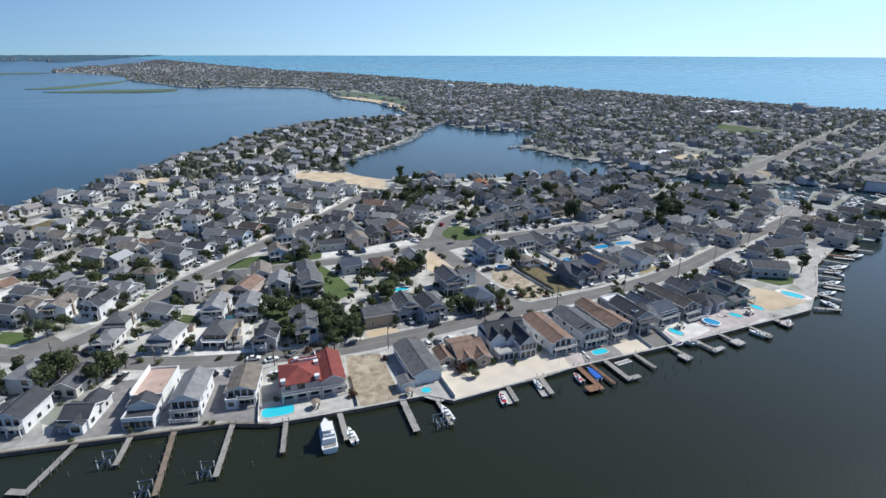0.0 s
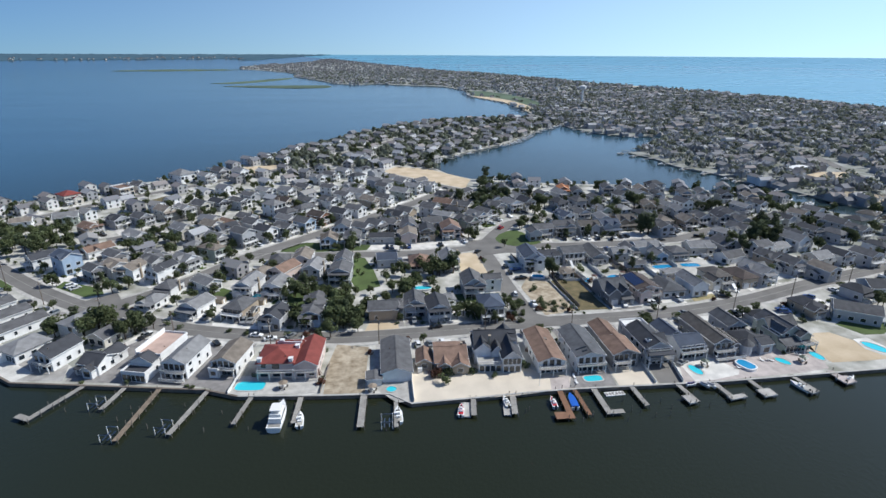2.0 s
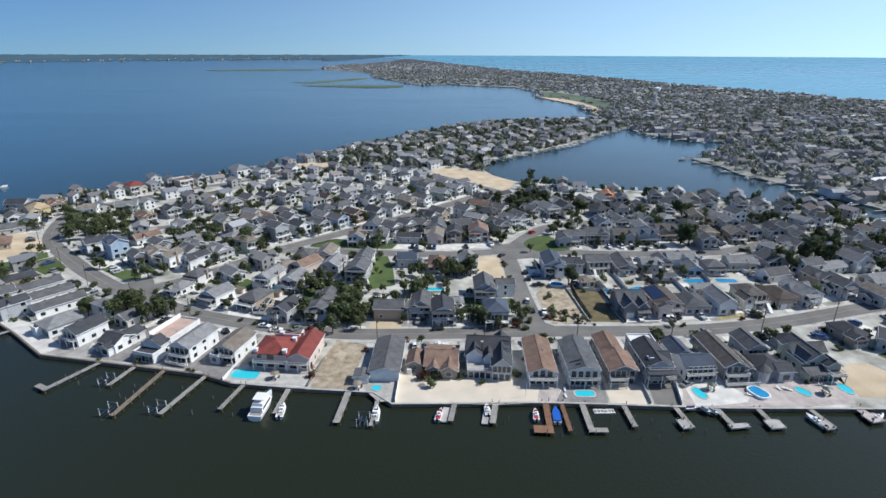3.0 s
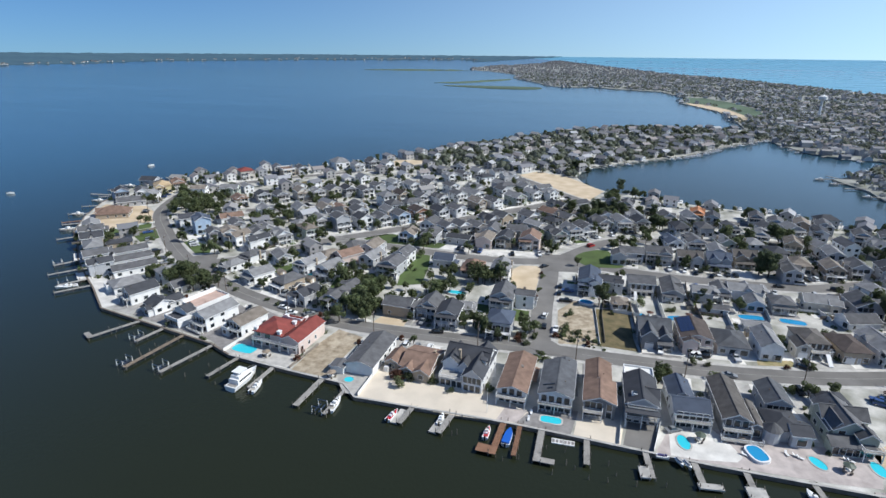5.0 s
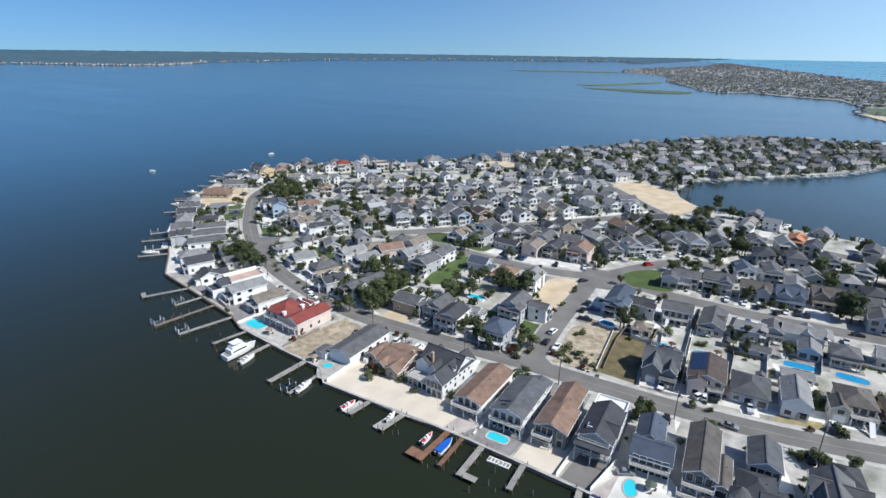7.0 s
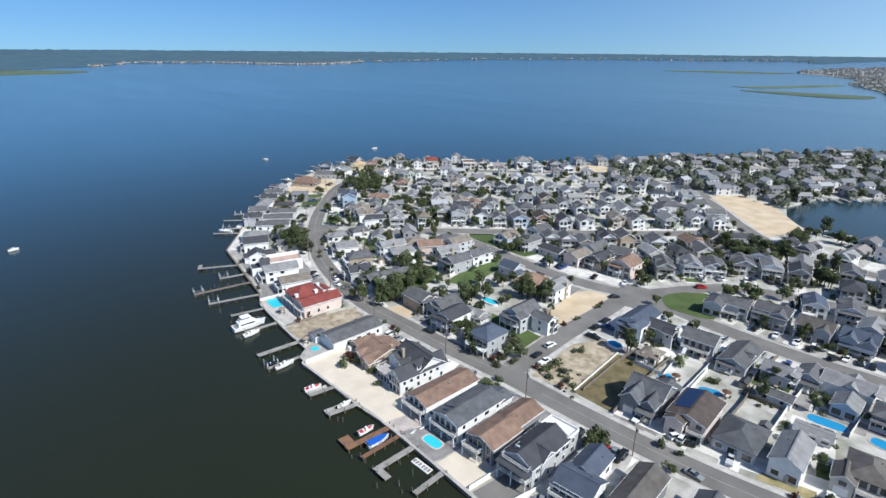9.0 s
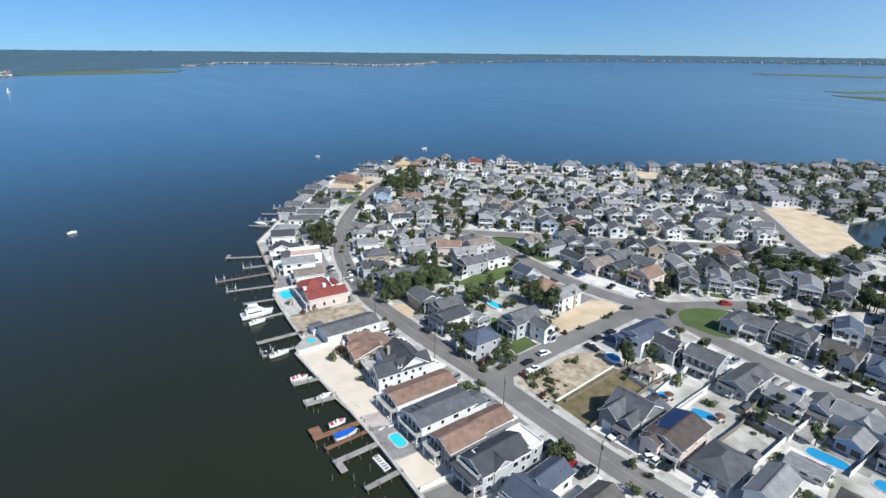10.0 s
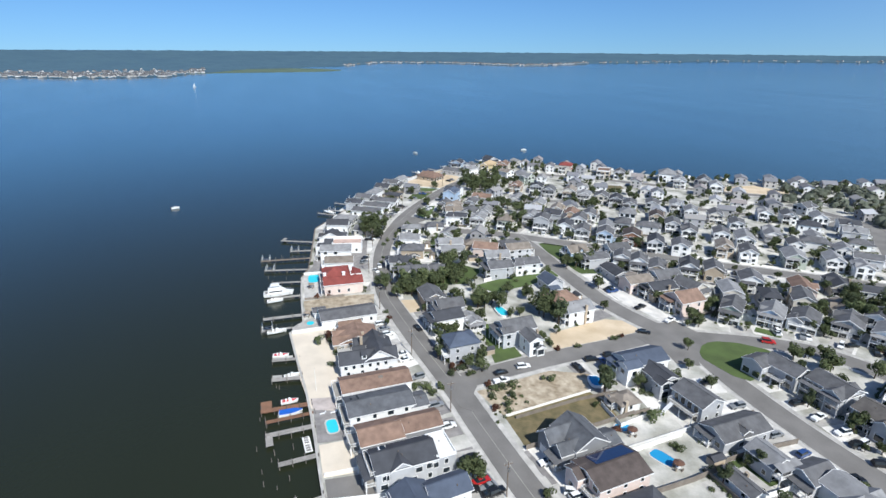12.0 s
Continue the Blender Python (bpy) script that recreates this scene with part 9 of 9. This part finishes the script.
# houses on the far shores
shore_town = Shape()
for i in range(520):
    a = town_rnd.uniform(183, 205)
    block_house(shore_town, *polar(a, rim(a) + abs(town_rnd.gauss(0, 230)) + 8, 1.0), 5, 7, 6, 3, town_rnd.uniform(0, 3))
for i in range(420):
    a = town_rnd.choice((town_rnd.uniform(146, 157), town_rnd.uniform(146, 157), town_rnd.uniform(157, 170), town_rnd.uniform(104, 146)))
    block_house(shore_town, *polar(a, rim(a) + abs(town_rnd.gauss(0, 60)) + 8, 1.0), 5, 7, 6, 3, town_rnd.uniform(0, 3))
end_trees = Shape()
made = 0
while made < 2800:
    r = town_rnd.uniform(2850, 4440)
    a0, a1 = along(SEA_SIDE, r), along(BAY_SIDE, r)
    x, y, z = polar(town_rnd.uniform(a0 + 0.2, a1 - 0.1), r, 0.8)
    made += 1
    if made % 3 == 0:
        block_house(shore_town, x, y, z, 4, 6, 5, 2.2, town_rnd.uniform(0, 3))
    else:
        clump(end_trees, x, y, z + 1.5, town_rnd.uniform(3.0, 6.0), 9)
tagged(part("far_trees", end_trees, M_TWIGHAZE), "bare trees on the island's far end, greyed by haze", "far trees", "", "stuff")
tagged(part("far_houses", shore_town, (island_material("shore walls", [(0.56, 0.55, 0.54), (0.46, 0.45, 0.43), (0.36, 0.35, 0.33)]), ROOFS["g"])), "white houses along the far shore of the bay", "far town", "", "stuff")

def marsh(outline, words, z=0.0):
    pts = smooth_line(outline + outline[:1], 25.0)[:-1]
    structure("marsh", Shape().slab(pts, -0.5, z + 0.7), M_MARSH, words, "marsh")

marsh([(-440, 1752), (-409, 1720), (-310, 1672), (-205, 1640), (-124, 1675), (-130, 1772), (-220, 1782), (-330, 1775)], "low green marsh island in the bay")
marsh([(-520, 1900), (-440, 1882), (-380, 1990), (-318, 2200), (-332, 2300), (-395, 2170), (-440, 2030)], "low green marsh island in the bay")
far_marsh = Shape()
for i in range(25):
    a = 105.6 + 10.6 * i / 24
    half = 150 * math.sin(math.pi * (i + 0.6) / 25.2) ** 0.6 * (0.7 + 0.6 * noise.noise((a * 0.9, 2.0, 5.0)))
    far_marsh.v += [polar(a, 3300 - half, 0.8), polar(a, 3300 + half, 0.8)]
far_marsh.f = [(2 * i, 2 * i + 2, 2 * i + 3, 2 * i + 1)[::-1] for i in range(24)]
far_marsh.m = [0] * 24
structure("marsh", far_marsh, M_MARSH, "low green marsh island far out in the bay", "marsh")
flat = [polar(a, r)[:2] for a, r in ((186, 2350), (181, 2450), (176, 2500), (172, 2560), (170, 2750), (173, 2950), (178, 2960), (184, 2700))]
marsh(flat, "yellow-green marsh before the wooded shore")

# long flat-roofed buildings near the sea
for x, y, w, l, he, rot in ((760, 716, 12, 34, 6, 20), (806, 700, 12, 44, 6, 25), (822, 650, 14, 46, 7, 25), (700, 905, 12, 30, 6, 12), (436, 1130, 10, 26, 6, 8), (905, 640, 18, 30, 14, 25), (940, 690, 16, 24, 16, 25), (408, 436, 9, 26, 4, 20), (470, 262, 20, 34, 7, 25)):
    hall = thing("commercial_building", pose(x, y, LAND, 0, 0, rot), "long flat-roofed pale commercial building among houses", "building")
    part("wall", Shape().box(-l / 2, -w / 2, -0.3, l / 2, w / 2, he), WALLS["w"] if he < 10 else WALLS["s"], hall)
    part("roof", Shape().box(-l / 2 - 0.4, -w / 2 - 0.4, he, l / 2 + 0.4, w / 2 + 0.4, he + 0.5), M_WHITE if he < 7 else ROOFS["g"], hall)
    part("window_band", Shape().box(-l / 2 + 1.0, -w / 2 - 0.06, he * 0.35, l / 2 - 1.0, -w / 2 + 0.1, he * 0.7), M_GLASS, hall)

# the water tower
tower = thing("water_tower", pose(437, 1082, LAND), "tall white water tower above the houses", "water tower")
part("column", Shape().tube(0, 0, -0.5, 30, 2.0, 1.6, 12), M_WHITE, tower)
part("tank", Shape().tube(0, 0, 29.0, 31.5, 2.0, 6.5, 16).tube(0, 0, 31.5, 36.0, 6.5, 6.5, 16).tube(0, 0, 36.0, 38.5, 6.5, 1.2, 16), M_WHITE, tower)

# piers and boats along the shores farther off
piers, far_boats = Shape(), Shape()

def pier_row(line, gap):
    for a, b in zip(line, line[1:]):
        a, b = Vector(a), Vector(b)
        t = (b - a).normalized()
        n = Vector((t.y, -t.x))
        if inside(peninsula, *((a + b) / 2 + n * 3)) or inside(BARRIER, *((a + b) / 2 + n * 3)):
            n = -n
        s = gap * 0.5
        while s < (b - a).length:
            p = a + t * s
            l = town_rnd.uniform(7, 15)
            piers.beam((*(p - n), 1.15), (*(p + n * l), 1.15), 1.6, 0.25)
            for k in (0.5, 1.0):
                piers.box(*(p + n * l * k - Vector((0.9, 0.2))), -1.0, *(p + n * l * k - Vector((0.6, -0.1))), 1.9)
            if town_rnd.random() < 0.55:
                c, u, v = p + n * l * 0.6 + t * 2.6, n * town_rnd.uniform(2.4, 3.6), t * 1.2
                far_boats.add([(*(c + u * i + v * j), z) for i, j, z in ((-1, -1, 0.0), (0.4, -1, 0.0), (1.3, 0, 0.2), (0.4, 1, 0.0), (-1, 1, 0.0), (-1, -1, 0.9), (0.4, -1, 1.0), (1.4, 0, 1.2), (0.4, 1, 1.0), (-1, 1, 0.9))],
                              [(5, 6, 7, 8, 9), (0, 1, 6, 5), (1, 2, 7, 6), (2, 3, 8, 7), (3, 4, 9, 8), (4, 0, 5, 9)])
                far_boats.box(c.x - 0.8, c.y - 0.8, 0.9, c.x + 0.8, c.y + 0.8, 1.9)
            s += gap * town_rnd.uniform(0.8, 1.5)

pier_row(LAGOON[:7], 8)
pier_row(LAGOON[9:], 13)
pier_row(SHORE_W[5:] + SHORE_N, 13)
pier_row(BARRIER[BARRIER.index((475, 246)):], 16)
pier_row(BARRIER[:6], 26)
pier_row([(322, 189), (350, 190), (400, 205), (470, 225)], 13)
pier_row(EAST_END, 12)
tagged(part("far_piers", piers, M_WOODGREY), "small grey piers along the far shores", "piers", "", "stuff")
tagged(part("far_boats", far_boats, M_WHITE), "small white boats moored along the far shores", "boats", "", "stuff")
